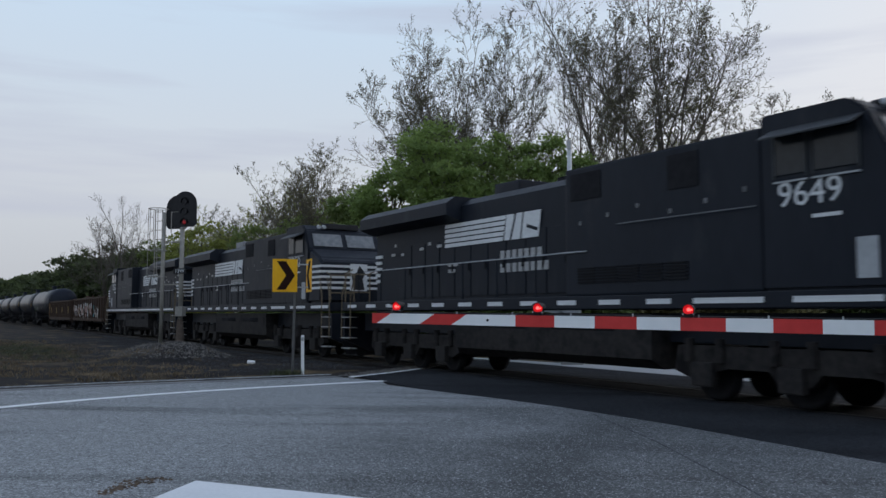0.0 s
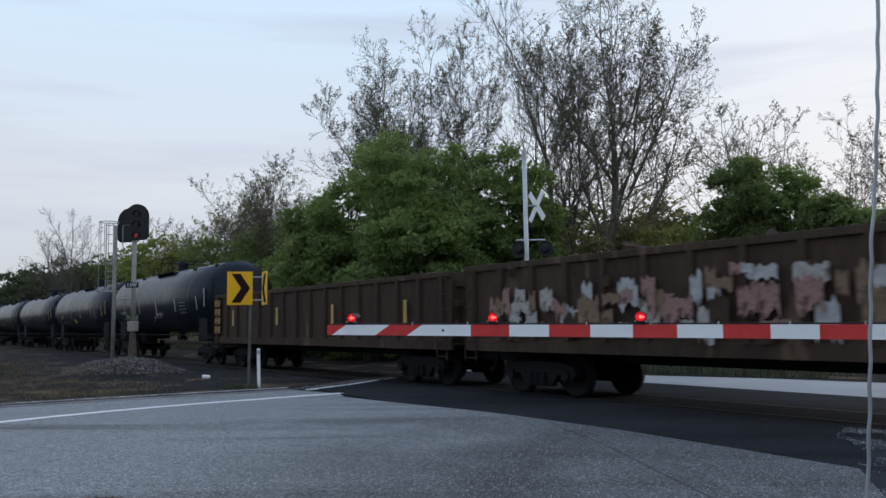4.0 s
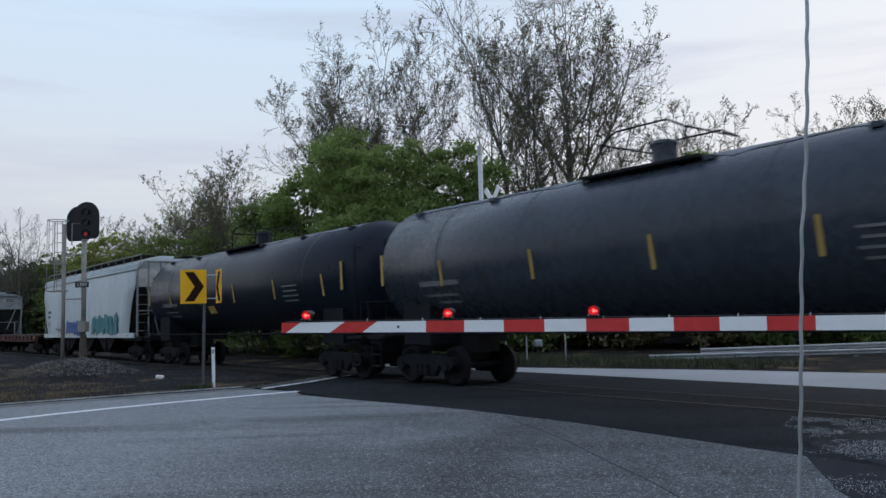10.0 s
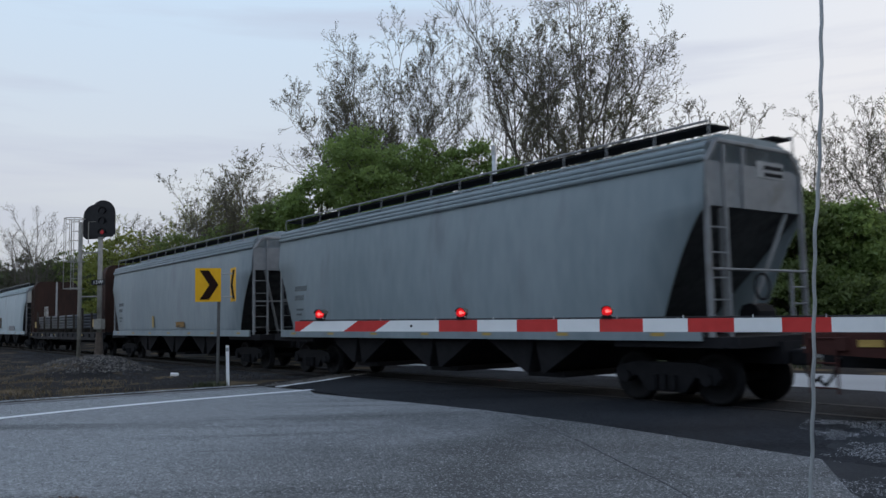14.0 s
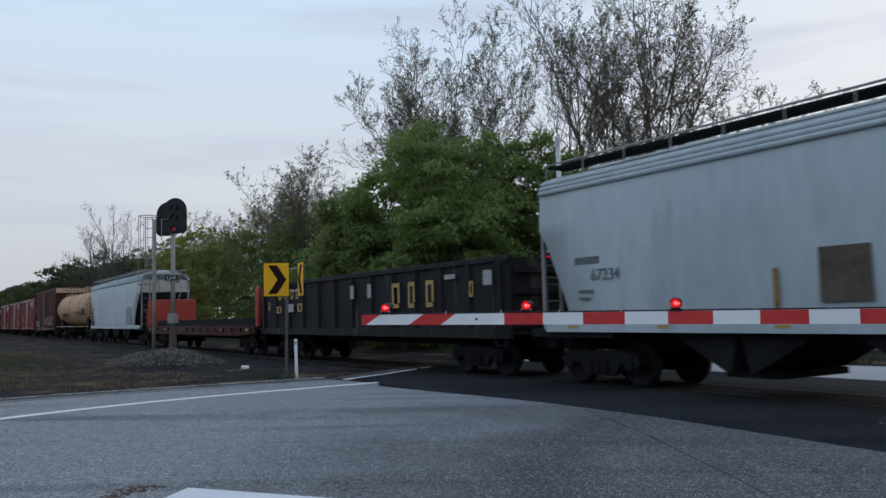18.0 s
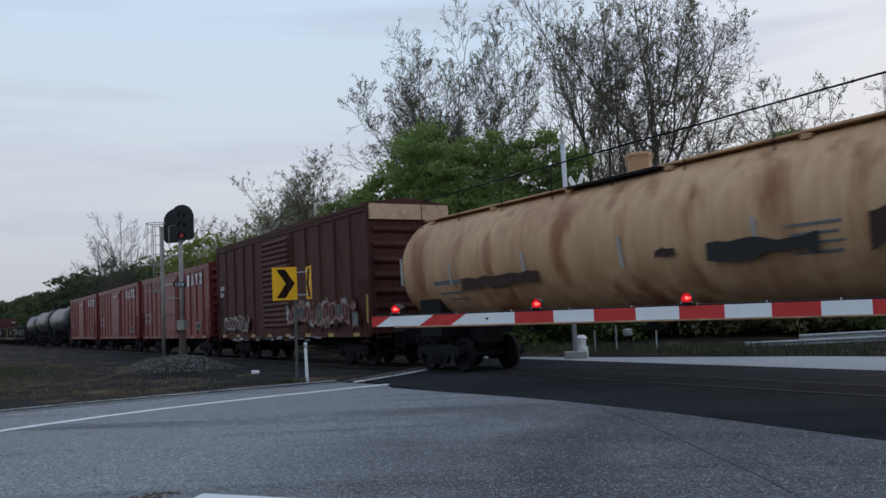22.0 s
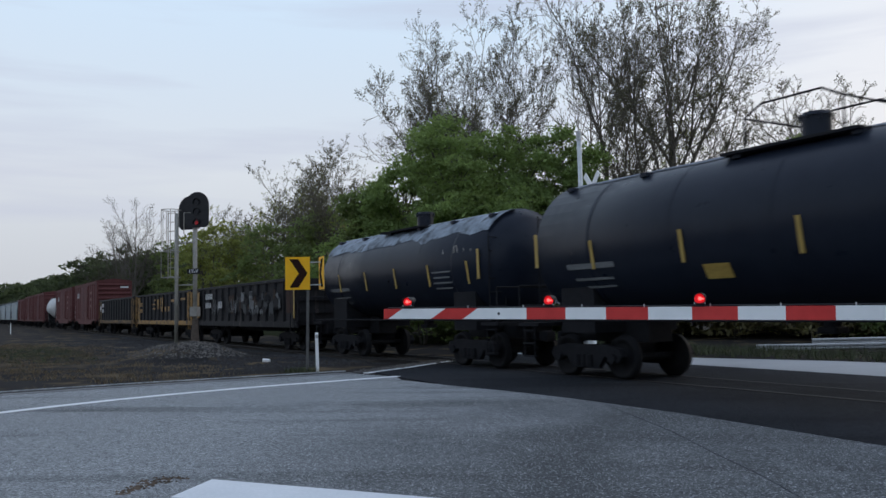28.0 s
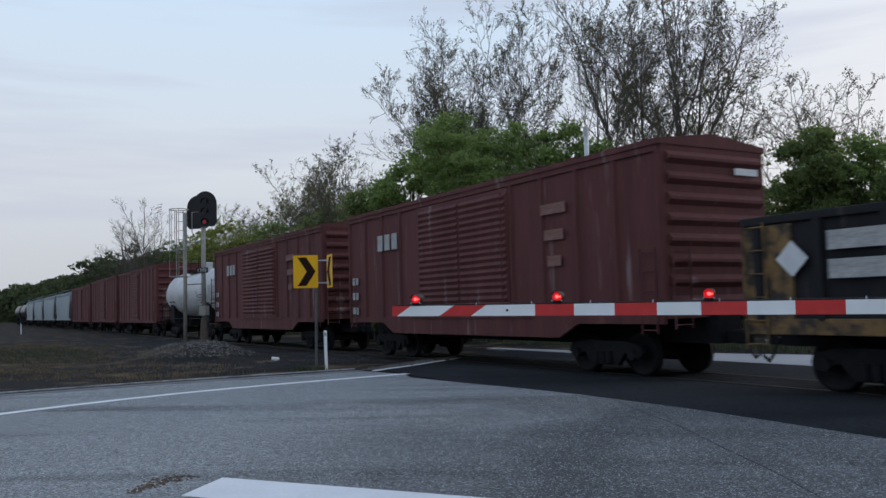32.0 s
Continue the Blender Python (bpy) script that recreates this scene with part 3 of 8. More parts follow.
stripe("edge_line", edge_line, 0.24, 0.005, LINE, "white painted edge line on the asphalt")
stripe("apron_edge_line", [(-4.55, 21.1), (-3.75, 22.9), (-2.85, 25.6)], 0.16, 0.010, LINE, "worn white line along the apron's rim")
stripe("shoulder_strip", [(-4.9, 21.2), (-7.1, 19.65), (-9.5, 17.9), (-11.35, 16.25), (-14.4, 13.2), (-20.2, 6.2)], 0.45, 0.008, SHOULDER, "gritty shoulder at the road's edge")
stripe("grit_ridge", [(-5.2, 21.62), (-7.35, 20.08), (-9.75, 18.3), (-11.65, 16.62), (-14.7, 13.5), (-20.6, 6.4)], 0.09, 0.035, GRIT, "thin pale ridge of grit along the shoulder")
stripe("shoulder_rim", [(-4.75, 21.5), (-4.1, 23.4), (-3.2, 25.8)], 0.5, 0.007, SHOULDER, "gritty shoulder at the apron's rim")
stripe("sealed_crack", [(0.95, 13.9), (1.25, 12.4), (1.55, 10.9), (1.75, 9.4), (1.95, 8.1), (2.05, 7.0), (2.1, 5)], 0.016, 0.003, ASPHALT_DARK, "black sealed crack across the asphalt")
# stop bar across the lane
u = Vector((0.9525, -0.3045))
a = Vector((-3.24, 7.86))
w = Vector((-0.07, -0.76))
sheet("stop_bar", [a, a + u * 7.0, a + u * 7.0 + w, a + w], 0.006, STOPBAR, "broad white stop bar painted on the asphalt", cat="road marking", thick=0.02)


def make_track():
    for off in (-0.7525, 0.7525):
        prof = [(-0.068, -0.14), (0.068, -0.14), (0.068, -0.125), (0.012, -0.11), (0.012, -0.035), (0.036, -0.03), (0.036, -0.004), (0.028, 0.0), (-0.028, 0.0), (-0.036, -0.004), (-0.036, -0.03), (-0.012, -0.035), (-0.012, -0.11), (-0.068, -0.125)]
        bm = bmesh.new()
        prism(bm, prof, "x", -90, 330)
        ob = solid("rail", bm, RAIL, "worn steel running rail of the railway track", "rail", "structure")
        ob.matrix_basis = Matrix.Translation(along(TRACK_N + off, 0, RAIL_TOP)) @ pose(0, 0, 0, 0, 0, TRACK_TURN + 90)
    for name, s0, s1 in (("ballast", 24.3, 330), ("ballast_beyond", -90, 6.0)):
        bm = bmesh.new()
        prism(bm, [(-2.9, -0.28), (-1.75, -0.075), (1.75, -0.075), (2.9, -0.28)], "x", s0, s1)
        bmesh.ops.bisect_plane(bm, geom=bm.verts[:] + bm.edges[:] + bm.faces[:], plane_co=((s0 + s1) / 2, 0, 0), plane_no=(1, 0, 0))
        ob = solid(name, bm, BALLAST, "dark crushed stone ballast under the track", "ballast", "structure")
        ob.matrix_basis = Matrix.Translation(along(TRACK_N, 0, 0)) @ pose(0, 0, 0, 0, 0, TRACK_TURN + 90)
    bm = bmesh.new()
    s = 24.6
    while s < 110:
        box(bm, s - 0.11, s + 0.11, -1.3 + random.uniform(-0.05, 0.05), 1.3 + random.uniform(-0.05, 0.05), -0.25, -0.06 + random.uniform(-0.01, 0.005))
        s += 0.52
    ob = solid("railway_ties", bm, TIE, "weathered timber ties under the rails", "railway tie", "stuff")
    ob.matrix_basis = Matrix.Translation(along(TRACK_N, 0, 0)) @ pose(0, 0, 0, 0, 0, TRACK_TURN + 90)
    # flangeway strips inside the crossing
    for off in (-0.66, 0.66):
        bm = bmesh.new()
        prism(bm, [(-0.035, -0.05), (0.035, -0.05), (0.035, 0.012), (-0.035, 0.012)], "x", 5.0, 23.5)
        ob = solid("flangeway", bm, BLACK, "black rubber flangeway strip beside the rail", "rail", "structure")
        ob.matrix_basis = Matrix.Translation(along(TRACK_N + off, 0, 0)) @ pose(0, 0, 0, 0, 0, TRACK_TURN + 90)


make_track()


def scatter(name, spots, size, material, label, cat, tall=1.0):
    """Many small broken stones in one mesh."""
    verts, faces = [], []
    rng = random.Random(5)
    for x, y, z in spots:
        k = len(verts)
        r = size * rng.uniform(0.5, 1.5)
        a0 = rng.uniform(0, 6.28)
        for i in range(4):
            a1 = a0 + i * 1.57 + rng.uniform(-0.4, 0.4)
            verts.append((x + r * math.cos(a1), y + r * math.sin(a1), z - 0.3 * r))
        verts.append((x + rng.uniform(-.3, .3) * r, y + rng.uniform(-.3, .3) * r, z + r * rng.uniform(0.4, 0.9) * tall))
        faces += [(k, k + 1, k + 4), (k + 1, k + 2, k + 4), (k + 2, k + 3, k + 4), (k + 3, k, k + 4)]
    me = bpy.data.meshes.new(name)
    me.from_pydata(verts, [], faces)
    me.materials.append(material)
    return tagged(new(name, me), label, cat, "", "stuff")


def stones():
    rng = random.Random(2)
    out = []
    for _ in range(2600):
        a1, r = rng.uniform(0, 6.28), rng.random() ** 0.6
        u1, v1 = 2.1 * r * math.cos(a1), 3.4 * r * math.sin(a1)
        x, y = MOUND.x + u1 * NX - v1 * NY, MOUND.y + u1 * NY + v1 * NX
        out.append((x, y, ground_height(x, y)))
    scatter("mound_stones", out, 0.05, STONE, "grey crushed stone heaped round the signal's foot", "gravel")
    out = []
    for _ in range(60000):
        p = Vector((rng.uniform(3.3, 8.5), rng.uniform(7.0, 13.5), 0))
        rim = 3.42 + (p.y - 7.6) * 0.33 + 0.25 * noise.noise((p.y * 1.3, 0, 0))
        if p.x < rim or p.x * NX + p.y * NY > 12.4 or noise.noise((p.x * 1.1, p.y * 1.1, 2)) + 0.5 * noise.noise((p.x * 3.7, p.y * 3.7, 5)) < rng.uniform(-0.12, 0.38):
            continue
        out.append((p.x, p.y, 0.006))
    scatter("roadside_gravel", out, 0.0050, surface("white_gravel", (0.16, 0.165, 0.175), (0.50, 0.51, 0.53), rough=0.9, bump=0.2, per_piece=0.4), "pale gravel spilt beside the crossing", "gravel")
    out = []
    for _ in range(9000):
        n1, s1 = TRACK_N - 1.6 - 6.0 * rng.random() ** 1.6, rng.uniform(23.0, 60)
        p = along(n1, s1)
        out.append((p.x, p.y, ground_height(p.x, p.y)))
    scatter("trackside_stones", out, 0.045, surface("dark_stone", (0.012, 0.012, 0.014), (0.045, 0.045, 0.048), rough=0.9, bump=0.2, per_piece=0.5), "dark ballast stones strewn beside the track", "gravel")
    out = []
    for _ in range(900):
        s1 = rng.random()
        x, y = -4.7 + 1.6 * s1 + rng.gauss(0, 0.16), 21.6 + 4.2 * s1 + rng.gauss(0, 0.16)
        out.append((x, y, 0.012))
    scatter("rim_gravel", out, 0.03, STONE, "loose grey gravel along the apron's rim", "gravel")


stones()
# rough gravelly ground right of the apron
sheet("gravel_bed", [(3.35, 6.5), (3.45, 7.6), (4.05, 9.7), (5.15, 12.4), along(12.3, 4)[:2], along(12.3, -14)[:2], (14, -2), (4.6, 5.0)], 0.003, surface("packed_grit", (0.018, 0.020, 0.024), (0.050, 0.053, 0.058), grain=30, patch=1.2, rough=0.9, bump=0.8, spec=0.15), "packed dark grit with pale gravel beside the road", cat="ground", thick=0.3)


def blades(name, material, label, spots, tall, seed):
    rng = random.Random(seed)
    verts, faces = [], []
    for x, y in spots:
        z = ground_height(x, y)
        for _ in range(4):
            a1, h = rng.uniform(0, 6.28), tall * rng.uniform(0.4, 1.2)
            dx, dy = 0.012 * math.cos(a1), 0.012 * math.sin(a1)
            lx, ly = rng.gauss(0, 0.4) * h, rng.gauss(0, 0.4) * h
            x1, y1 = x + rng.gauss(0, 0.06), y + rng.gauss(0, 0.06)
            k = len(verts)
            verts += [(x1 - dx, y1 - dy, z - 0.01), (x1 + dx, y1 + dy, z - 0.01), (x1 + lx, y1 + ly, z + h)]
            faces.append((k, k + 1, k + 2))
    me = bpy.data.meshes.new(name)
    me.from_pydata(verts, [], faces)
    me.materials.append(material)
    return tagged(new(name, me), label, "grass", "", "stuff")


def grass():
    rng = random.Random(9)
    dry, green, far = [], [], []
    while len(dry) < 6500:
        x, y = rng.uniform(-32, -5), rng.uniform(17, 48)
        n1, s1 = x * NX + y * NY, -x * NY + y * NX
        line = 17.7 + (x + 9.4) * (0.75 if x > -11.3 else 1.2)                       # the road's edge
        if y < line + 0.7 or n1 > 7.6 - 2.5 * rng.random() or s1 < 21 or noise.noise((x * 0.45, y * 0.45, 8)) < rng.uniform(-0.3, 0.25):
            continue
        dry.append((x, y))
    while len(green) < 1500:
        x, y = rng.gauss(-23.0, 3.5), rng.gauss(33, 6)
        if x * NX + y * NY > 5.0 or y < 21.0 + (x + 9.63) * 0.9:
            continue
        green.append((x, y))
    for _ in range(70):                                              # a tuft round the sign's foot
        green.append((-6.55 + rng.gauss(0, 0.22), 22.1 + rng.gauss(0, 0.12)))
    while len(far) < 5000:
        n1, s1 = rng.uniform(19.5, 24), rng.uniform(13, 75)
        if n1 < 18.2 + max(0, (26 - s1)) * 0.22:
            continue
        p = along(n1, s1)
        far.append((p.x, p.y))
    blades("dry_grass", DRY, "thin tufts of dry brown grass on cinders", dry, 0.09, 1)
    blades("green_grass", GRASS, "fresh green spring grass on the verge", green, 0.16, 2)
    blades("far_verge_grass", GRASS, "green verge grass below the trees", far, 0.28, 3)


grass()


# ---- the train: every car's space has its front at +x, the rail's top at z = 0, the camera's side at -y ----
CARS = []                              # (thing, centre along the train)
NEAR = -1


def rolling(name, label, category, front, rear, group="cars of the freight train"):
    car = thing(name, label, category, group)
    CARS.append((car, (front + rear) / 2))
    return car, rear - front


def wheel_mesh(bm):
    prof = [(0.0, -0.05), (0.10, -0.075), (0.13, -0.03), (0.34, 0.0), (0.38, -0.065), (0.455, -0.07), (0.46, 0.03), (0.49, 0.045), (0.49, 0.07), (0.0, 0.07)]
    seg = 20
    rings = []
    for r, y in prof:
        rings.append([bm.verts.new((r * math.cos(k * 6.28319 / seg), y, r * math.sin(k * 6.28319 / seg))) for k in range(seg)] if r else [bm.verts.new((0, y, 0))])
    for p, q in zip(rings, rings[1:]):
        for k in range(seg):
            f = [p[k % len(p)], p[(k + 1) % len(p)], q[(k + 1) % len(q)], q[k % len(q)]]
            f = list(dict.fromkeys(f))
            if len(f) > 2:
                bm.faces.new(f)
    bmesh.ops.recalc_face_normals(bm, faces=bm.faces[:])


def frame_mesh(bm, axles=(-0.9, 0.9)):
    a, b = axles[0], axles[-1]
    prism(bm, [(a - 0.28, 0.50), (a - 0.20, 0.66), (a + 0.25, 0.74), (b - 0.25, 0.74), (b + 0.20, 0.66), (b + 0.28, 0.50), (b + 0.16, 0.36), (b - 0.25, 0.50), (0.42, 0.22), (-0.42, 0.22), (a + 0.25, 0.50), (a - 0.16, 0.36)], "y", -0.07, 0.07)
    for x in axles:
        rod(bm, (x, -0.13, 0.46), (x, 0.02, 0.46), 0.115, 10)
    for k in range(-1, 2):
        rod(bm, (k * 0.2, -0.11, 0.26), (k * 0.2, -0.11, 0.52), 0.075, 8)


def heavy_frame(bm, axles):
    a, b = axles[0], axles[-1]
    prism(bm, [(a - 0.75, 0.55), (a - 0.65, 1.02), (b + 0.65, 1.02), (b + 0.75, 0.55), (b + 0.4, 0.42), (b - 0.5, 0.62), (0.5, 0.62), (0.3, 0.40), (-0.3, 0.40), (-0.5, 0.62), (a + 0.5, 0.62), (a - 0.4, 0.42)], "y", -0.10, 0.10)
    for x in axles:
        box(bm, x - 0.24, x + 0.24, -0.24, -0.06, 0.28, 0.72, 0.03)
        for d in (-0.36, 0.36):
            rod(bm, (x + d, -0.12, 0.72), (x + d, -0.12, 1.15), 0.09, 8)


def truck(car, x, axles=(-0.9, 0.9), heavy=False):
    skin = GEAR if heavy else UNDER
    bm = bmesh.new()
    box(bm, -0.22, 0.22, -1.0, 1.0, 0.42, 0.72)
    for a in axles:
        rod(bm, (a, -0.95, 0.46), (a, 0.95, 0.46), 0.08, 8)
    key = ("bolster", axles)
    body = part("truck", MESHES.get(key) or MESHES.setdefault(key, mesh_of(bm, skin)), skin, car, at=pose(x, 0, 0))
    frame_me = shared(("side_frame", axles), lambda b: (heavy_frame if heavy else frame_mesh)(b, axles), skin)
    wheel_me = shared("wheel", wheel_mesh, WHEEL, True)
    for sy in (-1, 1):
        part("side_frame", frame_me, skin, body, at=pose(0, sy * 1.02, 0, 0, 0, 0 if sy < 0 else 180))
        for a in axles:
            part("wheel", wheel_me, WHEEL, body, at=pose(a, sy * 0.76, 0.46, 0, 0, 0 if sy < 0 else 180))


def coupler(car, x, sx):
    def make(bm):
        box(bm, -0.45, 0.25, -0.10, 0.10, 0.72, 0.95, 0.02)
        box(bm, 0.15, 0.42, -0.17, 0.13, 0.70, 0.97, 0.04)
    part("coupler", shared("coupler", make, UNDER), UNDER, car, at=pose(x, 0, 0, 0, 0, 0 if sx > 0 else 180))


def hose(car, x, sx):
    def make(bm):
        pts = [(0, 0.35, 0.85), (0.12, 0.36, 0.55), (0.28, 0.30, 0.40), (0.44, 0.25, 0.50)]
        for p, q in zip(pts, pts[1:]):
            rod(bm, p, q, 0.028, 6)
    part("air_hose", shared("air_hose", make, BLACK), BLACK, car, at=pose(x, 0, 0, 0, 0, 0 if sx > 0 else 180))


def ladder(car, x, y, z0, z1, material, w=0.42, along_y=False, name="ladder"):
    rungs = int((z1 - z0) / 0.36)
    key = (name, round(z1 - z0, 2), w, along_y, material.name)

    def make(bm):
        def p(a, z):
            return (0, a, z) if along_y else (a, 0, z)
        for a in (-w / 2, w / 2):
            rod(bm, p(a, 0), p(a, z1 - z0), 0.018, 6)
        for k in range(rungs + 1):
            z = 0.08 + k * (z1 - z0 - 0.16) / max(rungs, 1)
            rod(bm, p(-w / 2, z), p(w / 2, z), 0.014, 5)
    part(name, shared(key, make, material), material, car, at=pose(x, y, z0))


def blot(car, x, y, z, w, h, material, name="marking", label=""):
    """A painted plate a few millimetres proud of the camera's side."""
    def make(bm):
        box(bm, -0.5, 0.5, -0.004, 0.004, -0.5, 0.5)
    ob = part(name, shared(("blot", material.name), make, material), material, car, label)
    ob.matrix_basis = pose(x, y, z) @ Matrix.Diagonal((w, 1, h, 1))
    return ob


def bars(car, x, y, z, w, rows, material, gap=0.17, h=0.09):
    """Lines of small writing that cannot be read, as plain bars."""
    for k in range(rows):
        blot(car, x - (0.12 * w if k % 2 else 0), y, z - k * gap, w * (0.75 if k % 2 else 1.0), h, material, "stencil_line")


def dashes(car, x0, x1, y, z, count, w, h, material, name="reflector"):
    for k in range(count):
        blot(car, x0 + (x1 - x0) * k / max(count - 1, 1), y, z, w, h, material, name)


def glyphs(car, x, y, z, size, shapes, material, pitch, name="emblem"):
    """Plain block shapes that stand for painted marks: strokes (x0, z0, x1, z1, width) in a unit box."""
    for k, strokes in enumerate(shapes):
        bm = bmesh.new()
        for x0, z0, x1, z1, t in strokes:
            d = Vector((x1 - x0, 0, z1 - z0)) * size
            p = Vector((x0 * size, 0, z0 * size))
            s = Vector((-d.z, 0, d.x)).normalized() * t * size / 2
            vs = [bm.verts.new(v) for v in (p + s, p - s, p + d - s, p + d + s)]
            bm.faces.new(vs)
        r = bmesh.ops.extrude_face_region(bm, geom=bm.faces[:])
        for v in [g for g in r["geom"] if isinstance(g, bmesh.types.BMVert)]:
            v.co.y += 0.006
        bmesh.ops.recalc_face_normals(bm, faces=bm.faces[:])
        part(name, bm, material, car, at=pose(x + k * pitch, y, z))


BLOCK_A = [(0.38, 0, 0.38, 1, 0.70)]
BLOCK_B = [(0.14, 0.0, 0.34, 1.0, 0.26), (0.62, 0.0, 0.42, 1.0, 0.26), (0.2, 0.36, 0.56, 0.36, 0.4)]
BLOCK_C = [(0.0, 0.85, 0.75, 0.85, 0.30), (0.375, 0, 0.375, 0.9, 0.30)]
BLOCK_D = [(0.0, 0.86, 0.74, 0.86, 0.28), (0.37, 0, 0.37, 1, 0.40), (0.0, 0.14, 0.74, 0.14, 0.28)]
BLOCK_E = [(0.36, 0, 0.36, 1, 0.60)]
BLOCK_F = [(0.08, 0, 0.08, 0.75, 0.2), (0.08, 0.68, 0.5, 0.68, 0.18)]


def graffiti(car, x, y, z, length, height, fills, edge, seed):
    """Swelling sprayed shapes in a row, outlined, that spell nothing."""
    rng = random.Random(seed)
    count = max(3, int(length / (height * 0.62)))
    pitch = length / count
    for k in range(count):
        for layer, (mat, grow, dy) in enumerate(((edge, 1.0, 0.0), (fills[k % len(fills)], 0.80, -0.005))):
            r2 = random.Random(seed * 50 + k)
            bm = bmesh.new()
            outline = []
            for i in range(14):
                a1 = i * 6.2832 / 14
                rad = 0.80 + 0.28 * math.sin(2 * a1 + r2.uniform(-1.5, 1.5) * 0.4 + k) * 0.6 + r2.uniform(-0.16, 0.16)
                sq = 1 / max(abs(math.cos(a1)), abs(math.sin(a1))) ** 0.6
                outline.append((rad * sq * grow * pitch * 0.66 * math.cos(a1), rad * sq * grow * height * 0.5 * math.sin(a1)))
            prism(bm, outline, "y", -0.002, 0.004)
            part("graffiti", bm, mat, car, at=pose(x + (k + 0.5) * pitch, y + dy, z + rng.uniform(-0.05, 0.05), 0, rng.uniform(-8, 8), 0))
        # a cut stroke through the middle of each
        blot(car, x + (k + 0.5) * pitch, y - 0.010, z + rng.uniform(-0.08, 0.08), pitch * 0.10, height * rng.uniform(0.3, 0.55), edge, "graffiti")


def scrawl(car, x, y, z, w, h, material, seed):
    """A thin sprayed tag of loops and strokes."""
    rng = random.Random(seed)
    pts = [Vector((0, 0, rng.uniform(0, h)))]
    for k in range(26):
        pts.append(Vector(((k + 1) * w / 26 + rng.uniform(-0.10, 0.10), 0, rng.uniform(-0.1, 1.0) * h)))
    verts, faces = [], []
    tube(verts, faces, pts, [0.020] * len(pts), 5)
    me = bpy.data.meshes.new("graffiti")
    me.from_pydata([(v.x, v.y * 0.15, v.z) for v in verts], [], faces)
    me.materials.append(material)
    part("graffiti", me, material, car, at=pose(x, y, z))


def mural(car, x, y, z, length, height, fills, seed, count=46):
    """Many flaked patches of old spray paint over one another, lettering no longer legible."""
    rng = random.Random(seed)
    for k in range(count):
        w, h1 = rng.uniform(0.18, 0.60), height * rng.uniform(0.16, 0.55)
        ragged(car, x + (k % 23 + rng.random()) / 23 * (length - w) + w / 2, y - 0.0009 * k, z + rng.uniform(-0.5, 0.5) * (height - h1), w, h1, rng.choice(fills), seed * 90 + k, "graffiti")


def ragged(car, x, y, z, w, h, material, seed, name="paint_patch"):
    """A flaking patch of paint with an uneven outline."""
    rng = random.Random(seed)
    top = [(w * (i / 9 - 0.5), h * (0.5 - 0.30 * rng.random())) for i in range(10)]
    low = [(w * (i / 9 - 0.5), -h * (0.5 - 0.35 * rng.random())) for i in range(10)]
    bm = bmesh.new()
    prism(bm, low + top[::-1], "y", -0.004, 0.004)
    part(name, bm, material, car, at=pose(x, y, z))


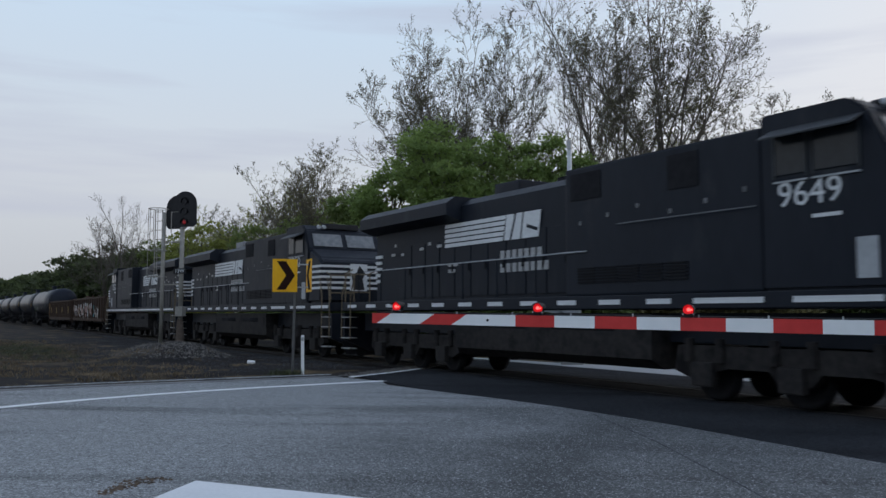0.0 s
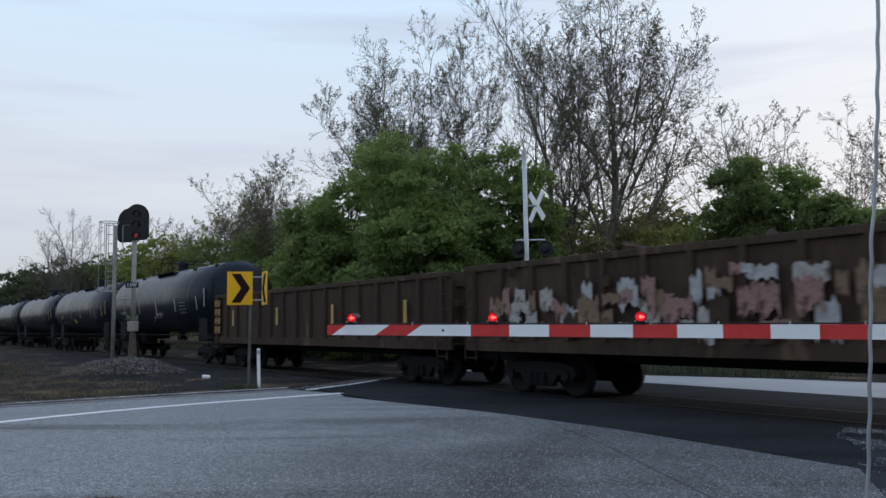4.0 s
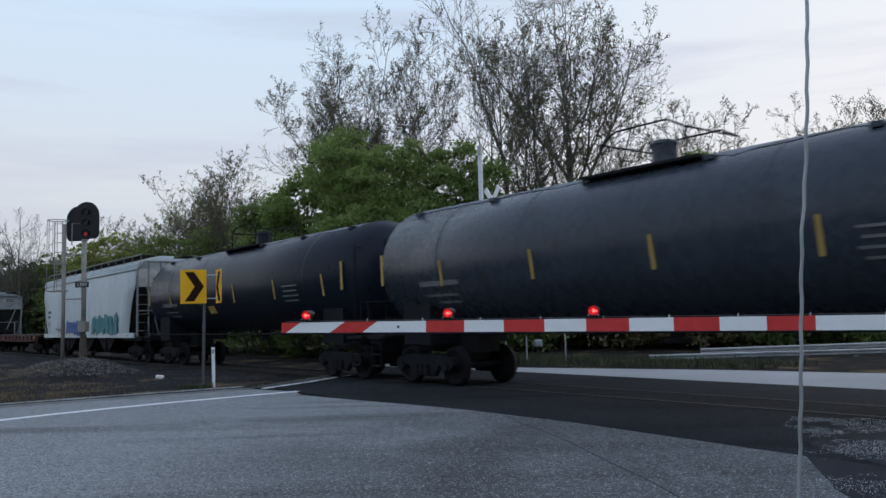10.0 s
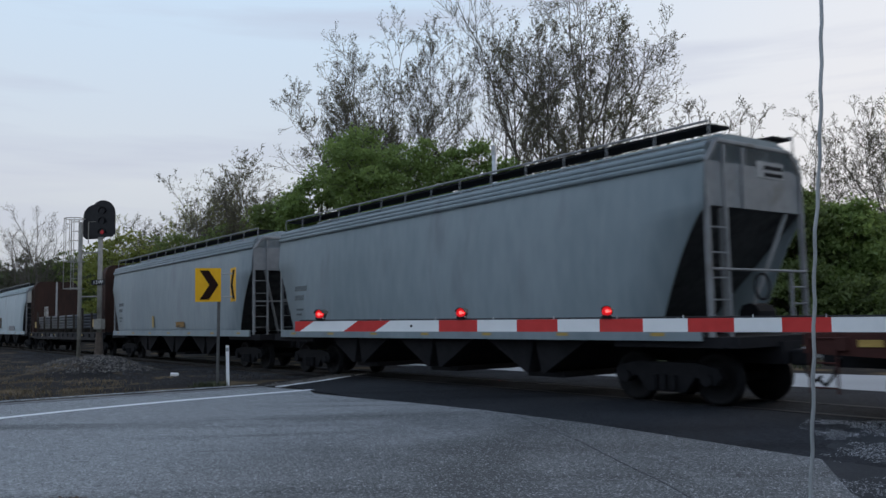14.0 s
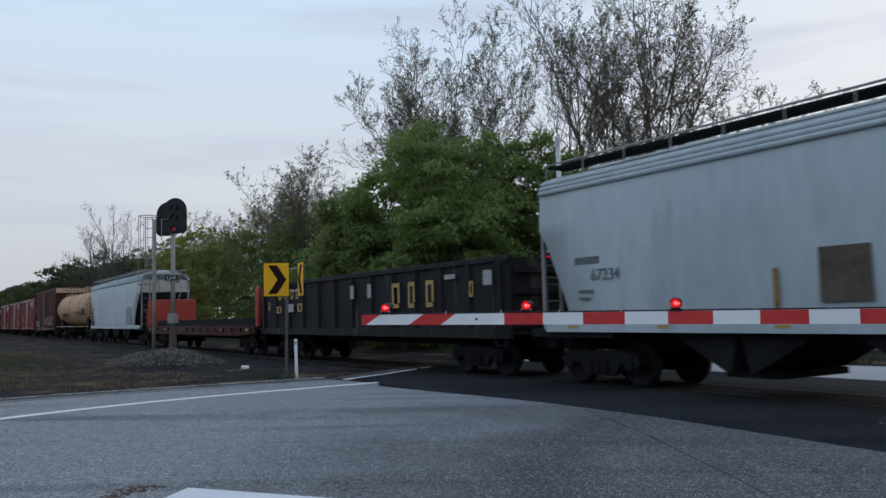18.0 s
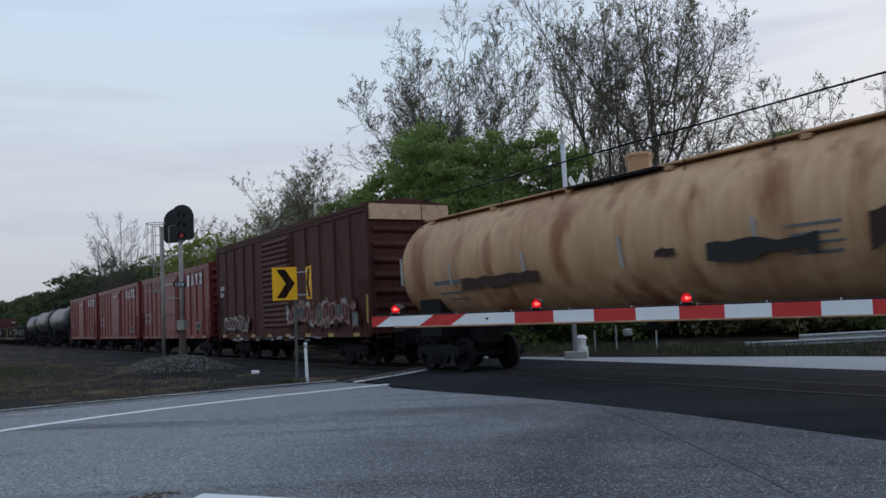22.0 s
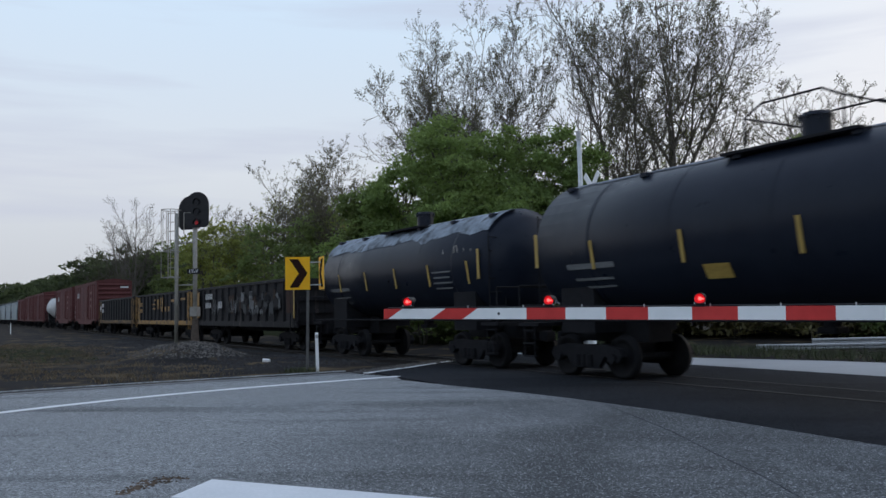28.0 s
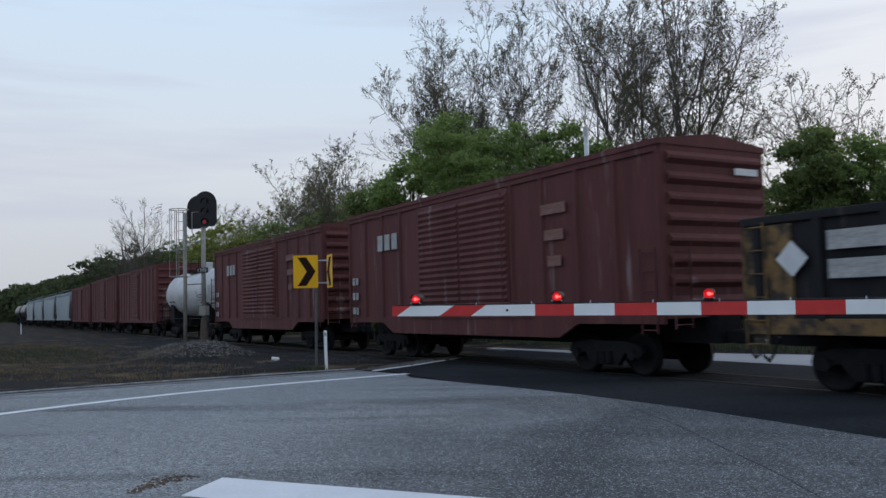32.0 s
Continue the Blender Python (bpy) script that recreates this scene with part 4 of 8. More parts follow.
# -- locomotives --
def locomotive(label, front, rear, cab_at, number, paint, tip=1.30, screen=2.48, back=4.67, number_x=3.77, tail=1.95, mark_x=-3.24, wing=5.0):
    """cab_at: +1 with the cab at the front, -1 with the cab at the rear."""
    car, L = rolling("locomotive", label, "locomotive", front, rear, "locomotives at the head of the train")
    h, c = L / 2, cab_at
    side = -1.52

    def X(a, b):
        return (min(c * a, c * b), max(c * a, c * b))
    bm = bmesh.new()                                              # frame and deck
    box(bm, -h + 0.4, h - 0.4, -1.52, 1.52, 1.70, 1.98, 0.02)
    box(bm, -h + 0.9, h - 0.9, -0.9, 0.9, 1.05, 1.62)
    part("underframe", bm, paint, car)
    bm = bmesh.new()
    prism(bm, [(-1.05, 0.52), (1.05, 0.52), (1.40, 0.72), (1.44, 1.60), (-1.44, 1.60), (-1.40, 0.72)], "x", -3.5, 3.5)
    part("fuel_tank", bm, GEAR, car)
    for k in (-1, 1):
        bm = bmesh.new()
        rod(bm, (k * 1.5 - 1.0, -1.25, 1.35), (k * 1.5 + 1.0, -1.25, 1.35), 0.2, 12)
        part("air_reservoir", bm, UNDER, car, smooth=True)
    for sx in (-1, 1):
        truck(car, sx * (h - 4.4), (-1.85, 0.0, 1.85), True)
        coupler(car, sx * (h - 0.45), sx)
        bm = bmesh.new()
        prism(bm, [(-1.45, 1.62), (1.45, 1.62), (1.45, 0.75), (0.5, 0.35), (-0.5, 0.35), (-1.45, 0.75)], "x", sx * (h - 0.38), sx * (h - 0.48))
        part("pilot_plate", bm, paint, car)
        for k in range(4):
            bm = bmesh.new()
            x0 = sx * (h - 0.75)
            box(bm, x0 - 0.30, x0 + 0.30, -1.56, -1.26, 0.45 + k * 0.34, 0.48 + k * 0.34)
            part("step", bm, GALV, car, "pale steel step")
    # long hood with its equipment doors, radiator wings over the end away from the cab
    bm = bmesh.new()
    a, b = X(-h + tail, h - back)
    prism(bm, [(-1.0, 1.98), (1.0, 1.98), (1.0, 4.55), (0.75, 4.74), (-0.75, 4.74), (-1.0, 4.55)], "x", a, b)
    part("long_hood", bm, paint, car)
    a, b = X(-h + tail - 0.30, -h + tail + wing)
    bm = bmesh.new()
    prism(bm, [(-1.0, 4.12), (-1.5, 4.28), (-1.5, 4.60), (-1.2, 4.80), (1.2, 4.80), (1.5, 4.60), (1.5, 4.28), (1.0, 4.12)], "x", a, b)
    part("radiator_wing", bm, paint, car)
    bm = bmesh.new()
    box(bm, mark_x + 0.3, mark_x + 1.4, -0.55, 0.55, 4.7, 5.06, 0.05)
    part("exhaust_housing", bm, HOPPER_END if number == "8950" else paint, car)
    for k in range(2):
        bm = bmesh.new()
        rod(bm, (mark_x + c * (3.0 + 1.3 * k), 0, 4.70), (mark_x + c * (3.0 + 1.3 * k), 0, 4.90), 0.48, 16)
        part("roof_fan", bm, UNDER, car)
    a, b = X(h - back - 5.1, h - back - 0.02)
    bm = bmesh.new()
    box(bm, a, b, -1.46, 1.46, 1.98, 4.76, 0.05)
    part("equipment_cabinet", bm, paint, car)
    for k in range(16):
        x = c * (-h + tail + 1.9 + k * 0.80)
        if c * x > h - back - 5.6:
            break
        bm = bmesh.new()
        box(bm, -0.37, 0.37, -0.012, 0.012, -0.78, 0.78, 0.008)
        d = part("hood_door", bm, paint, car, at=pose(x, -1.012, 2.86))
        bm = bmesh.new()
        box(bm, -0.03, 0.03, -0.03, 0.0, -0.10, 0.10)
        part("latch", bm, UNDER, d, at=pose(0.3, -0.02, 0))
    for k in range(5):
        bm = bmesh.new()
        for j in range(6):
            box(bm, -0.28, 0.28, -0.015, 0.015, j * 0.06, j * 0.06 + 0.03)
        part("louvre", bm, UNDER, car, at=pose(c * (h - back - 4.4 + k * 0.62), -1.475, 2.25))
    for x, w2, z0, z1 in ((h - back - 4.9, 0.95, 4.05, 4.62), (h - back - 2.1, 0.75, 3.95, 4.60)):
        bm = bmesh.new()
        box(bm, min(c * x, c * (x + w2)), max(c * x, c * (x + w2)), -1.480, -1.455, z0, z1)
        part("intake_screen", bm, UNDER, car, "dark mesh air intake")
    for k in range(6):
        bm = bmesh.new()
        x = c * (h - back - 4.6 + 0.85 * k)
        box(bm, x - 0.035, x + 0.035, -1.475, -1.455, 3.50 + 0.10 * (k % 3), 3.59 + 0.10 * (k % 3))
        part("data_plate", bm, STENCIL, car)
    bm = bmesh.new()
    rod(bm, (c * (h - back - 3.4), -1.53, 3.42), (c * (h - back - 0.1), -1.53, 3.42), 0.012, 5)
    part("grab_rail", bm, STENCIL, car)
    # cab: wide nose, sloped windscreen, side windows
    a, b = h - back, h - screen
    bm = bmesh.new()
    prism(bm, [(c * x, z) for x, z in ((a, 1.98), (b, 1.98), (b + 0.05, 3.98), (b - 0.32, 4.72), (b - 0.6, 4.93), (a, 4.93))], "y", -1.5, 1.5)
    bmesh.ops.bevel(bm, geom=bm.edges[:], offset=0.05, segments=2, affect="EDGES")
    cab = part("cab", bm, paint, car)
    bm = bmesh.new()
    prism(bm, [(c * x, z) for x, z in ((b - 0.05, 1.98), (h - tip - 0.05, 1.98), (h - tip, 3.38), (h - tip - 0.22, 3.62), (b + 0.03, 4.02))], "y", -1.46, 1.46)
    bmesh.ops.bevel(bm, geom=bm.edges[:], offset=0.10, segments=3, affect="EDGES")
    nose = part("nose", bm, paint, car)
    for k, (w0, w1) in enumerate(((a + 0.30, a + 0.85), (a + 1.0, a + 1.75))):
        bm = bmesh.new()
        box(bm, min(c * w0, c * w1), max(c * w0, c * w1), -1.52, -1.49, 3.86, 4.50, 0.02)
        win = part("cab_window", bm, GLASS, cab)
        bm = bmesh.new()
        box(bm, min(c * w0, c * w1) - 0.03, max(c * w0, c * w1) + 0.03, -1.535, -1.50, 3.74, 3.77)
        part("window_sill", bm, SHADE, win)
        for xf in (w0 - 0.02, w1 + 0.02):
            bm = bmesh.new()
            box(bm, c * xf - 0.022, c * xf + 0.022, -1.528, -1.49, 3.82, 4.54)
            part("window_frame", bm, LOCO_WORN, win)
    bm = bmesh.new()
    xs = sorted((c * (a + 0.22), c * (a + 1.85)))
    prism(bm, [(-1.50, 4.60), (-1.50, 4.64), (-1.86, 4.46), (-1.86, 4.43)], "x", xs[0], xs[1])
    part("awning", bm, LOCO_WORN, cab)
    for y0, y1 in ((-1.25, -0.1), (0.1, 1.25)):
        bm = bmesh.new()
        q = [(c * (b + 0.030), y0, 4.10), (c * (b + 0.030), y1, 4.10), (c * (b - 0.21), y1, 4.58), (c * (b - 0.21), y0, 4.58)]
        vs = [bm.verts.new(v) for v in q] + [bm.verts.new((v[0] - c * 0.05, v[1], v[2])) for v in q]
        for f in ((0, 1, 2, 3), (7, 6, 5, 4), (0, 4, 5, 1), (1, 5, 6, 2), (2, 6, 7, 3), (3, 7, 4, 0)):
            bm.faces.new([vs[i] for i in f])
        bmesh.ops.recalc_face_normals(bm, faces=bm.faces[:])
        part("windscreen", bm, SCREEN if cab_at > 0 else GLASS, cab)
    bm = bmesh.new()
    box(bm, min(c * (b - 0.72), c * (b - 0.30)), max(c * (b - 0.72), c * (b - 0.30)), -0.7, 0.7, 4.78, 5.00, 0.03)
    nb = part("number_board", bm, BLACK, cab)
    for y in (-0.95, -0.75):
        bm = bmesh.new()
        rod(bm, (c * (b - 0.35), y, 4.86), (c * (b - 0.22), y, 4.84), 0.07, 10)
        part("headlight", bm, SHADE, cab)
    # white stripes wrapped round the nose and on the tail of the hood
    for k in range(5):
        z = 2.48 + 0.195 * k
        lean = 0.10 * k
        xa, xb = (h - tip - 0.92 - lean * 0.5) if c > 0 else (h - tip - 0.75 + lean * 0.4), h - tip + 0.012
        bm = bmesh.new()
        box(bm, min(c * xa, c * xb), max(c * xa, c * xb), -1.475, -1.44, z, z + 0.085)
        stripe_part = part("nose_stripe", bm, DECAL, nose, "white stripe")
        bm = bmesh.new()
        box(bm, min(c * (h - tip - 0.02), c * (h - tip + 0.015)), max(c * (h - tip - 0.02), c * (h - tip + 0.015)), -1.44, 1.44, z, z + 0.085)
        part("stripe_return", bm, DECAL, stripe_part)
        if k < 5:
            bm = bmesh.new()
            xa, xb = -h + tail - 0.03, -h + tail + (0.85 + lean * 0.9 if c < 0 else 0.28 + lean * 0.3)
            box(bm, min(c * xa, c * xb), max(c * xa, c * xb), -1.035, -0.99, z + 0.10, z + 0.195)
            hind = part("tail_stripe", bm, DECAL, car, "white stripe")
            bm = bmesh.new()
            box(bm, min(c * (-h + tail - 0.035), c * (-h + tail)), max(c * (-h + tail - 0.035), c * (-h + tail)), -0.98, 0.98, z + 0.10, z + 0.195)
            part("stripe_return", bm, DECAL, hind)
    words(number, 0.58, DECAL, car, pose(c * (h - number_x), -1.507, 3.52, 90, 0, 0))
    blot(car, c * (h - number_x) + 0.3, -1.507, 3.15, 0.5, 0.06, DECAL, "marking")
    blot(car, c * (h - screen - 0.35), -1.507, 2.45, 0.34, 0.62, SHADE, "placard")
    if cab_at < 0:
        words(number, 0.42, DECAL, car, pose(c * (-h + tail + 0.55), -1.045, 3.88, 90, 0, 0))
    # company mark on the hood side: plain horizontal bars and two blocks
    x0 = mark_x
    wide = 2.75 if c > 0 else 1.65
    for k in range(5):
        bm = bmesh.new()
        z1 = 3.44 + 0.135 * k
        lean = 0.03 * k if c > 0 else 0.11 * k
        prism(bm, [(-wide / 2, 0), (wide / 2 + lean, 0), (wide / 2 + lean + 0.05, 0.10), (-wide / 2 + 0.02, 0.10)], "y", -0.004, 0.004)
        part("emblem", bm, DECAL, car, at=pose(x0 - 0.05, -1.036, z1))
    for k in range(2):
        bm = bmesh.new()
        w1 = 0.66 if c > 0 else 0.78
        prism(bm, [(0.0, 0.0), (w1, 0.0), (w1 + 0.10, 0.64), (0.10, 0.64)], "y", -0.004, 0.004)
        slab = part("emblem", bm, DECAL, car, at=pose(x0 + wide / 2 + (0.04 if c > 0 else 0.62) + (w1 + 0.06) * k, -1.040, 3.44))
        bm = bmesh.new()                                          # a slanting dark cut through the painted block
        prism(bm, [(0.34 * w1, 0.0), (0.46 * w1, 0.0), (0.80 * w1, 0.64), (0.68 * w1, 0.64)] if k == 0 else [(0.30 * w1, 0.26), (0.95 * w1, 0.14), (0.98 * w1, 0.22), (0.33 * w1, 0.34)], "y", -0.0075, -0.0045)
        part("emblem_cut", bm, paint, slab)
    for k in range(2):
        for j in range(8 - (k == 0)):
            blot(car, x0 + wide / 2 - (0.05 if c > 0 else -0.25) + 0.25 * j, -1.036, 3.08 - 0.33 * k, 0.17, 0.22, FADED, "emblem")
    bars(car, x0 - 1.0, -1.036, 2.95, 0.5, 2, FADED)
    if c > 0:
        dashes(car, -h + 1.2, h - 7.0, -1.526, 1.84, 11, 0.62, 0.10, DECAL, "sill_stripe")
        dashes(car, h - 5.4, h - 1.3, -1.526, 1.84, 3, 1.5, 0.10, DECAL, "sill_stripe")
    else:
        dashes(car, -h + 1.6, h - 1.6, -1.526, 1.84, 11, 1.72, 0.10, DECAL, "sill_stripe")
    for k, (dx, dz, w1) in enumerate(((0.75, 3.42, 0.26), (1.35, 3.40, 0.16), (2.5, 3.50, 0.22), (2.95, 3.62, 0.14), (3.5, 3.52, 0.24), (0.9, 3.70, 0.12))):
        blot(car, c * (-h + tail + 0.4 + dx), -1.036, dz, w1, 0.085, FADED, "data_plate")
    # handrails on stanchions along the walkway
    for k in range(13):
        bm = bmesh.new()
        x = -h + 1.6 + k * (L - 3.2) / 12
        if c * x > h - back - 4.9:
            bm.free()
            continue
        rod(bm, (x, -1.48, 1.95), (x, -1.48, 2.95), 0.022, 6)
        part("stanchion", bm, paint, car)
    bm = bmesh.new()
    rod(bm, (c * (-h + max(0.7, tail)), -1.48, 2.93), (c * (h - back - 4.4), -1.48, 2.93), 0.016, 6)
    part("handrail", bm, SHADE, car)
    for sx in (-1, 1):                                            # dusty railings round both end platforms
        for y in (-1.45, -0.55, 0.55, 1.45):
            bm = bmesh.new()
            rod(bm, (sx * (h - 0.52), y, 1.9), (sx * (h - 0.52), y, 2.95), 0.026, 6)
            rod(bm, (sx * (h - 0.52), y, 2.95), (sx * (h - 0.95), y * 0.97, 3.05), 0.026, 6)
            part("end_handrail", bm, RAILING, car)
        for y0, y1 in ((-1.45, -0.55), (0.55, 1.45)):
            for z in (2.32, 2.93):
                bm = bmesh.new()
                rod(bm, (sx * (h - 0.52), y0, z), (sx * (h - 0.52), y1, z), 0.022, 6)
                part("cross_rail", bm, RAILING, car)
        for dx in (0.42, 1.08):                                   # stair rails beside the steps
            bm = bmesh.new()
            rod(bm, (sx * (h - dx), -1.53, 0.75), (sx * (h - dx), -1.53, 2.2), 0.022, 6)
            rod(bm, (sx * (h - dx), -1.53, 2.2), (sx * (h - dx - 0.25), -1.50, 2.85), 0.022, 6)
            part("stair_rail", bm, RAILING, car)
        bm = bmesh.new()
        for k in range(3):
            y = -0.7 + 0.22 * k
            pts = [(sx * (h - 0.42), y, 1.25), (sx * (h - 0.22), y - 0.03, 0.85), (sx * (h - 0.10), y, 0.55)]
            for p, q in zip(pts, pts[1:]):
                rod(bm, p, q, 0.024, 5)
        part("air_hose", bm, BLACK, car)
        bm = bmesh.new()
        prism(bm, [(-1.1, 0.66), (1.1, 0.66), (0.9, 0.20), (-0.9, 0.20)], "x", sx * (h - 0.36), sx * (h - 0.30))
        part("snow_plough", bm, UNDER, car)
    # pale panel with a dark painted shape in the middle of the striped end
    bm = bmesh.new()
    xe = h - tip + 0.022 if c > 0 else -h + tail - 0.042
    box(bm, min(c * xe, c * (xe - 0.01)), max(c * xe, c * (xe - 0.01)), -0.34, 0.34, 2.42, 3.40)
    panel = part("end_panel", bm, DECAL, car, "white painted panel")
    bm = bmesh.new()
    xp = xe + (0.006 if c > 0 else -0.006)
    prism(bm, [(-0.20, 2.46), (0.24, 2.46), (0.16, 2.84), (0.26, 3.10), (0.02, 3.34), (-0.10, 3.08), (-0.28, 2.96)], "x", c * xp, c * (xp - 0.004))
    part("emblem", bm, BLACK, panel)
    for k in range(3):
        bm = bmesh.new()
        rod(bm, (c * (h - back - 0.6), -0.25 + 0.25 * k, 4.7), (c * (h - back - 0.6), -0.25 + 0.25 * k, 4.98), 0.03, 6)
        rod(bm, (c * (h - back - 0.4), -0.25 + 0.25 * k, 4.98), (c * (h - back - 0.9), -0.25 + 0.25 * k, 4.98), 0.03, 8, 0.08)
        part("horn", bm, UNDER, cab)
    return car


# -- tank cars --
def tank_car(label, front, rear, paint, dome_paint=None, radius=1.56, top=4.48, marks="yellow", platform=True, rail_all=False, belly=None, seed=1, tags=()):
    car, L = rolling("tank_car", label, "tank car", front, rear)
    h = L / 2 - 0.30
    zc = top - radius
    bm = bmesh.new()
    seg = 36
    prof = [(h, 0.0), (h - 0.10, 0.42), (h - 0.30, 0.80), (h - 0.62, 1.0)]
    rings = []
    for x, k in [(-a, b) for a, b in prof] + [(-h * 0.33, 1.0), (0, 1.0), (h * 0.33, 1.0)] + [(a, b) for a, b in prof[::-1]]:
        rings.append([bm.verts.new((x, radius * k * math.cos(i * 6.28319 / seg), zc + radius * k * math.sin(i * 6.28319 / seg))) for i in range(seg)] if k else [bm.verts.new((x, 0, zc))])
    for p, q in zip(rings, rings[1:]):
        for i in range(seg):
            f = list(dict.fromkeys([p[i % len(p)], p[(i + 1) % len(p)], q[(i + 1) % len(q)], q[i % len(q)]]))
            bm.faces.new(f)
    bmesh.ops.recalc_face_normals(bm, faces=bm.faces[:])
    shell = part("tank_shell", bm, paint, car, smooth=True)
    # welded seams
    for k in range(5):
        x = -h * 0.66 + k * h * 0.33
        bm = bmesh.new()
        rod(bm, (x - 0.03, 0, zc), (x + 0.03, 0, zc), radius + 0.006, 36, caps=False)
        part("seam", bm, paint, car, smooth=True)
    dp = dome_paint or paint
    bm = bmesh.new()
    rod(bm, (-0.1, 0, top - 0.1), (-0.1, 0, top + 0.40), 0.27, 18)
    rod(bm, (-0.1, 0, top + 0.40), (-0.1, 0, top + 0.47), 0.30, 18, 0.25)
    for a1 in range(8):
        rod(bm, (-0.1 + 0.29 * math.cos(a1 * 0.785), 0.29 * math.sin(a1 * 0.785), top + 0.33), (-0.1 + 0.29 * math.cos(a1 * 0.785), 0.29 * math.sin(a1 * 0.785), top + 0.45), 0.025, 5)
    part("dome", bm, dp, car, smooth=False)
    for y in (-0.7, 0.7):
        bm = bmesh.new()
        box(bm, -1.5, 1.3, y - 0.26, y + 0.26, top - 0.16, top - 0.11)
        part("walkway", bm, UNDER, car)
    if platform:
        for y in (-0.85, 0.85):
            bm = bmesh.new()
            rod(bm, (-0.60, y, top + 0.66), (0.60, y, top + 0.66), 0.020, 6)
            for sx in (-1, 1):
                rod(bm, (sx * 0.60, y, top + 0.66), (sx * 0.98, y, top + 0.46), 0.020, 6)
                rod(bm, (sx * 0.98, y, top - 0.20), (sx * 0.98, y, top + 0.46), 0.020, 6)
            part("platform_rail", bm, UNDER, car)
        for x in (-0.98, 0.98):
            bm = bmesh.new()
            rod(bm, (x, -0.85, top + 0.46), (x, 0.85, top + 0.46), 0.020, 6)
            part("platform_rail", bm, UNDER, car)
    if rail_all:
        bm = bmesh.new()
        rod(bm, (-h + 0.9, -0.95, top + 0.48), (h - 0.9, -0.95, top + 0.48), 0.018, 6)
        for k in range(9):
            x = -h + 0.9 + k * (2 * h - 1.8) / 8
            rod(bm, (x, -0.95, top - 0.35), (x, -0.95, top + 0.48), 0.016, 6)
        part("top_handrail", bm, UNDER, car)
        bm = bmesh.new()
        box(bm, -h + 0.9, h - 0.9, -0.85, -0.35, top - 0.12, top - 0.08)
        part("running_board", bm, paint, car)
    for k in range(6):
        bm = bmesh.new()
        box(bm, -0.10, 0.10, -0.12, 0.12, 0, 0.10, 0.02)
        part("top_bracket", bm, paint, car, at=pose(-h * 0.85 + k * h * 0.34, -0.75, top - 0.24))
    # sill, bolsters, end platforms
    under = UNDER
    for sx in (-1, 1):
        bm = bmesh.new()
        box(bm, sx * (h - 2.9), sx * (h + 0.1), -0.35, 0.35, 0.78, zc - radius + 0.35)
        prism(bm, [(sx * (h - 2.2), 1.0), (sx * (h - 1.1), 1.0), (sx * (h - 1.1), zc - 0.7), (sx * (h - 1.5), zc - 0.55), (sx * (h - 2.2), zc - 0.7)], "y", -1.25, 1.25)
        part("stub_sill", bm, under, car)
        bm = bmesh.new()
        box(bm, sx * (h - 0.5), sx * (h + 0.25), -1.5, 1.5, 1.14, 1.22)
        part("end_platform", bm, under, car)
        bm = bmesh.new()
        for y in (-1.48, 1.48):
            rod(bm, (sx * (h + 0.22), y, 1.2), (sx * (h + 0.22), y, 2.1), 0.025, 6)
        rod(bm, (sx * (h + 0.22), -1.48, 2.1), (sx * (h + 0.22), 1.48, 2.1), 0.025, 6)
        part("end_rail", bm, under, car)
        truck(car, sx * (h - 1.65))
        coupler(car, sx * (h + 0.1), sx)
        hose(car, sx * (h + 0.05), sx)
        bm = bmesh.new()
        for k in range(3):
            box(bm, sx * (h - 0.1) - 0.2, sx * (h - 0.1) + 0.2, -1.5, -1.35, 0.42 + 0.3 * k, 0.45 + 0.3 * k)
        for dx in (-0.2, 0.2):
            rod(bm, (sx * (h - 0.1) + dx, -1.44, 0.42), (sx * (h - 0.1) + dx, -1.44, 1.2), 0.02, 5)
        part("side_step", bm, under, car)
        ladder(car, sx * (h - 0.36), -1.05, 1.2, top - 0.75, under, w=0.5, along_y=True)
    bm = bmesh.new()
    rod(bm, (-h, -1.5, 1.28), (h, -1.5, 1.28), 0.025, 6)
    part("side_handrail", bm, belly or under, car)
    bm = bmesh.new()
    rod(bm, (0, 0, zc - radius - 0.26), (0, 0, zc - radius + 0.05), 0.16, 12)
    box(bm, -0.2, 0.2, -0.2, 0.2, zc - radius - 0.34, zc - radius - 0.22, 0.03)
    part("bottom_outlet", bm, under, car)
    # marks that follow the shell's side

    def on_shell(x, z, w, hh, mat, name="reflector"):
        ang = math.asin(max(-1, min(1, (z - zc) / radius)))
        y = -radius * math.cos(ang)
        ob = blot(car, 0, 0, 0, 1, 1, mat, name)
        ob.matrix_basis = pose(x, y - 0.012, z, -math.degrees(ang), 0, 0) @ Matrix.Diagonal((w, 1, hh, 1))
    m = {"yellow": REFLECT, "pale": FADED}[marks]
    for k in range(5):
        on_shell(h * (0.80 - 0.36 * k), zc - 0.25, 0.085, 0.62, m)
    for x in (-h + 0.62, h - 0.62):                               # bars on the rim of each head
        on_shell(x, zc - 0.05, 0.10, 0.78, m)
    on_shell(-h * 0.66, zc - 0.48, 1.5, 0.12, STENCIL, "stencil_line")
    on_shell(-h * 0.66, zc - 0.76, 1.2, 0.06, STENCIL, "stencil_line")
    on_shell(-h * 0.64, zc - 0.93, 0.9, 0.05, STENCIL, "stencil_line")
    for k in range(4):
        on_shell(h * 0.56, zc - 0.18 - 0.15 * k, 1.0 - 0.15 * (k % 2), 0.045, STENCIL, "stencil_line")
    if seed % 2:
        on_shell(-h * 0.18, zc - 0.75, 0.6, 0.3, REFLECT, "placard")
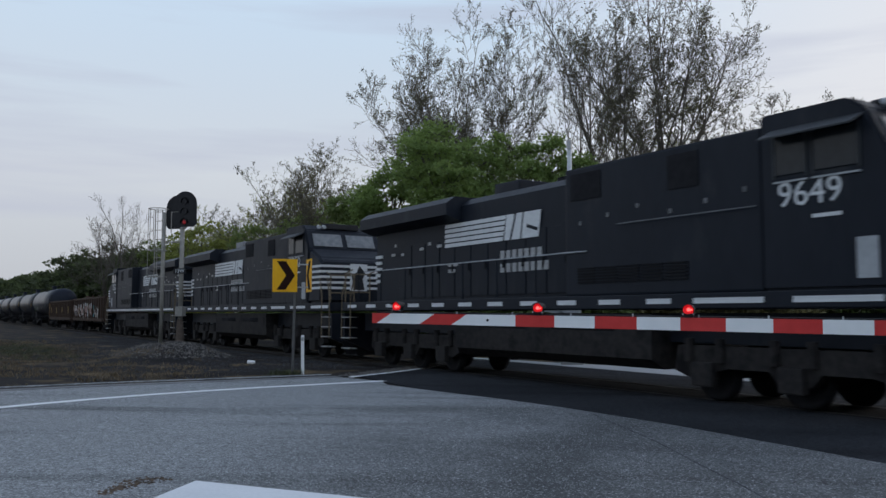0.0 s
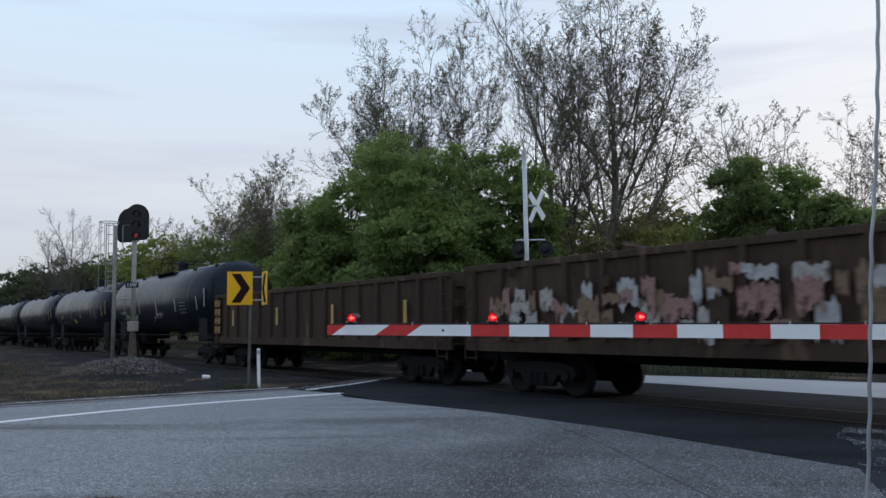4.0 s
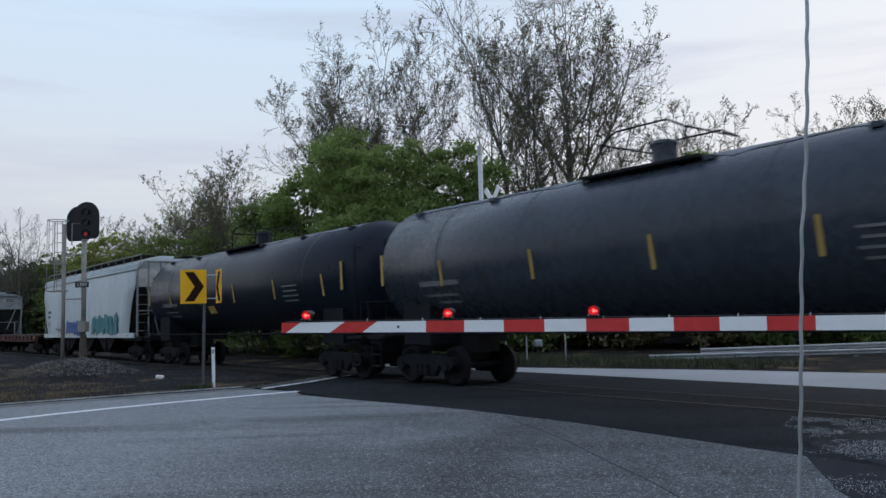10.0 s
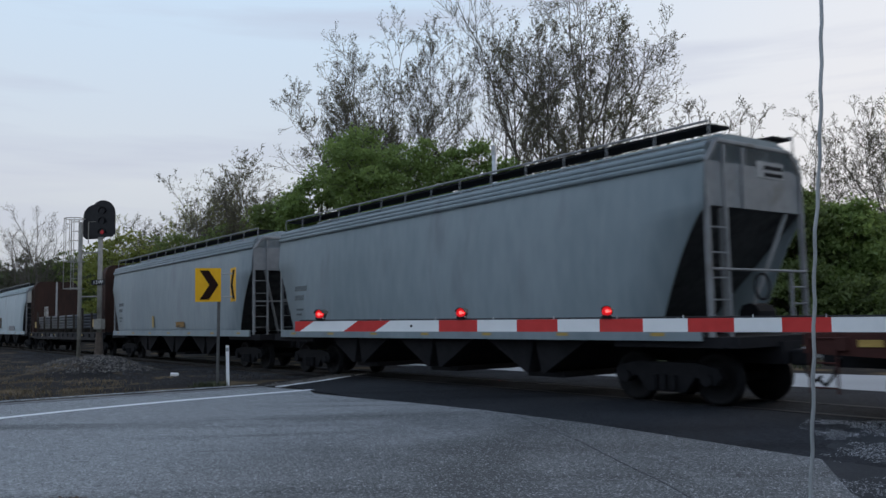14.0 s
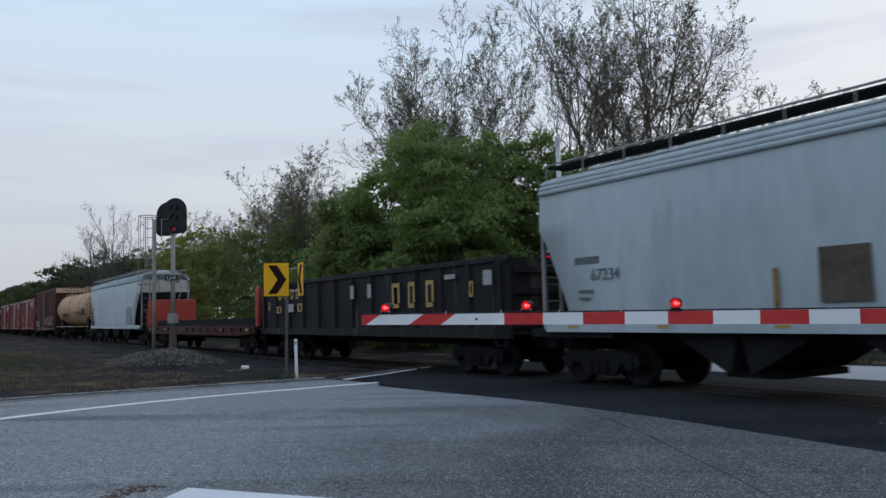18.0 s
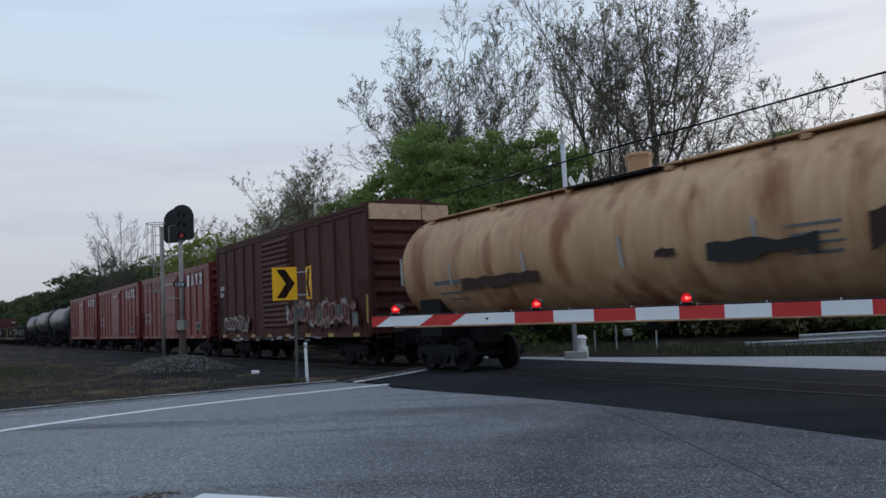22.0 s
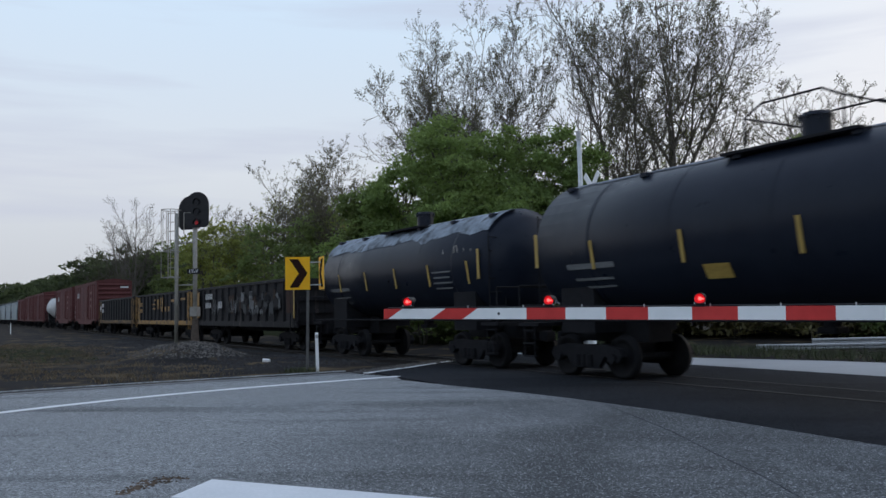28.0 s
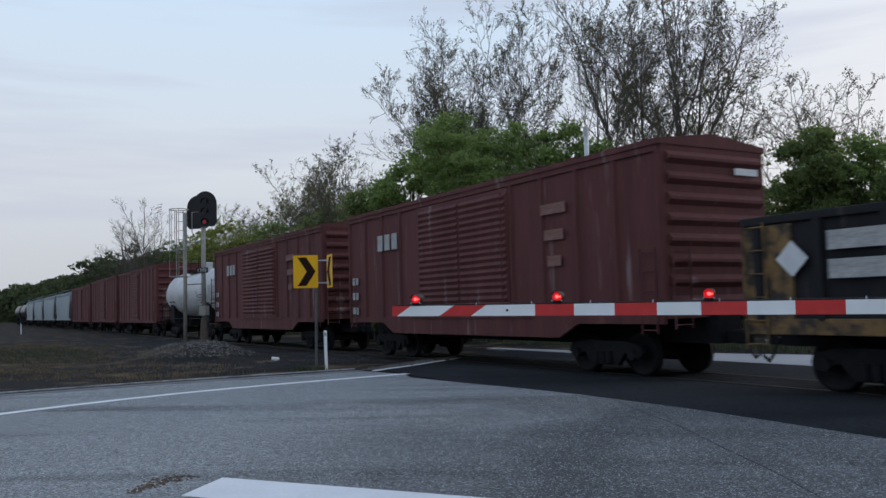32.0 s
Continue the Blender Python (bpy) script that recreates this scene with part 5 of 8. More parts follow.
    for x, z, w, hh, mat in tags:
        on_shell(x, z, w, hh, mat, "graffiti")
    return car, zc, radius


# -- covered hoppers --
def hopper_car(label, front, rear, paint, seed=1, patch=None, notch=1.0):
    car, L = rolling("hopper_car", label, "covered hopper", front, rear)
    h = L / 2 - 0.45
    e = h - 0.45                                                   # side posts of the open ends
    sl = 2.35                                                      # reach of the slope sheets
    bm = bmesh.new()                                               # side sheets bulge outwards, with a wavy end line
    prof = [(1.22, -1.50), (1.5, -1.53), (2.2, -1.56), (3.2, -1.56), (3.9, -1.52), (4.25, -1.46)]

    def end_x(z):
        """Where the side sheet ends: full at the top and the bottom, drawn in between along the slope."""
        if z >= 3.35:
            return e
        if z <= 1.35:
            return e - notch
        return e - notch * (1 - ((z - 1.35) / 2.0)) ** 0.75
    zs = [1.30 + k * 0.148 for k in range(21)]

    def y_at(z):
        for (z0, y0), (z1, y1) in zip(prof, prof[1:]):
            if z0 <= z <= z1:
                return y0 + (y1 - y0) * (z - z0) / (z1 - z0)
        return prof[-1][1]
    for sy in (1, -1):
        rows = []
        for z in zs:
            ex = end_x(z)
            rows.append([bm.verts.new((-ex + 2 * ex * i / 12, sy * y_at(z), z)) for i in range(13)])
        for p, q in zip(rows, rows[1:]):
            for i in range(12):
                bm.faces.new((p[i], p[i + 1], q[i + 1], q[i]))
    bmesh.ops.recalc_face_normals(bm, faces=bm.faces[:])
    r = bmesh.ops.solidify(bm, geom=bm.faces[:], thickness=0.03)
    part("side_sheet", bm, paint, car, smooth=True)
    for k in range(3):                                             # ribbed eave
        for sy in (-1, 1):
            bm = bmesh.new()
            rod(bm, (-e, sy * (1.50 - 0.035 * k), 4.22 + 0.10 * k), (e, sy * (1.50 - 0.035 * k), 4.22 + 0.10 * k), 0.055, 8)
            part("eave_rib", bm, paint, car, smooth=True)
    bm = bmesh.new()
    prism(bm, [(-1.44, 4.20), (-1.40, 4.50), (-0.7, 4.72), (0.7, 4.72), (1.40, 4.50), (1.44, 4.20)], "x", -e, e)
    part("roof", bm, paint, car)
    for sy in (-1, 1):                                             # roof walk on brackets
        bm = bmesh.new()
        box(bm, -e, e, sy * 0.95 - 0.28, sy * 0.95 + 0.28, 4.80, 4.84)
        part("roof_walk", bm, UNDER if seed % 2 else GALV, car)
        bm = bmesh.new()
        rod(bm, (-e, sy * 1.28, 4.88), (e, sy * 1.28, 4.88), 0.022, 6)
        for k in range(15):
            x = -e + k * 2 * e / 14
            rod(bm, (x, sy * 1.30, 4.45), (x, sy * 1.28, 4.88), 0.016, 5)
        part("roof_rail", bm, HOPPER_END, car)
    bm = bmesh.new()
    box(bm, -e + 0.4, e - 0.4, -0.35, 0.35, 4.70, 4.86, 0.04)
    part("hatch_trough", bm, paint, car)
    for sx in (-1, 1):                                             # open end: upper plate, slope sheet, posts, ladders
        bm = bmesh.new()
        box(bm, sx * (e - 0.04), sx * e, -1.40, 1.40, 3.42, 4.50)
        part("end_plate", bm, HOPPER_CREAM if paint in (HOPPER_PALE, HOPPER_WHITE) else HOPPER_END, car)
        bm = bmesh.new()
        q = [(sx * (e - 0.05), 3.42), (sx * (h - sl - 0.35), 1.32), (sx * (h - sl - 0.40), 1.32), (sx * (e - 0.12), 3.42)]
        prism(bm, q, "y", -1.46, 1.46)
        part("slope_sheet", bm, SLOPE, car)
        for sy in (-1, 1):                                         # hoop of the end frame, bent at the eaves
            bm = bmesh.new()
            box(bm, sx * (e - 0.05), sx * (e + 0.04), sy * 1.44 - 0.035, sy * 1.44 + 0.035, 1.2, 4.18)
            rod(bm, (sx * e, sy * 1.44, 4.16), (sx * e, sy * 1.12, 4.56), 0.05, 6)
            part("corner_post", bm, HOPPER_END, car)
            bm = bmesh.new()
            rod(bm, (sx * (e - 0.05), sy * 1.0, 3.4), (sx * (e - 0.55), sy * 0.28, 1.25), 0.045, 6)
            part("end_brace", bm, HOPPER_END, car)
        bm = bmesh.new()
        rod(bm, (sx * e, -1.12, 4.56), (sx * e, 1.12, 4.56), 0.05, 6)
        part("end_header", bm, HOPPER_END, car)
        for y, z0 in ((-0.95, 1.2), (-0.40, 3.42)):
            bm = bmesh.new()
            box(bm, sx * e, sx * (e + 0.05), y - 0.03, y + 0.03, z0, 4.5)
            part("end_post", bm, HOPPER_END, car)
        bm = bmesh.new()
        box(bm, sx * e, sx * (e + 0.05), 0.92, 0.98, 1.2, 2.34)
        part("end_post", bm, HOPPER_END, car)
        for y0, y1, zs2 in ((-1.44, -0.95, (1.45, 1.82, 2.19, 2.62, 3.05)), (0.95, 1.44, (1.45, 1.75, 2.05))):
            for z in zs2:
                bm = bmesh.new()
                rod(bm, (sx * (e + 0.03), y0, z), (sx * (e + 0.03), y1, z), 0.015, 5)
                part("rung", bm, HOPPER_END, car)
        bm = bmesh.new()
        rod(bm, (sx * (e + 0.05), -1.44, 2.34), (sx * (e + 0.05), 1.44, 2.34), 0.024, 6)
        part("end_rail", bm, HOPPER_END, car)
        bm = bmesh.new()
        box(bm, sx * (e + 0.002), sx * (e + 0.008), 0.05 if sx > 0 else 0.3, 0.92 if sx > 0 else 0.6, 4.02, 4.32)
        part("placard", bm, FADED, car)
        bm = bmesh.new()
        box(bm, sx * (h - 2.6), sx * (h + 0.05), -1.45, 1.45, 1.02, 1.2)
        box(bm, sx * (h - 3.0), sx * (h + 0.1), -0.3, 0.3, 0.72, 1.1)
        part("end_sill", bm, UNDER, car)
        bm = bmesh.new()
        rod(bm, (sx * (h - 0.9), 0.3, 1.55), (sx * (h - 0.9), 0.85, 1.55), 0.22, 10)
        part("brake_cylinder", bm, UNDER, car)
        bm = bmesh.new()
        bmesh.ops.create_circle(bm, segments=16, radius=0.25, matrix=pose(sx * (e + 0.12), -0.1, 2.05, 0, 90, 0))
        bmesh.ops.create_circle(bm, segments=16, radius=0.21, matrix=pose(sx * (e + 0.12), -0.1, 2.05, 0, 90, 0))
        bmesh.ops.bridge_loops(bm, edges=bm.edges[:])
        bmesh.ops.solidify(bm, geom=bm.faces[:], thickness=0.03)
        if sx > 0:
            part("brake_wheel", bm, UNDER, car)
        else:
            bm.free()
        truck(car, sx * (h - 1.75))
        coupler(car, sx * h, sx)
        hose(car, sx * h, sx)
    for sy in (-1, 1):
        bm = bmesh.new()
        box(bm, -h + 0.6, h - 0.6, sy * 1.53 - 0.03, sy * 1.53 + 0.03, 1.14, 1.36)
        part("side_sill", bm, paint, car)
    for k in range(3):
        x = -3.6 + 3.6 * k
        bm = bmesh.new()
        for sx in (-1, 1):
            prism(bm, [(x + sx * 1.75, 1.25), (x + sx * 0.3, 0.45), (x + sx * 0.2, 0.45), (x, 1.25)], "y", -1.3, 1.3)
        part("hopper_bay", bm, UNDER, car)
        bm = bmesh.new()
        box(bm, x - 0.55, x + 0.55, -1.0, 1.0, 0.34, 0.46)
        part("outlet_gate", bm, UNDER, car)
    y = -1.585
    bars(car, -e + 1.55, y + 0.02, 2.62, 0.75, 1 if "square patch" in label else 2, HOPPER_INK, 0.28, 0.15)
    bars(car, -e + 1.5, y + 0.02, 1.98, 0.45, 2, HOPPER_INK, 0.15, 0.06)
    bars(car, e - 1.0, -1.53, 3.6, 0.9, 1, HOPPER_END)
    dashes(car, -h + 1.5, h - 1.5, -1.565, 1.25, 7, 0.3, 0.06, REFLECT)
    # stencils on the front end plate
    for k in range(2):
        bm = bmesh.new()
        box(bm, e + 0.008, e + 0.013, 0.30, 0.88, 4.05 + k * 0.13, 4.12 + k * 0.13)
        part("stencil_line", bm, UNDER, car)
    if patch:
        for x, z, w, hh, mat in patch:
            blot(car, x, -1.580, z, w, hh, mat, "paint_patch")
    return car


# -- boxcars --
def boxcar(label, front, rear, paint, top=4.72, sill=0.98, door="plug", ribs=12, end_paint=None, trim=None, deep_sill=False, door_w=2.9):
    car, L = rolling("boxcar", label, "boxcar", front, rear)
    h = L / 2
    bm = bmesh.new()
    box(bm, -h, h, -1.48, 1.48, sill + 0.12, top - 0.12)
    part("body", bm, paint, car)
    bm = bmesh.new()
    prism(bm, [(-1.56, top - 0.13), (-1.56, top - 0.02), (0, top + 0.17), (1.56, top - 0.02), (1.56, top - 0.13)], "x", -h - 0.05, h + 0.05)
    roof = part("roof", bm, paint, car)
    for k in range(13):
        x = -h + 0.4 + k * (L - 0.8) / 12
        bm = bmesh.new()
        prism(bm, [(-1.50, top - 0.01), (0, top + 0.18), (1.50, top - 0.01), (1.50, top + 0.03), (0, top + 0.22), (-1.50, top + 0.03)], "x", x - 0.03, x + 0.03)
        part("roof_rib", bm, paint, roof)
    for sy in (-1, 1):
        bm = bmesh.new()
        low = [(-h, sill), (-h, sill + 0.17), (h, sill + 0.17), (h, sill)]
        if deep_sill:
            low += [(h - 2.6, sill), (h - 3.3, sill - 0.32), (-h + 3.3, sill - 0.32), (-h + 2.6, sill)]
        prism(bm, low, "y", sy * 1.50 - 0.035, sy * 1.50 + 0.035)
        part("side_sill", bm, paint, car)
        bm = bmesh.new()
        box(bm, -h, h, sy * 1.50 - 0.03, sy * 1.50 + 0.03, top - 0.26, top - 0.12)
        part("eave_rail", bm, paint, car)
    half = door_w / 2
    rib_me = shared(("rib", round(top - sill, 2), paint.name), lambda b: prism(b, [(-0.09, 0), (-0.045, -0.06), (0.045, -0.06), (0.09, 0)], "z", sill + 0.15, top - 0.24), paint)
    xs = [-h + 0.06 + k * (h - half - 0.12) / (ribs // 2) for k in range(ribs // 2 + 1)]
    for x in xs + [-v for v in xs]:
        part("side_post", rib_me, paint, car, at=pose(x, -1.48, 0))
        part("side_post", rib_me, paint, car, at=pose(x, 1.48, 0, 0, 0, 180))
    for sy in (-1, 1):
        bm = bmesh.new()
        box(bm, -half, half, -0.04, 0.04, sill + 0.2, top - 0.3, 0.015)
        d = part("door", bm, paint, car, at=pose(0, sy * 1.53, 0))
        rows = 4 if door == "plug" else 17
        for k in range(rows):
            z = sill + 0.45 + k * (top - sill - 0.95) / (rows - 1)
            bm = bmesh.new()
            if door == "plug":
                box(bm, -half + 0.1, half - 0.1, -0.035, 0.0, z - 0.05, z + 0.05, 0.01)
            else:
                for x0 in ((-half, 0.0) if door == "double" else (-half,)):
                    x1 = 0.0 if door == "double" and x0 < 0 else half
                    prism(bm, [(-0.0, z - 0.09), (-0.05, z), (0.0, z + 0.09)], "x", x0 + 0.06, x1 - 0.06)
            part("door_rib", bm, paint, d, at=pose(0, sy * 0.04, 0, 0, 0, 0 if sy < 0 else 180))
        bm = bmesh.new()
        box(bm, -half - 0.9, half + 0.9, sy * 1.52 - 0.05, sy * 1.52 + 0.05, sill + 0.14, sill + 0.20)
        part("door_track", bm, paint, car)
        bm = bmesh.new()
        rod(bm, (half - 0.25, sy * 1.60, sill + 0.3), (half - 0.25, sy * 1.60, top - 0.4), 0.025, 6)
        part("lock_bar", bm, paint, d.parent)
    ep = end_paint or paint
    for sx in (-1, 1):
        bm = bmesh.new()
        box(bm, sx * h, sx * (h + 0.03), -1.48, 1.48, sill + 0.1, top - 0.12)
        end = part("end_wall", bm, ep, car)
        for k in range(8):
            z = sill + 0.42 + k * (top - sill - 0.8) / 7
            bm = bmesh.new()
            prism(bm, [(sx * (h + 0.03), z - 0.13), (sx * (h + 0.12), z - 0.03), (sx * (h + 0.12), z + 0.03), (sx * (h + 0.03), z + 0.13)], "y", -1.36, 1.36)
            part("end_corrugation", bm, ep, end)
        if trim:
            bm = bmesh.new()
            box(bm, sx * (h + 0.035), sx * (h + 0.15), -1.46, 1.46, top - 0.56, top - 0.06, 0.01)
            part("end_band", bm, trim, end, "pale band under the roof")
        ladder(car, sx * (h - 0.38), -1.56, sill - 0.2, sill + 1.5 if top < 5 else sill + 1.9, paint, w=0.42)
        ladder(car, sx * (h + 0.14), -1.15, sill - 0.1, sill + 1.5, paint, w=0.45, along_y=True)
        bm = bmesh.new()
        box(bm, sx * (h - 3.2), sx * (h + 0.25), -0.33, 0.33, 0.70, sill + 0.15)
        part("draft_sill", bm, UNDER, car)
        truck(car, sx * (h - 2.3))
        coupler(car, sx * (h + 0.3), sx)
        hose(car, sx * (h + 0.3), sx)
    bm = bmesh.new()
    box(bm, -h + 3.2, h - 3.2, -0.3, 0.3, 0.62, sill + 0.12)
    part("centre_sill", bm, UNDER, car)
    for k in range(5):
        for sy in (-1, 1):
            bm = bmesh.new()
            box(bm, -h * 0.5 + k * h * 0.25 - 0.06, -h * 0.5 + k * h * 0.25 + 0.06, sy * 0.30, sy * 1.4, sill - 0.05, sill + 0.11)
            part("floor_beam", bm, UNDER, car)
    bm = bmesh.new()
    rod(bm, (0.6, 0.5, sill - 0.2), (1.9, 0.5, sill - 0.2), 0.2, 10)
    part("brake_reservoir", bm, UNDER, car)
    return car, h


# -- gondolas --
def gondola(label, front, rear, paint, top=2.95, sill=1.02, ribs=14, trim=None, seed=1):
    car, L = rolling("gondola_car", label, "gondola", front, rear)
    h = L / 2
    bm = bmesh.new()
    box(bm, -h, h, -1.46, 1.46, sill + 0.05, sill + 0.22)
    part("floor", bm, paint, car)
    for sy in (-1, 1):
        bm = bmesh.new()
        box(bm, -h, h, sy * 1.46 - 0.03, sy * 1.46 + 0.03, sill + 0.1, top - 0.1)
        part("side_wall", bm, paint, car)
        bm = bmesh.new()
        box(bm, -h, h, sy * 1.48 - 0.08, sy * 1.48 + 0.08, top - 0.14, top, 0.02)
        part("top_chord", bm, paint, car)
        bm = bmesh.new()
        box(bm, -h, h, sy * 1.50 - 0.05, sy * 1.50 + 0.05, sill - 0.06, sill + 0.20, 0.015)
        part("side_sill", bm, trim or paint, car)
    rib = shared(("gon_rib", paint.name), lambda b: prism(b, [(-0.10, 0), (-0.06, -0.10), (0.06, -0.10), (0.10, 0)], "z", sill + 0.18, top - 0.13), paint)
    for k in range(ribs):
        x = -h + 0.35 + k * (L - 0.7) / (ribs - 1)
        part("side_post", rib, paint, car, at=pose(x, -1.485, 0))
        part("side_post", rib, paint, car, at=pose(x, 1.485, 0, 0, 0, 180))
    for sx in (-1, 1):
        bm = bmesh.new()
        box(bm, sx * (h - 0.06), sx * h, -1.46, 1.46, sill + 0.1, top - 0.05)
        end = part("end_wall", bm, trim or paint, car)
        for k in range(3):
            bm = bmesh.new()
            z = sill + 0.5 + 0.5 * k
            box(bm, sx * h, sx * (h + 0.09), -1.4, 1.4, z, z + 0.16, 0.01)
            part("end_beam", bm, trim or paint, end)
        if trim:
            bm = bmesh.new()
            box(bm, sx * (h - 1.0), sx * h, -1.535, -1.49, sill + 0.2, top - 0.16)
            part("corner_panel", bm, trim, car, "yellow painted corner panel")
        ladder(car, sx * (h - 0.3), -1.60, sill - 0.3, top - 0.1, trim or paint, w=0.42)
        bm = bmesh.new()
        box(bm, sx * (h - 3.2), sx * (h + 0.2), -0.33, 0.33, 0.70, sill + 0.1)
        part("draft_sill", bm, UNDER, car)
        truck(car, sx * (h - 2.1))
        coupler(car, sx * (h + 0.25), sx)
        hose(car, sx * (h + 0.25), sx)
    bm = bmesh.new()
    prism(bm, [(-h + 3.0, sill), (-h + 4.0, 0.72), (h - 4.0, 0.72), (h - 3.0, sill)], "y", -0.28, 0.28)
    part("centre_sill", bm, UNDER, car)
    return car, h


# -- flat cars --
def flat_car(label, front, rear, paint, deck=1.28, bulk=None, bulk_h=0.0, bulk_paint=None, bulk_t=0.12, inset=0.0):
    car, L = rolling("flat_car", label, "flat car", front, rear)
    h = L / 2 - 0.35
    bm = bmesh.new()
    box(bm, -h, h, -1.5, 1.5, deck - 0.12, deck, 0.01)
    part("deck", bm, paint, car)
    for sy in (-1, 1):
        bm = bmesh.new()
        prism(bm, [(-h, deck - 0.30), (-h, deck - 0.02), (h, deck - 0.02), (h, deck - 0.30), (h - 2.6, deck - 0.42), (-h + 2.6, deck - 0.42)], "y", sy * 1.50 - 0.04, sy * 1.50 + 0.04)
        part("side_sill", bm, paint, car)
    for k in range(16):
        x = -h + 0.6 + k * (2 * h - 1.2) / 15
        bm = bmesh.new()
        box(bm, -0.09, 0.09, -0.06, 0.02, deck - 0.26, deck - 0.06, 0.01)
        part("stake_pocket", bm, paint, car, at=pose(x, -1.55, 0))
    if not bulk:
        for k in range(40):
            part("deck_plank", shared(("plank",), lambda b: box(b, -0.19, 0.19, -1.46, 1.46, 0, 0.035), TIE), TIE, car, at=pose(-h + 0.4 + k * (2 * h - 0.8) / 39, 0, deck))
    dashes(car, -h + 1, h - 1, -1.552, deck - 0.15, 6, 0.35, 0.10, REFLECT)
    for sx in (-1, 1):
        if bulk:
            bm = bmesh.new()
            e2, top = h - inset, deck + bulk_h
            if bulk_h > 2:                                        # shoulders rounded off
                prism(bm, [(-1.42, deck), (1.42, deck), (1.42, top - 0.42), (1.30, top - 0.14), (1.02, top), (-1.02, top), (-1.30, top - 0.14), (-1.42, top - 0.42)], "x", sx * (e2 - bulk_t), sx * e2)
            else:
                box(bm, sx * (e2 - bulk_t), sx * e2, -1.42, 1.42, deck, top, 0.06)
            b = part("bulkhead", bm, bulk_paint, car)
            for k in range(5):
                y = -1.4 + 0.7 * k
                bm = bmesh.new()
                box(bm, sx * e2, sx * (e2 + 0.14), y - 0.07, y + 0.07, deck, top - (0.5 if abs(y) > 1 else 0.05))
                part("bulkhead_post", bm, bulk_paint, b)
        ladder(car, sx * (h - 0.3), -1.56, 0.4, deck + (0.0 if not bulk else min(bulk_h, 1.2)), paint, w=0.42)
        bm = bmesh.new()
        box(bm, sx * (h - 3.0), sx * (h + 0.2), -0.33, 0.33, 0.70, deck - 0.1)
        part("draft_sill", bm, UNDER, car)
        truck(car, sx * (h - 2.2))
        coupler(car, sx * (h + 0.1), sx)
        hose(car, sx * (h + 0.1), sx)
    bm = bmesh.new()
    prism(bm, [(-h + 3.0, deck - 0.2), (-h + 4.2, 0.66), (h - 4.2, 0.66), (h - 3.0, deck - 0.2)], "y", -0.4, 0.4)
    part("centre_sill", bm, UNDER, car)
    return car, h


def frost_or_sheen_cap(car, zc, radius, reach, start=34, skin=None):
    """A pale coat over the shoulder of a tank, with a ragged lower edge: worn paint, or sky sheen as colour where a
    skin is given.
    """
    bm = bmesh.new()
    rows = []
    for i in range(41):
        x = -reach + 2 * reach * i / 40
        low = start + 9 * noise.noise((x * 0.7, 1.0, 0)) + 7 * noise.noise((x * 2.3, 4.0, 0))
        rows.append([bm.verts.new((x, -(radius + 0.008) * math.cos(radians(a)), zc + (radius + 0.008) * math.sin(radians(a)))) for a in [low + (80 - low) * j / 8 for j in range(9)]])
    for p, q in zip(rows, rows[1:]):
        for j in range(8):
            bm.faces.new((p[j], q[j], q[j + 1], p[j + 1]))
    part("worn_or_sheen_coat", bm, skin or FROST, car, "pale worn paint or painted sky sheen along the top", smooth=True)


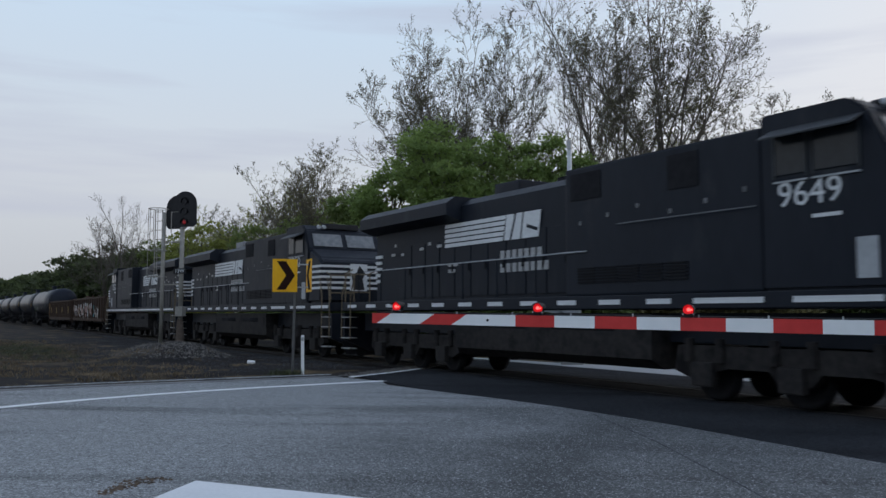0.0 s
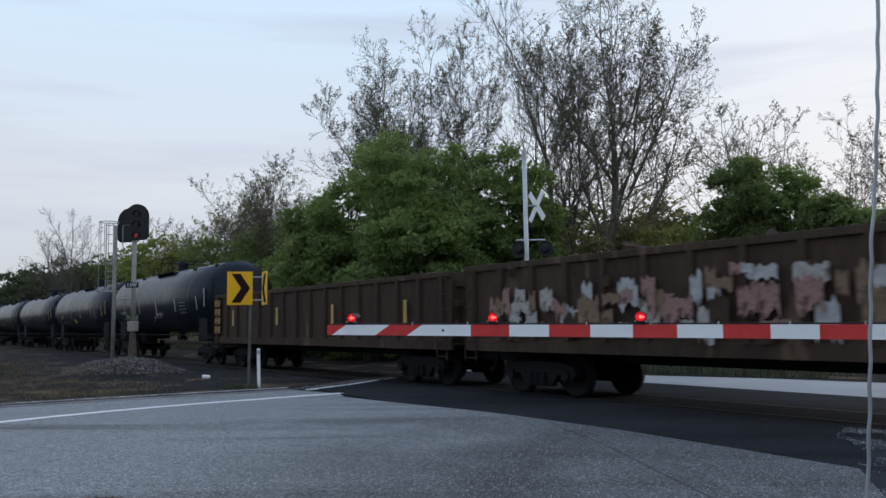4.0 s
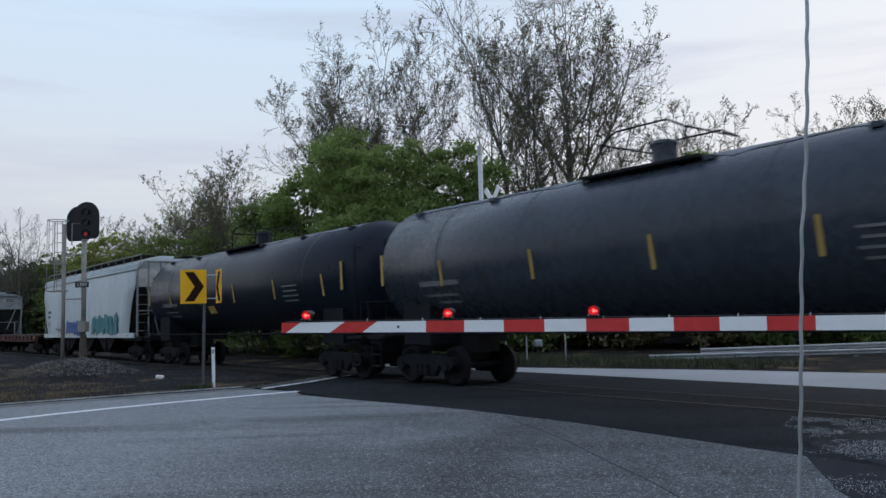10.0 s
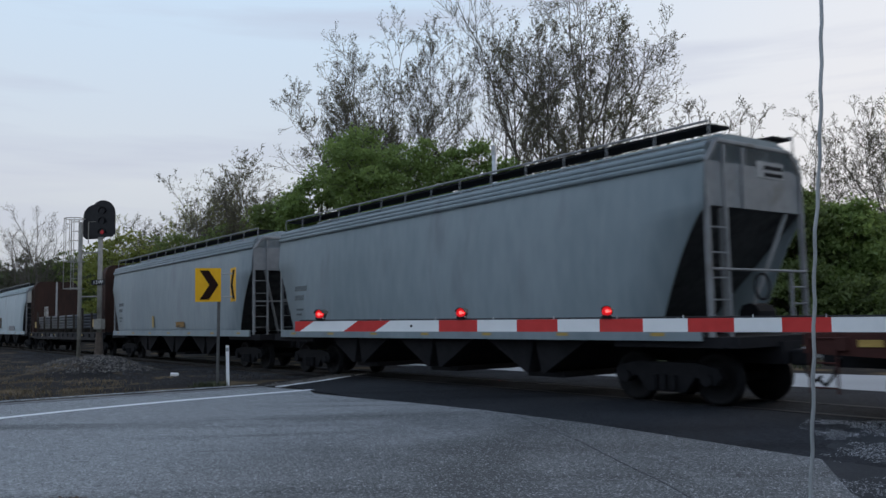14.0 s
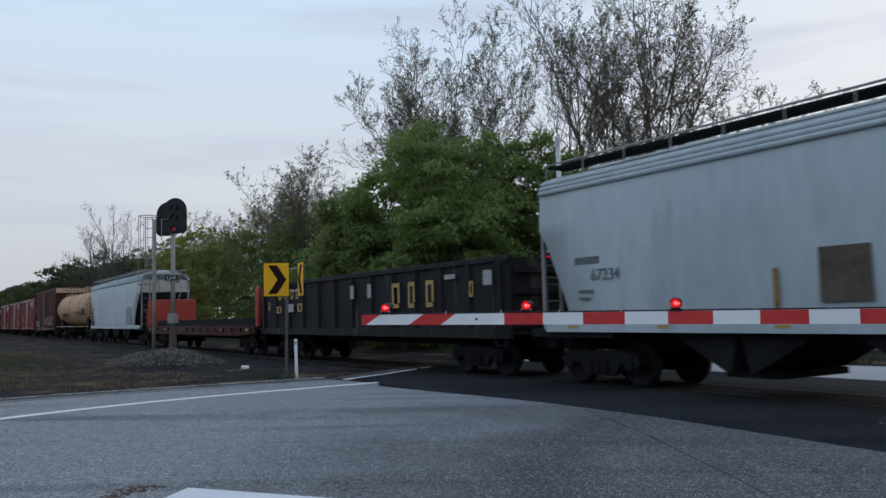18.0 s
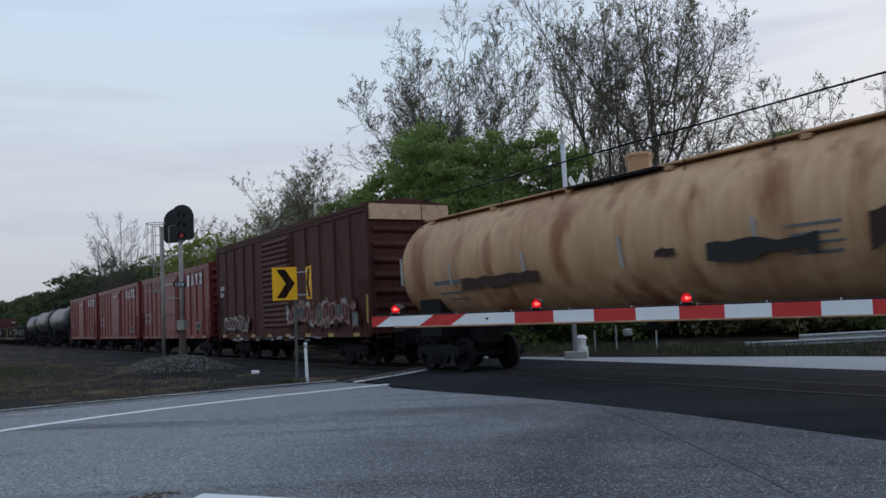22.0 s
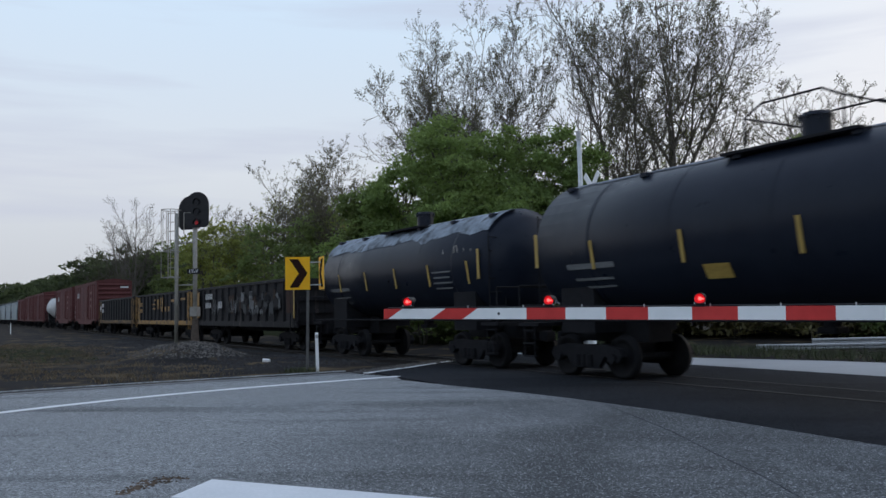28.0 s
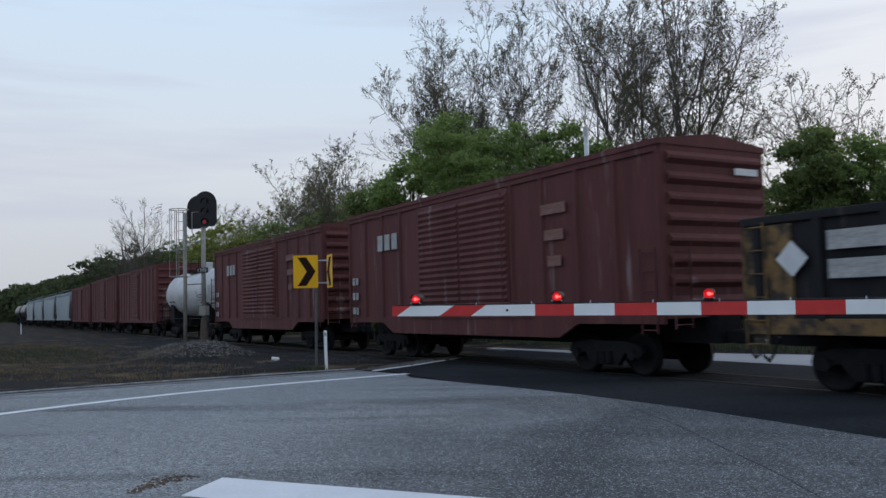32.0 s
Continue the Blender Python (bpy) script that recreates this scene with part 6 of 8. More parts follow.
def build_train():
    locomotive("black diesel locomotive with white numerals leading the train", 4.38, 26.0, 1, "9649", LOCO)
    locomotive("black diesel locomotive with white nose stripes, cab forward", 26.18, 47.15, 1, "8950", LOCO, tail=1.0, mark_x=-3.70)
    locomotive("black diesel locomotive running cab rearward", 47.35, 69.0, -1, "7532", LOCO, 0.85, 2.15, 4.2, 3.3, 1.0, 0.925, 6.1)
    g1, h1 = gondola("rusty gondola with pale graffiti along its side", 69.2, 85.8, GON_RUST, ribs=16)
    mural(g1, -7.4, -1.60, 1.85, 10.6, 1.45, [TAG_PINK, TAG_PALE, TAG_CLAY, GON_RUST, FADED, TAG_PINK], 3, 64)
    mural(g1, 3.4, -1.60, 1.75, 3.2, 1.2, [TAG_TEAL, TAG_PALE, GON_RUST, TAG_CLAY], 4, 20)
    load = bmesh.new()
    rng = random.Random(4)
    for k in range(70):
        x, y = rng.uniform(-h1 + 0.6, h1 - 0.6), rng.uniform(-1.2, 1.2)
        d = Vector((rng.uniform(-1, 1), rng.uniform(-0.6, 0.6), rng.uniform(-0.12, 0.25)))
        rod(load, Vector((x, y, 2.75)) - d, Vector((x, y, 2.85)) + d, rng.uniform(0.03, 0.12), 5)
    part("scrap_load", load, GON_RUST, g1, "tangled scrap metal above the rim")
    g2, h2 = gondola("rusty gondola with yellowed ends", 86.4, 103.2, GON_RUST, ribs=16, trim=None, top=2.9)
    for k in range(4):
        blot(g2, -h2 + 0.45, -1.60, 1.5 + k * 0.35, 0.62, 0.27, GON_YELLOW, "rust_patch")
    dashes(g2, -h2 + 2.2, h2 - 2, -1.60, 1.95, 4, 0.16, 0.6, REFLECT)
    # black tank cars
    spans = [(103.6, 121.25), (121.45, 139.1), (139.3, 156.9), (157.1, 175.0), (175.2, 192.75), (192.95, 210.8)]
    for k, (f, r) in enumerate(spans):
        grey = k == 4
        car, zc, rad = tank_car("slate grey tank car with a dusty shell" if grey else "black tank car with yellow reflective stripes", f, r, TANK_GREY if grey else TANK, seed=k, marks="yellow" if k else "pale")
        # sky sheen painted along the crown
        frost_or_sheen_cap(car, zc, rad, (r - f) / 2 - 1.2, 64, CROWN_SHEEN)
        if k == 0:
            scrawl(car, 0.3, -1.50, 2.0, 1.5, 0.42, TAG_PALE, 3)
            scrawl(car, -3.6, -1.50, 2.0, 0.7, 0.35, TAG_PALE, 8)
            scrawl(car, -5.0, -1.53, 2.05, 0.6, 0.35, TAG_GREEN, 5)
    h = hopper_car("pale covered hopper with blue and teal graffiti", 211.0, 230.4, HOPPER_WHITE, seed=1)
    graffiti(h, 2.0, -1.60, 1.80, 4.4, 1.10, [TAG_TEAL], TAG_TEAL, 11)
    graffiti(h, -3.2, -1.60, 1.70, 3.7, 0.85, [TAG_BLUE], TAG_BLUE, 12)
    scrawl(h, -5.6, -1.60, 1.45, 1.9, 0.28, UNDER, 2)
    flat_car("empty brown flat car with a plank deck", 230.8, 250.8, FLAT_RED)
    hopper_car("grey covered hopper with a ribbed eave", 251.2, 269.2, HOPPER_GREY, seed=3)
    hopper_car("grey covered hopper with stencilled side", 269.6, 288.4, HOPPER_MID, seed=5, patch=((-2.0, 1.75, 0.25, 0.5, REFLECT), (1.5, 1.6, 1.0, 0.22, GON_YELLOW)))
    fc, fh = flat_car("bulkhead flat car loaded with steel pipe", 288.7, 309.3, GON_BLACK, bulk=True, bulk_h=3.55, bulk_paint=BULK_RUST, bulk_t=0.75, inset=0.42)
    for layer in range(5):
        for k in range(13):
            bm = bmesh.new()
            off = random.Random(layer * 20 + k).uniform(-0.35, 0.35)
            y, z = -1.26 + 0.21 * k, 1.57 + 0.165 * layer
            rod(bm, (-fh + 2.4 + off, y, z), (fh - 2.6 + off, y, z), 0.085, 8)
            part("pipe", bm, PIPE, fc, smooth=True)
    for sx in (-1, 1):
        for j in range(4):
            blot(fc, sx * (fh - 0.50 - 0.20 * j), -1.43, 2.85, 0.06, 3.0, BULK_RUST, "side_rib")
    bm = bmesh.new()
    box(bm, -fh + 1.175, -fh + 1.195, -0.06, 0.06, 1.3, 4.8)
    part("strap", bm, FADED, fc)
    for k in range(8):
        bm = bmesh.new()
        x = -fh + 2.6 + k * (2 * fh - 5.6) / 7
        box(bm, x - 0.06, x + 0.06, -1.5, -1.40, 1.28, 2.35 + 0.3 * (k % 3 == 0))
        part("stake", bm, TIE, fc)
        bm = bmesh.new()
        box(bm, x - 0.06, x + 0.06, -1.4, 1.4, 1.28, 1.47)
        part("dunnage", bm, TIE, fc)
    bars(fc, -fh + 4.4, -1.545, 1.20, 0.5, 4, FADED, 0.07, 0.03)
    for k in range(9):
        blot(fc, -fh + 6.6 + 0.24 * k, -1.545, 1.08, 0.17, 0.20, STENCIL, "stencil_line")
    for x, tilt in ((-fh + 2.5, 16), (-fh + 3.3, -10)):
        bm = bmesh.new()
        box(bm, -0.07, 0.07, -0.06, 0.06, 0, 0.75, 0.01)
        part("stake", bm, TAG_PALE, fc, "split pale timber stake", at=pose(x, -1.0, 2.28, 0, tilt, 0))
    for sx in (-1, 1):
        blot(fc, sx * (fh - 2.3), -1.53, 1.78, 0.42, 0.4, REFLECT, "placard")
    numbered = hopper_car("pale grey covered hopper with a dark square patch", 309.6, 328.7, HOPPER_PALE, seed=1, patch=((-e_patch(1), 2.05, 0.85, 0.85, MAST_FOOT), (-2.6, 1.75, 0.1, 0.9, GON_YELLOW), (3.6, 1.6, 2.4, 0.35, HOPPER_END)))
    words("67234", 0.34, HOPPER_INK, numbered, pose(-6.55, -1.585, 2.30, 90, 0, 0))
    cg, ch = gondola("black gondola with yellow block marks", 329.0, 345.8, GON_BLACK, ribs=13)
    for x, z, w1, h1, mat in ((-7.1, 2.60, 0.75, 0.10, FADED), (-6.15, 2.46, 0.34, 0.36, REFLECT), (-5.55, 2.46, 0.34, 0.36, REFLECT), (-4.95, 2.46, 0.30, 0.36, REFLECT), (-4.45, 2.46, 0.26, 0.36, REFLECT), (-7.3, 2.05, 0.22, 0.30, REFLECT), (-6.25, 1.90, 0.5, 0.26, REFLECT), (-5.1, 1.95, 0.55, 0.30, FADED), (-4.2, 1.95, 0.5, 0.30, REFLECT),
                              (0.1, 2.35, 0.24, 0.42, FADED), (1.3, 2.35, 0.24, 0.42, FADED), (3.0, 2.15, 0.52, 0.72, REFLECT), (3.9, 2.15, 0.40, 0.72, REFLECT), (4.9, 2.15, 0.46, 0.72, REFLECT), (5.9, 2.55, 0.5, 0.12, FADED), (6.9, 2.2, 0.2, 0.4, REFLECT), (7.6, 2.45, 0.36, 0.36, FADED)):
        if h1 > 0.2 and mat is REFLECT:                           # worn strokes of a painted mark
            blot(cg, x - 0.36 * w1, -1.60, z, 0.22 * w1, h1, mat, "marking")
            blot(cg, x + 0.30 * w1, -1.60, z + 0.1 * h1, 0.22 * w1, 0.8 * h1, mat, "marking")
            for up in (-0.42, 0.42):
                blot(cg, x, -1.60, z + up * h1, 0.6 * w1, 0.16 * h1, mat, "marking")
        else:
            blot(cg, x, -1.60, z, w1, h1, mat, "marking")
    rf, rh = flat_car("empty oxide-red flat car with red end bulkheads", 346.2, 366.4, FLAT_RED, bulk=True, bulk_h=1.62, bulk_paint=BRIGHT_RED, bulk_t=0.35)
    bm = bmesh.new()
    for y in (-0.9, 0.9):
        box(bm, -rh + 1.2, rh - 1.2, y - 0.22, y + 0.22, 1.28, 1.62)
    part("load_rack", bm, UNDER, rf)
    hopper_car("pale blue-grey covered hopper with a cream end", 366.8, 386.3, HOPPER_PALE, seed=4, patch=((5.6, 2.0, 1.6, 1.1, HOPPER_END),), notch=1.7)
    tc, zc, rad = tank_car("tan tank car streaked with rust, railed walkway on top", 386.6, 405.1, TANK_TAN, radius=1.54, top=4.46, marks="pale", platform=False, rail_all=True, belly=TANK_TAN, seed=0)
    ragged(tc, 4.0, -1.545, 2.45, 2.2, 0.42, BLACK, 4)
    ragged(tc, 1.9, -1.545, 2.55, 0.5, 0.22, BULK_RUST, 6)
    ragged(tc, -3.6, -1.52, 2.35, 3.2, 0.35, BULK_RUST, 7)
    ragged(tc, 7.3, -1.535, 3.05, 0.8, 0.5, HOPPER_END, 8)
    ragged(tc, 6.6, -1.545, 2.55, 1.3, 0.7, BULK_RUST, 9)
    b, bh = boxcar("tall brown boxcar with a pale band under its roof and graffiti", 406.4, 422.6, BOX_BROWN, top=5.28, sill=1.0, door="single", ribs=10, trim=BAND, door_w=3.2)
    mural(b, 0.9, -1.60, 1.85, 6.8, 1.15, [TAG_PINK, FADED, BOX_OLD, TAG_CLAY, BOX_BROWN, STENCIL], 21, 48)
    graffiti(b, 1.4, -1.65, 1.85, 5.4, 0.8, [BOX_OLD, BOX_BROWN, TAG_DULL], TAG_PINK, 21)
    graffiti(b, -6.8, -1.62, 1.6, 3.4, 0.75, [BOX_BROWN], TAG_PALE, 22)
    mural(b, -6.4, -1.540, 0.96, 11.4, 0.26, [FADED, STENCIL, BOX_BROWN, TAG_DULL, BOX_OLD], 23, 40)
    bars(b, -7.2, -1.56, 3.3, 0.6, 2, FADED, 0.3, 0.2)
    blot(b, bh - 0.12, -1.56, 1.9, 0.14, 0.9, REFLECT, "reflector")
    dashes(b, -bh + 1, bh - 1, -1.545, 1.08, 8, 0.45, 0.12, REFLECT)
    for k, (f, r) in enumerate(((424.0, 439.2), (440.4, 455.5), (456.8, 471.8))):
        c, hh = boxcar("red boxcar with large white block marks", f, r, BOX_RED, door="plug", ribs=10, door_w=2.9)
        glyphs(c, 3.62, -1.56, 3.74, 0.58, [BLOCK_A, BLOCK_B, BLOCK_C, BLOCK_D], DECAL, 0.80)
        for j in range(2):
            blot(c, -6.35 + 0.75 * j, -1.56, 2.45, 0.30, 0.22, FADED, "marking")
            blot(c, -6.35 + 0.75 * j, -1.56, 2.05, 0.30, 0.22, FADED, "marking")
        bars(c, -4.9, -1.56, 2.35, 0.35, 3, FADED, 0.14, 0.06)
        bars(c, 6.2, -1.56, 2.3, 0.70, 4, BOX_FADE, 0.15, 0.05)
        blot(c, -0.4, -1.58, 4.1, 1.5, 0.10, FADED, "stencil_line")
        blot(c, 5.6, -1.56, 1.62, 0.8, 0.36, FADED, "placard")
        blot(c, 5.6, -1.565, 1.62, 0.7, 0.28, BLACK, "placard")
        dashes(c, -hh + 1, hh - 1, -1.545, 1.05, 7, 0.45, 0.08, REFLECT)
    for f, r, kind, seed in ((473.0, 488.7, "pale", 3), (489.0, 503.6, "yellow", 1)):
        car, zc, rad = tank_car("black tank car with a worn shell", f, r, TANK, seed=seed, marks=kind)
        # the crown's sky reflection, laid on as a pale strip
        frost_or_sheen_cap(car, zc, rad, (r - f) / 2 - 1.2, 66, CROWN_SHEEN)
    t3, zc, rad = tank_car("short black tank car with pale frosted patches", 504.4, 516.6, TANK, seed=2, platform=False, radius=1.46, top=4.25)
    frost_or_sheen_cap(t3, zc, rad, 5.3)
    scrawl(t3, 2.8, -1.42, 2.6, 2.2, 0.7, TAG_PALE, 14)
    a1, ah = gondola("black gondola with a worn patchy side", 518.2, 533.2, GON_BLACK, ribs=14, trim=None)
    mural(a1, -1.6, -1.60, 2.0, 7.6, 1.2, [STENCIL, GON_BLACK, UNDER, GON_BLACK, LOCO_WORN, GON_RUST], 31, 70)
    for k in range(3):
        scrawl(a1, -4 + 2.9 * k, -1.66, 1.6, 1.3, 0.7, STENCIL, 30 + k)
    blot(a1, -ah + 0.55, -1.67, 2.05, 0.80, 1.35, GON_YELLOW, "corner_panel", "worn yellow corner panel")
    for row in range(2):
        for k in range(5 - row):
            blot(a1, -ah + 2.3 + 0.27 * k, -1.67, 2.45 - 0.45 * row, 0.20, 0.28, FADED, "stencil_line")
    for k in range(2):
        blot(a1, -ah + 4.7 + 0.36 * k, -1.67, 2.0, 0.26, 0.32, FADED, "stencil_line")
    blot(a1, ah - 0.6, -1.60, 2.1, 0.7, 1.1, BULK_RUST, "rust_patch")
    blot(a1, ah - 0.08, -1.62, 2.0, 0.1, 1.3, REFLECT, "reflector")
    a2, bh2 = gondola("black gondola with yellow ends and yellow block marks", 534.4, 549.9, GON_BLACK, ribs=14, trim=GON_YELLOW)
    for x, z, w1, h1 in ((-1.75, 1.97, 0.75, 0.10), (-1.75, 2.25, 0.75, 0.10), (-1.45, 2.52, 0.45, 0.12), (-0.55, 2.25, 0.50, 0.62), (0.25, 2.32, 0.22, 0.7), (0.75, 2.32, 0.22, 0.7), (0.55, 1.92, 0.5, 0.30), (1.55, 1.92, 0.45, 0.30), (2.45, 1.92, 0.42, 0.30), (3.5, 2.40, 0.8, 0.16), (4.5, 2.46, 0.6, 0.16), (6.0, 2.46, 1.1, 0.14), (-6.0, 2.30, 0.26, 0.28), (-5.62, 2.30, 0.26, 0.28), (-6.1, 1.85, 0.20, 0.26), (-5.8, 1.85, 0.20, 0.26), (-5.5, 1.85, 0.20, 0.26)):
        blot(a2, x, -1.60, z, w1, h1, GON_YELLOW, "marking")
    a3, bh3 = gondola("black gondola with worn yellow ends", 551.1, 566.7, GON_BLACK, ribs=14, trim=GON_OCHRE)
    for k in range(2):
        blot(a3, -5.6, -1.60, 2.45 - 0.45 * k, 1.0, 0.3, FADED, "marking")
    bm = bmesh.new()
    prism(bm, [(-7.05, 2.2), (-6.75, 2.5), (-6.45, 2.2), (-6.75, 1.9)], "y", -1.606, -1.598)
    part("marking", bm, DECAL, a3, "white diamond")
    for k, (f, r) in enumerate(((568.6, 583.5), (586.0, 601.0))):
        c, hh = boxcar("weathered brown boxcar with twin corrugated doors", f, r, BOX_OLD, top=4.78, sill=1.12, door="double", ribs=8, deep_sill=True, door_w=4.6)
        for j in range(3):
            bars(c, 4.1, -1.55, 3.75 - 0.6 * j, 0.9 - 0.2 * j, 1, BOX_FADE, 0.2, 0.24)
            blot(c, -6.9, -1.55, 2.5 - 0.5 * j, 0.45, 0.24, FADED, "marking")
            blot(c, -4.9 + 0.5 * j, -1.56, 3.65, 0.36, 0.5, FADED, "marking")
        bm = bmesh.new()
        box(bm, hh + 0.125, hh + 0.13, 0.5, 1.2, 4.12, 4.26)
        part("stencil_line", bm, DECAL, c)
    tank_car("white tank car with grimy flanks", 601.9, 614.3, TANK_WHITE, radius=1.4, top=4.2, seed=0, marks="pale", platform=True)
    for f, r in ((616.0, 631.2), (632.4, 647.6), (648.8, 664.0)):
        boxcar("oxide-red boxcar far along the train", f, r, BOX_OLD, top=5.0 if f < 640 else 4.8, door="single", ribs=10)
    hopper_car("dark grey covered hopper far along the train", 665.0, 683.0, HOPPER_GREY, seed=3)
    for f in (683.6, 702.0, 720.4):
        hopper_car("grey covered hopper far along the train", f, f + 18.0, HOPPER_GREY, seed=1)
    for f in (738.8, 756.8):
        tank_car("black tank car far along the train", f, f + 17.5, TANK, seed=2)


def e_patch(k):
    return 1.4 * k


build_train()


# ---- trees ----
def grow(rng, verts, faces, tips, p, d, length, r, level, plan):
    """A stem that wanders upwards and carries side limbs along its length, level by level."""
    kids, spread, rise, low, last, vase = plan
    fork = vase and level == 0
    n = (14, 9, 7, 5, 4)[level]
    pts, radii = [p.copy()], [r]
    end = 0.5 if fork else (0.10, 0.16, 0.25, 0.4, 0.6)[level]
    wander = (0.060, 0.130, 0.18, 0.22, 0.24)[level]
    bow = Vector((rng.gauss(0, 0.020), rng.gauss(0, 0.020), 0))
    for i in range(n):
        d = (d + bow + Vector((rng.gauss(0, wander), rng.gauss(0, wander), rng.gauss(0, wander * 0.6) + rise * (0.09, 0.085, 0.09, 0.08, 0.07)[level]))).normalized()
        p = p + d * (length / n)
        pts.append(p.copy())
        radii.append(max(r * (1 - (1 - end) * ((i + 1) / n) ** 0.85), 0.0085))
    tube(verts, faces, pts, radii, (8, 6, 4, 3, 3)[level])
    if level == last:
        tips.append((pts, d))
        return
    count = kids[level]
    turn = rng.uniform(0, 6.28)
    for k in range(count):
        lo = low if level == 0 else 0.18
        u = lo + (0.99 - lo) * (k + rng.random()) / count
        i = min(int(u * n), n - 1)
        q = pts[i].lerp(pts[i + 1], u * n - i)
        here = (pts[i + 1] - pts[i]).normalized()
        turn += 2.4 + rng.gauss(0, 0.5)
        a = here.cross(Vector((0.9, 0.2, 0.3))).normalized()
        side = a * math.cos(turn) + here.cross(a) * math.sin(turn)
        nd = (here + side * (0.45 * spread if fork else spread) * rng.uniform(0.65, 1.4)).normalized()
        if nd.z < -0.1:
            nd.z *= 0.3
        long = length * (0.60, 0.54, 0.52, 0.55)[level] * (1.05 - (0.62 if level == 0 else 0.70) * u) * rng.uniform(0.6, 1.3)
        if fork:                                                     # main limbs of a spreading crown
            long = length * rng.uniform(0.80, 1.15)
        grow(rng, verts, faces, tips, q, nd, long, max(radii[i] * (rng.uniform(0.42, 0.64) if fork else rng.uniform(0.46, 0.70)), 0.014), level + 1, plan)
    tips.append((pts[-3:], d))


def leaf_mesh(name, spots, size, material, seed, flat=0.0):
    """Small pointed leaves at the spots; flat turns their faces up to the sky."""
    rs = np.random.RandomState(seed)
    c = np.array(spots, float)
    n = len(c)
    face = rs.normal(size=(n, 3)) + np.array([0.0, 0.0, flat])
    face /= np.linalg.norm(face, axis=1, keepdims=True)
    a = np.cross(face, rs.normal(size=(n, 3)))
    a /= np.linalg.norm(a, axis=1, keepdims=True)
    b = np.cross(face, a)
    s = size * rs.uniform(0.55, 1.35, (n, 1))
    v = np.stack([c - a * s, c + b * s * 0.55, c + a * s, c - b * s * 0.55], 1).reshape(-1, 3)
    me = bpy.data.meshes.new(name)
    me.vertices.add(4 * n)
    me.vertices.foreach_set("co", v.ravel())
    me.loops.add(4 * n)
    me.loops.foreach_set("vertex_index", np.arange(4 * n))
    me.polygons.add(n)
    me.polygons.foreach_set("loop_start", np.arange(0, 4 * n, 4))
    me.polygons.foreach_set("loop_total", np.full(n, 4))
    me.update()
    me.validate()
    me.materials.append(material)
    return me


def skeleton(rng, height, stems, thick, lean, plan):
    rise_to = 0.52 if plan[5] else 1.0
    verts, faces, tips = [], [], []
    for k in range(stems):
        a = 6.28 * (k + rng.random()) / stems
        tilt = (0.03 if stems == 1 else rng.uniform(0.08, 0.24))
        d = Vector((tilt * math.cos(a) + lean, tilt * math.sin(a) * 0.6, 1)).normalized()
        foot = Vector((0.25 * math.cos(a), 0.25 * math.sin(a), -0.3)) if stems > 1 else Vector((0, 0, -0.3))
        grow(rng, verts, faces, tips, foot, d, rise_to * height * (1.0 if k == 0 else rng.uniform(0.72, 0.95)), height * 0.0105 * thick, 0, plan)
    k = height / max(v.z for v in verts)
    verts = [Vector((v.x * k, v.y * k, v.z * k if v.z > 0 else v.z)) for v in verts]
    return verts, faces, [([q * k for q in pts], d) for pts, d in tips]


def trunk_part(tree, verts, faces, bark):
    me = bpy.data.meshes.new("trunk")
    me.from_pydata(verts, [], faces)
    me.materials.append(bark)
    return part("trunk", me, bark, tree)


def bare_tree(x, y, height, seed, label, leaf=LEAF_BUD, leaves=2, stems=1, leaf_size=0.05, thick=1.0, spread=0.85, low=0.28, lean=0.0, kids=(15, 8, 6, 4), rise=1.0, bark=BARK, vase=False):
    rng = random.Random(seed)
    verts, faces, tips = skeleton(rng, height, stems, thick, lean, (kids, spread, rise, low, len(kids), vase))
    tree = thing("tree", label, "tree", "trees behind the railway", pose(x, y, ground_height(x, y)))
    trunk_part(tree, verts, faces, bark)
    spots = []
    for pts, d in tips:                                              # small tufts of buds on the twig ends
        for _ in range(leaves):
            spots.append(rng.choice(pts[-3:]) + d * rng.uniform(-0.05, 0.10) + Vector((rng.gauss(0, 0.07), rng.gauss(0, 0.07), rng.gauss(0, 0.07))))
    if spots:
        part("crown", leaf_mesh("crown", spots, leaf_size, leaf, seed), leaf, tree)
    return tree


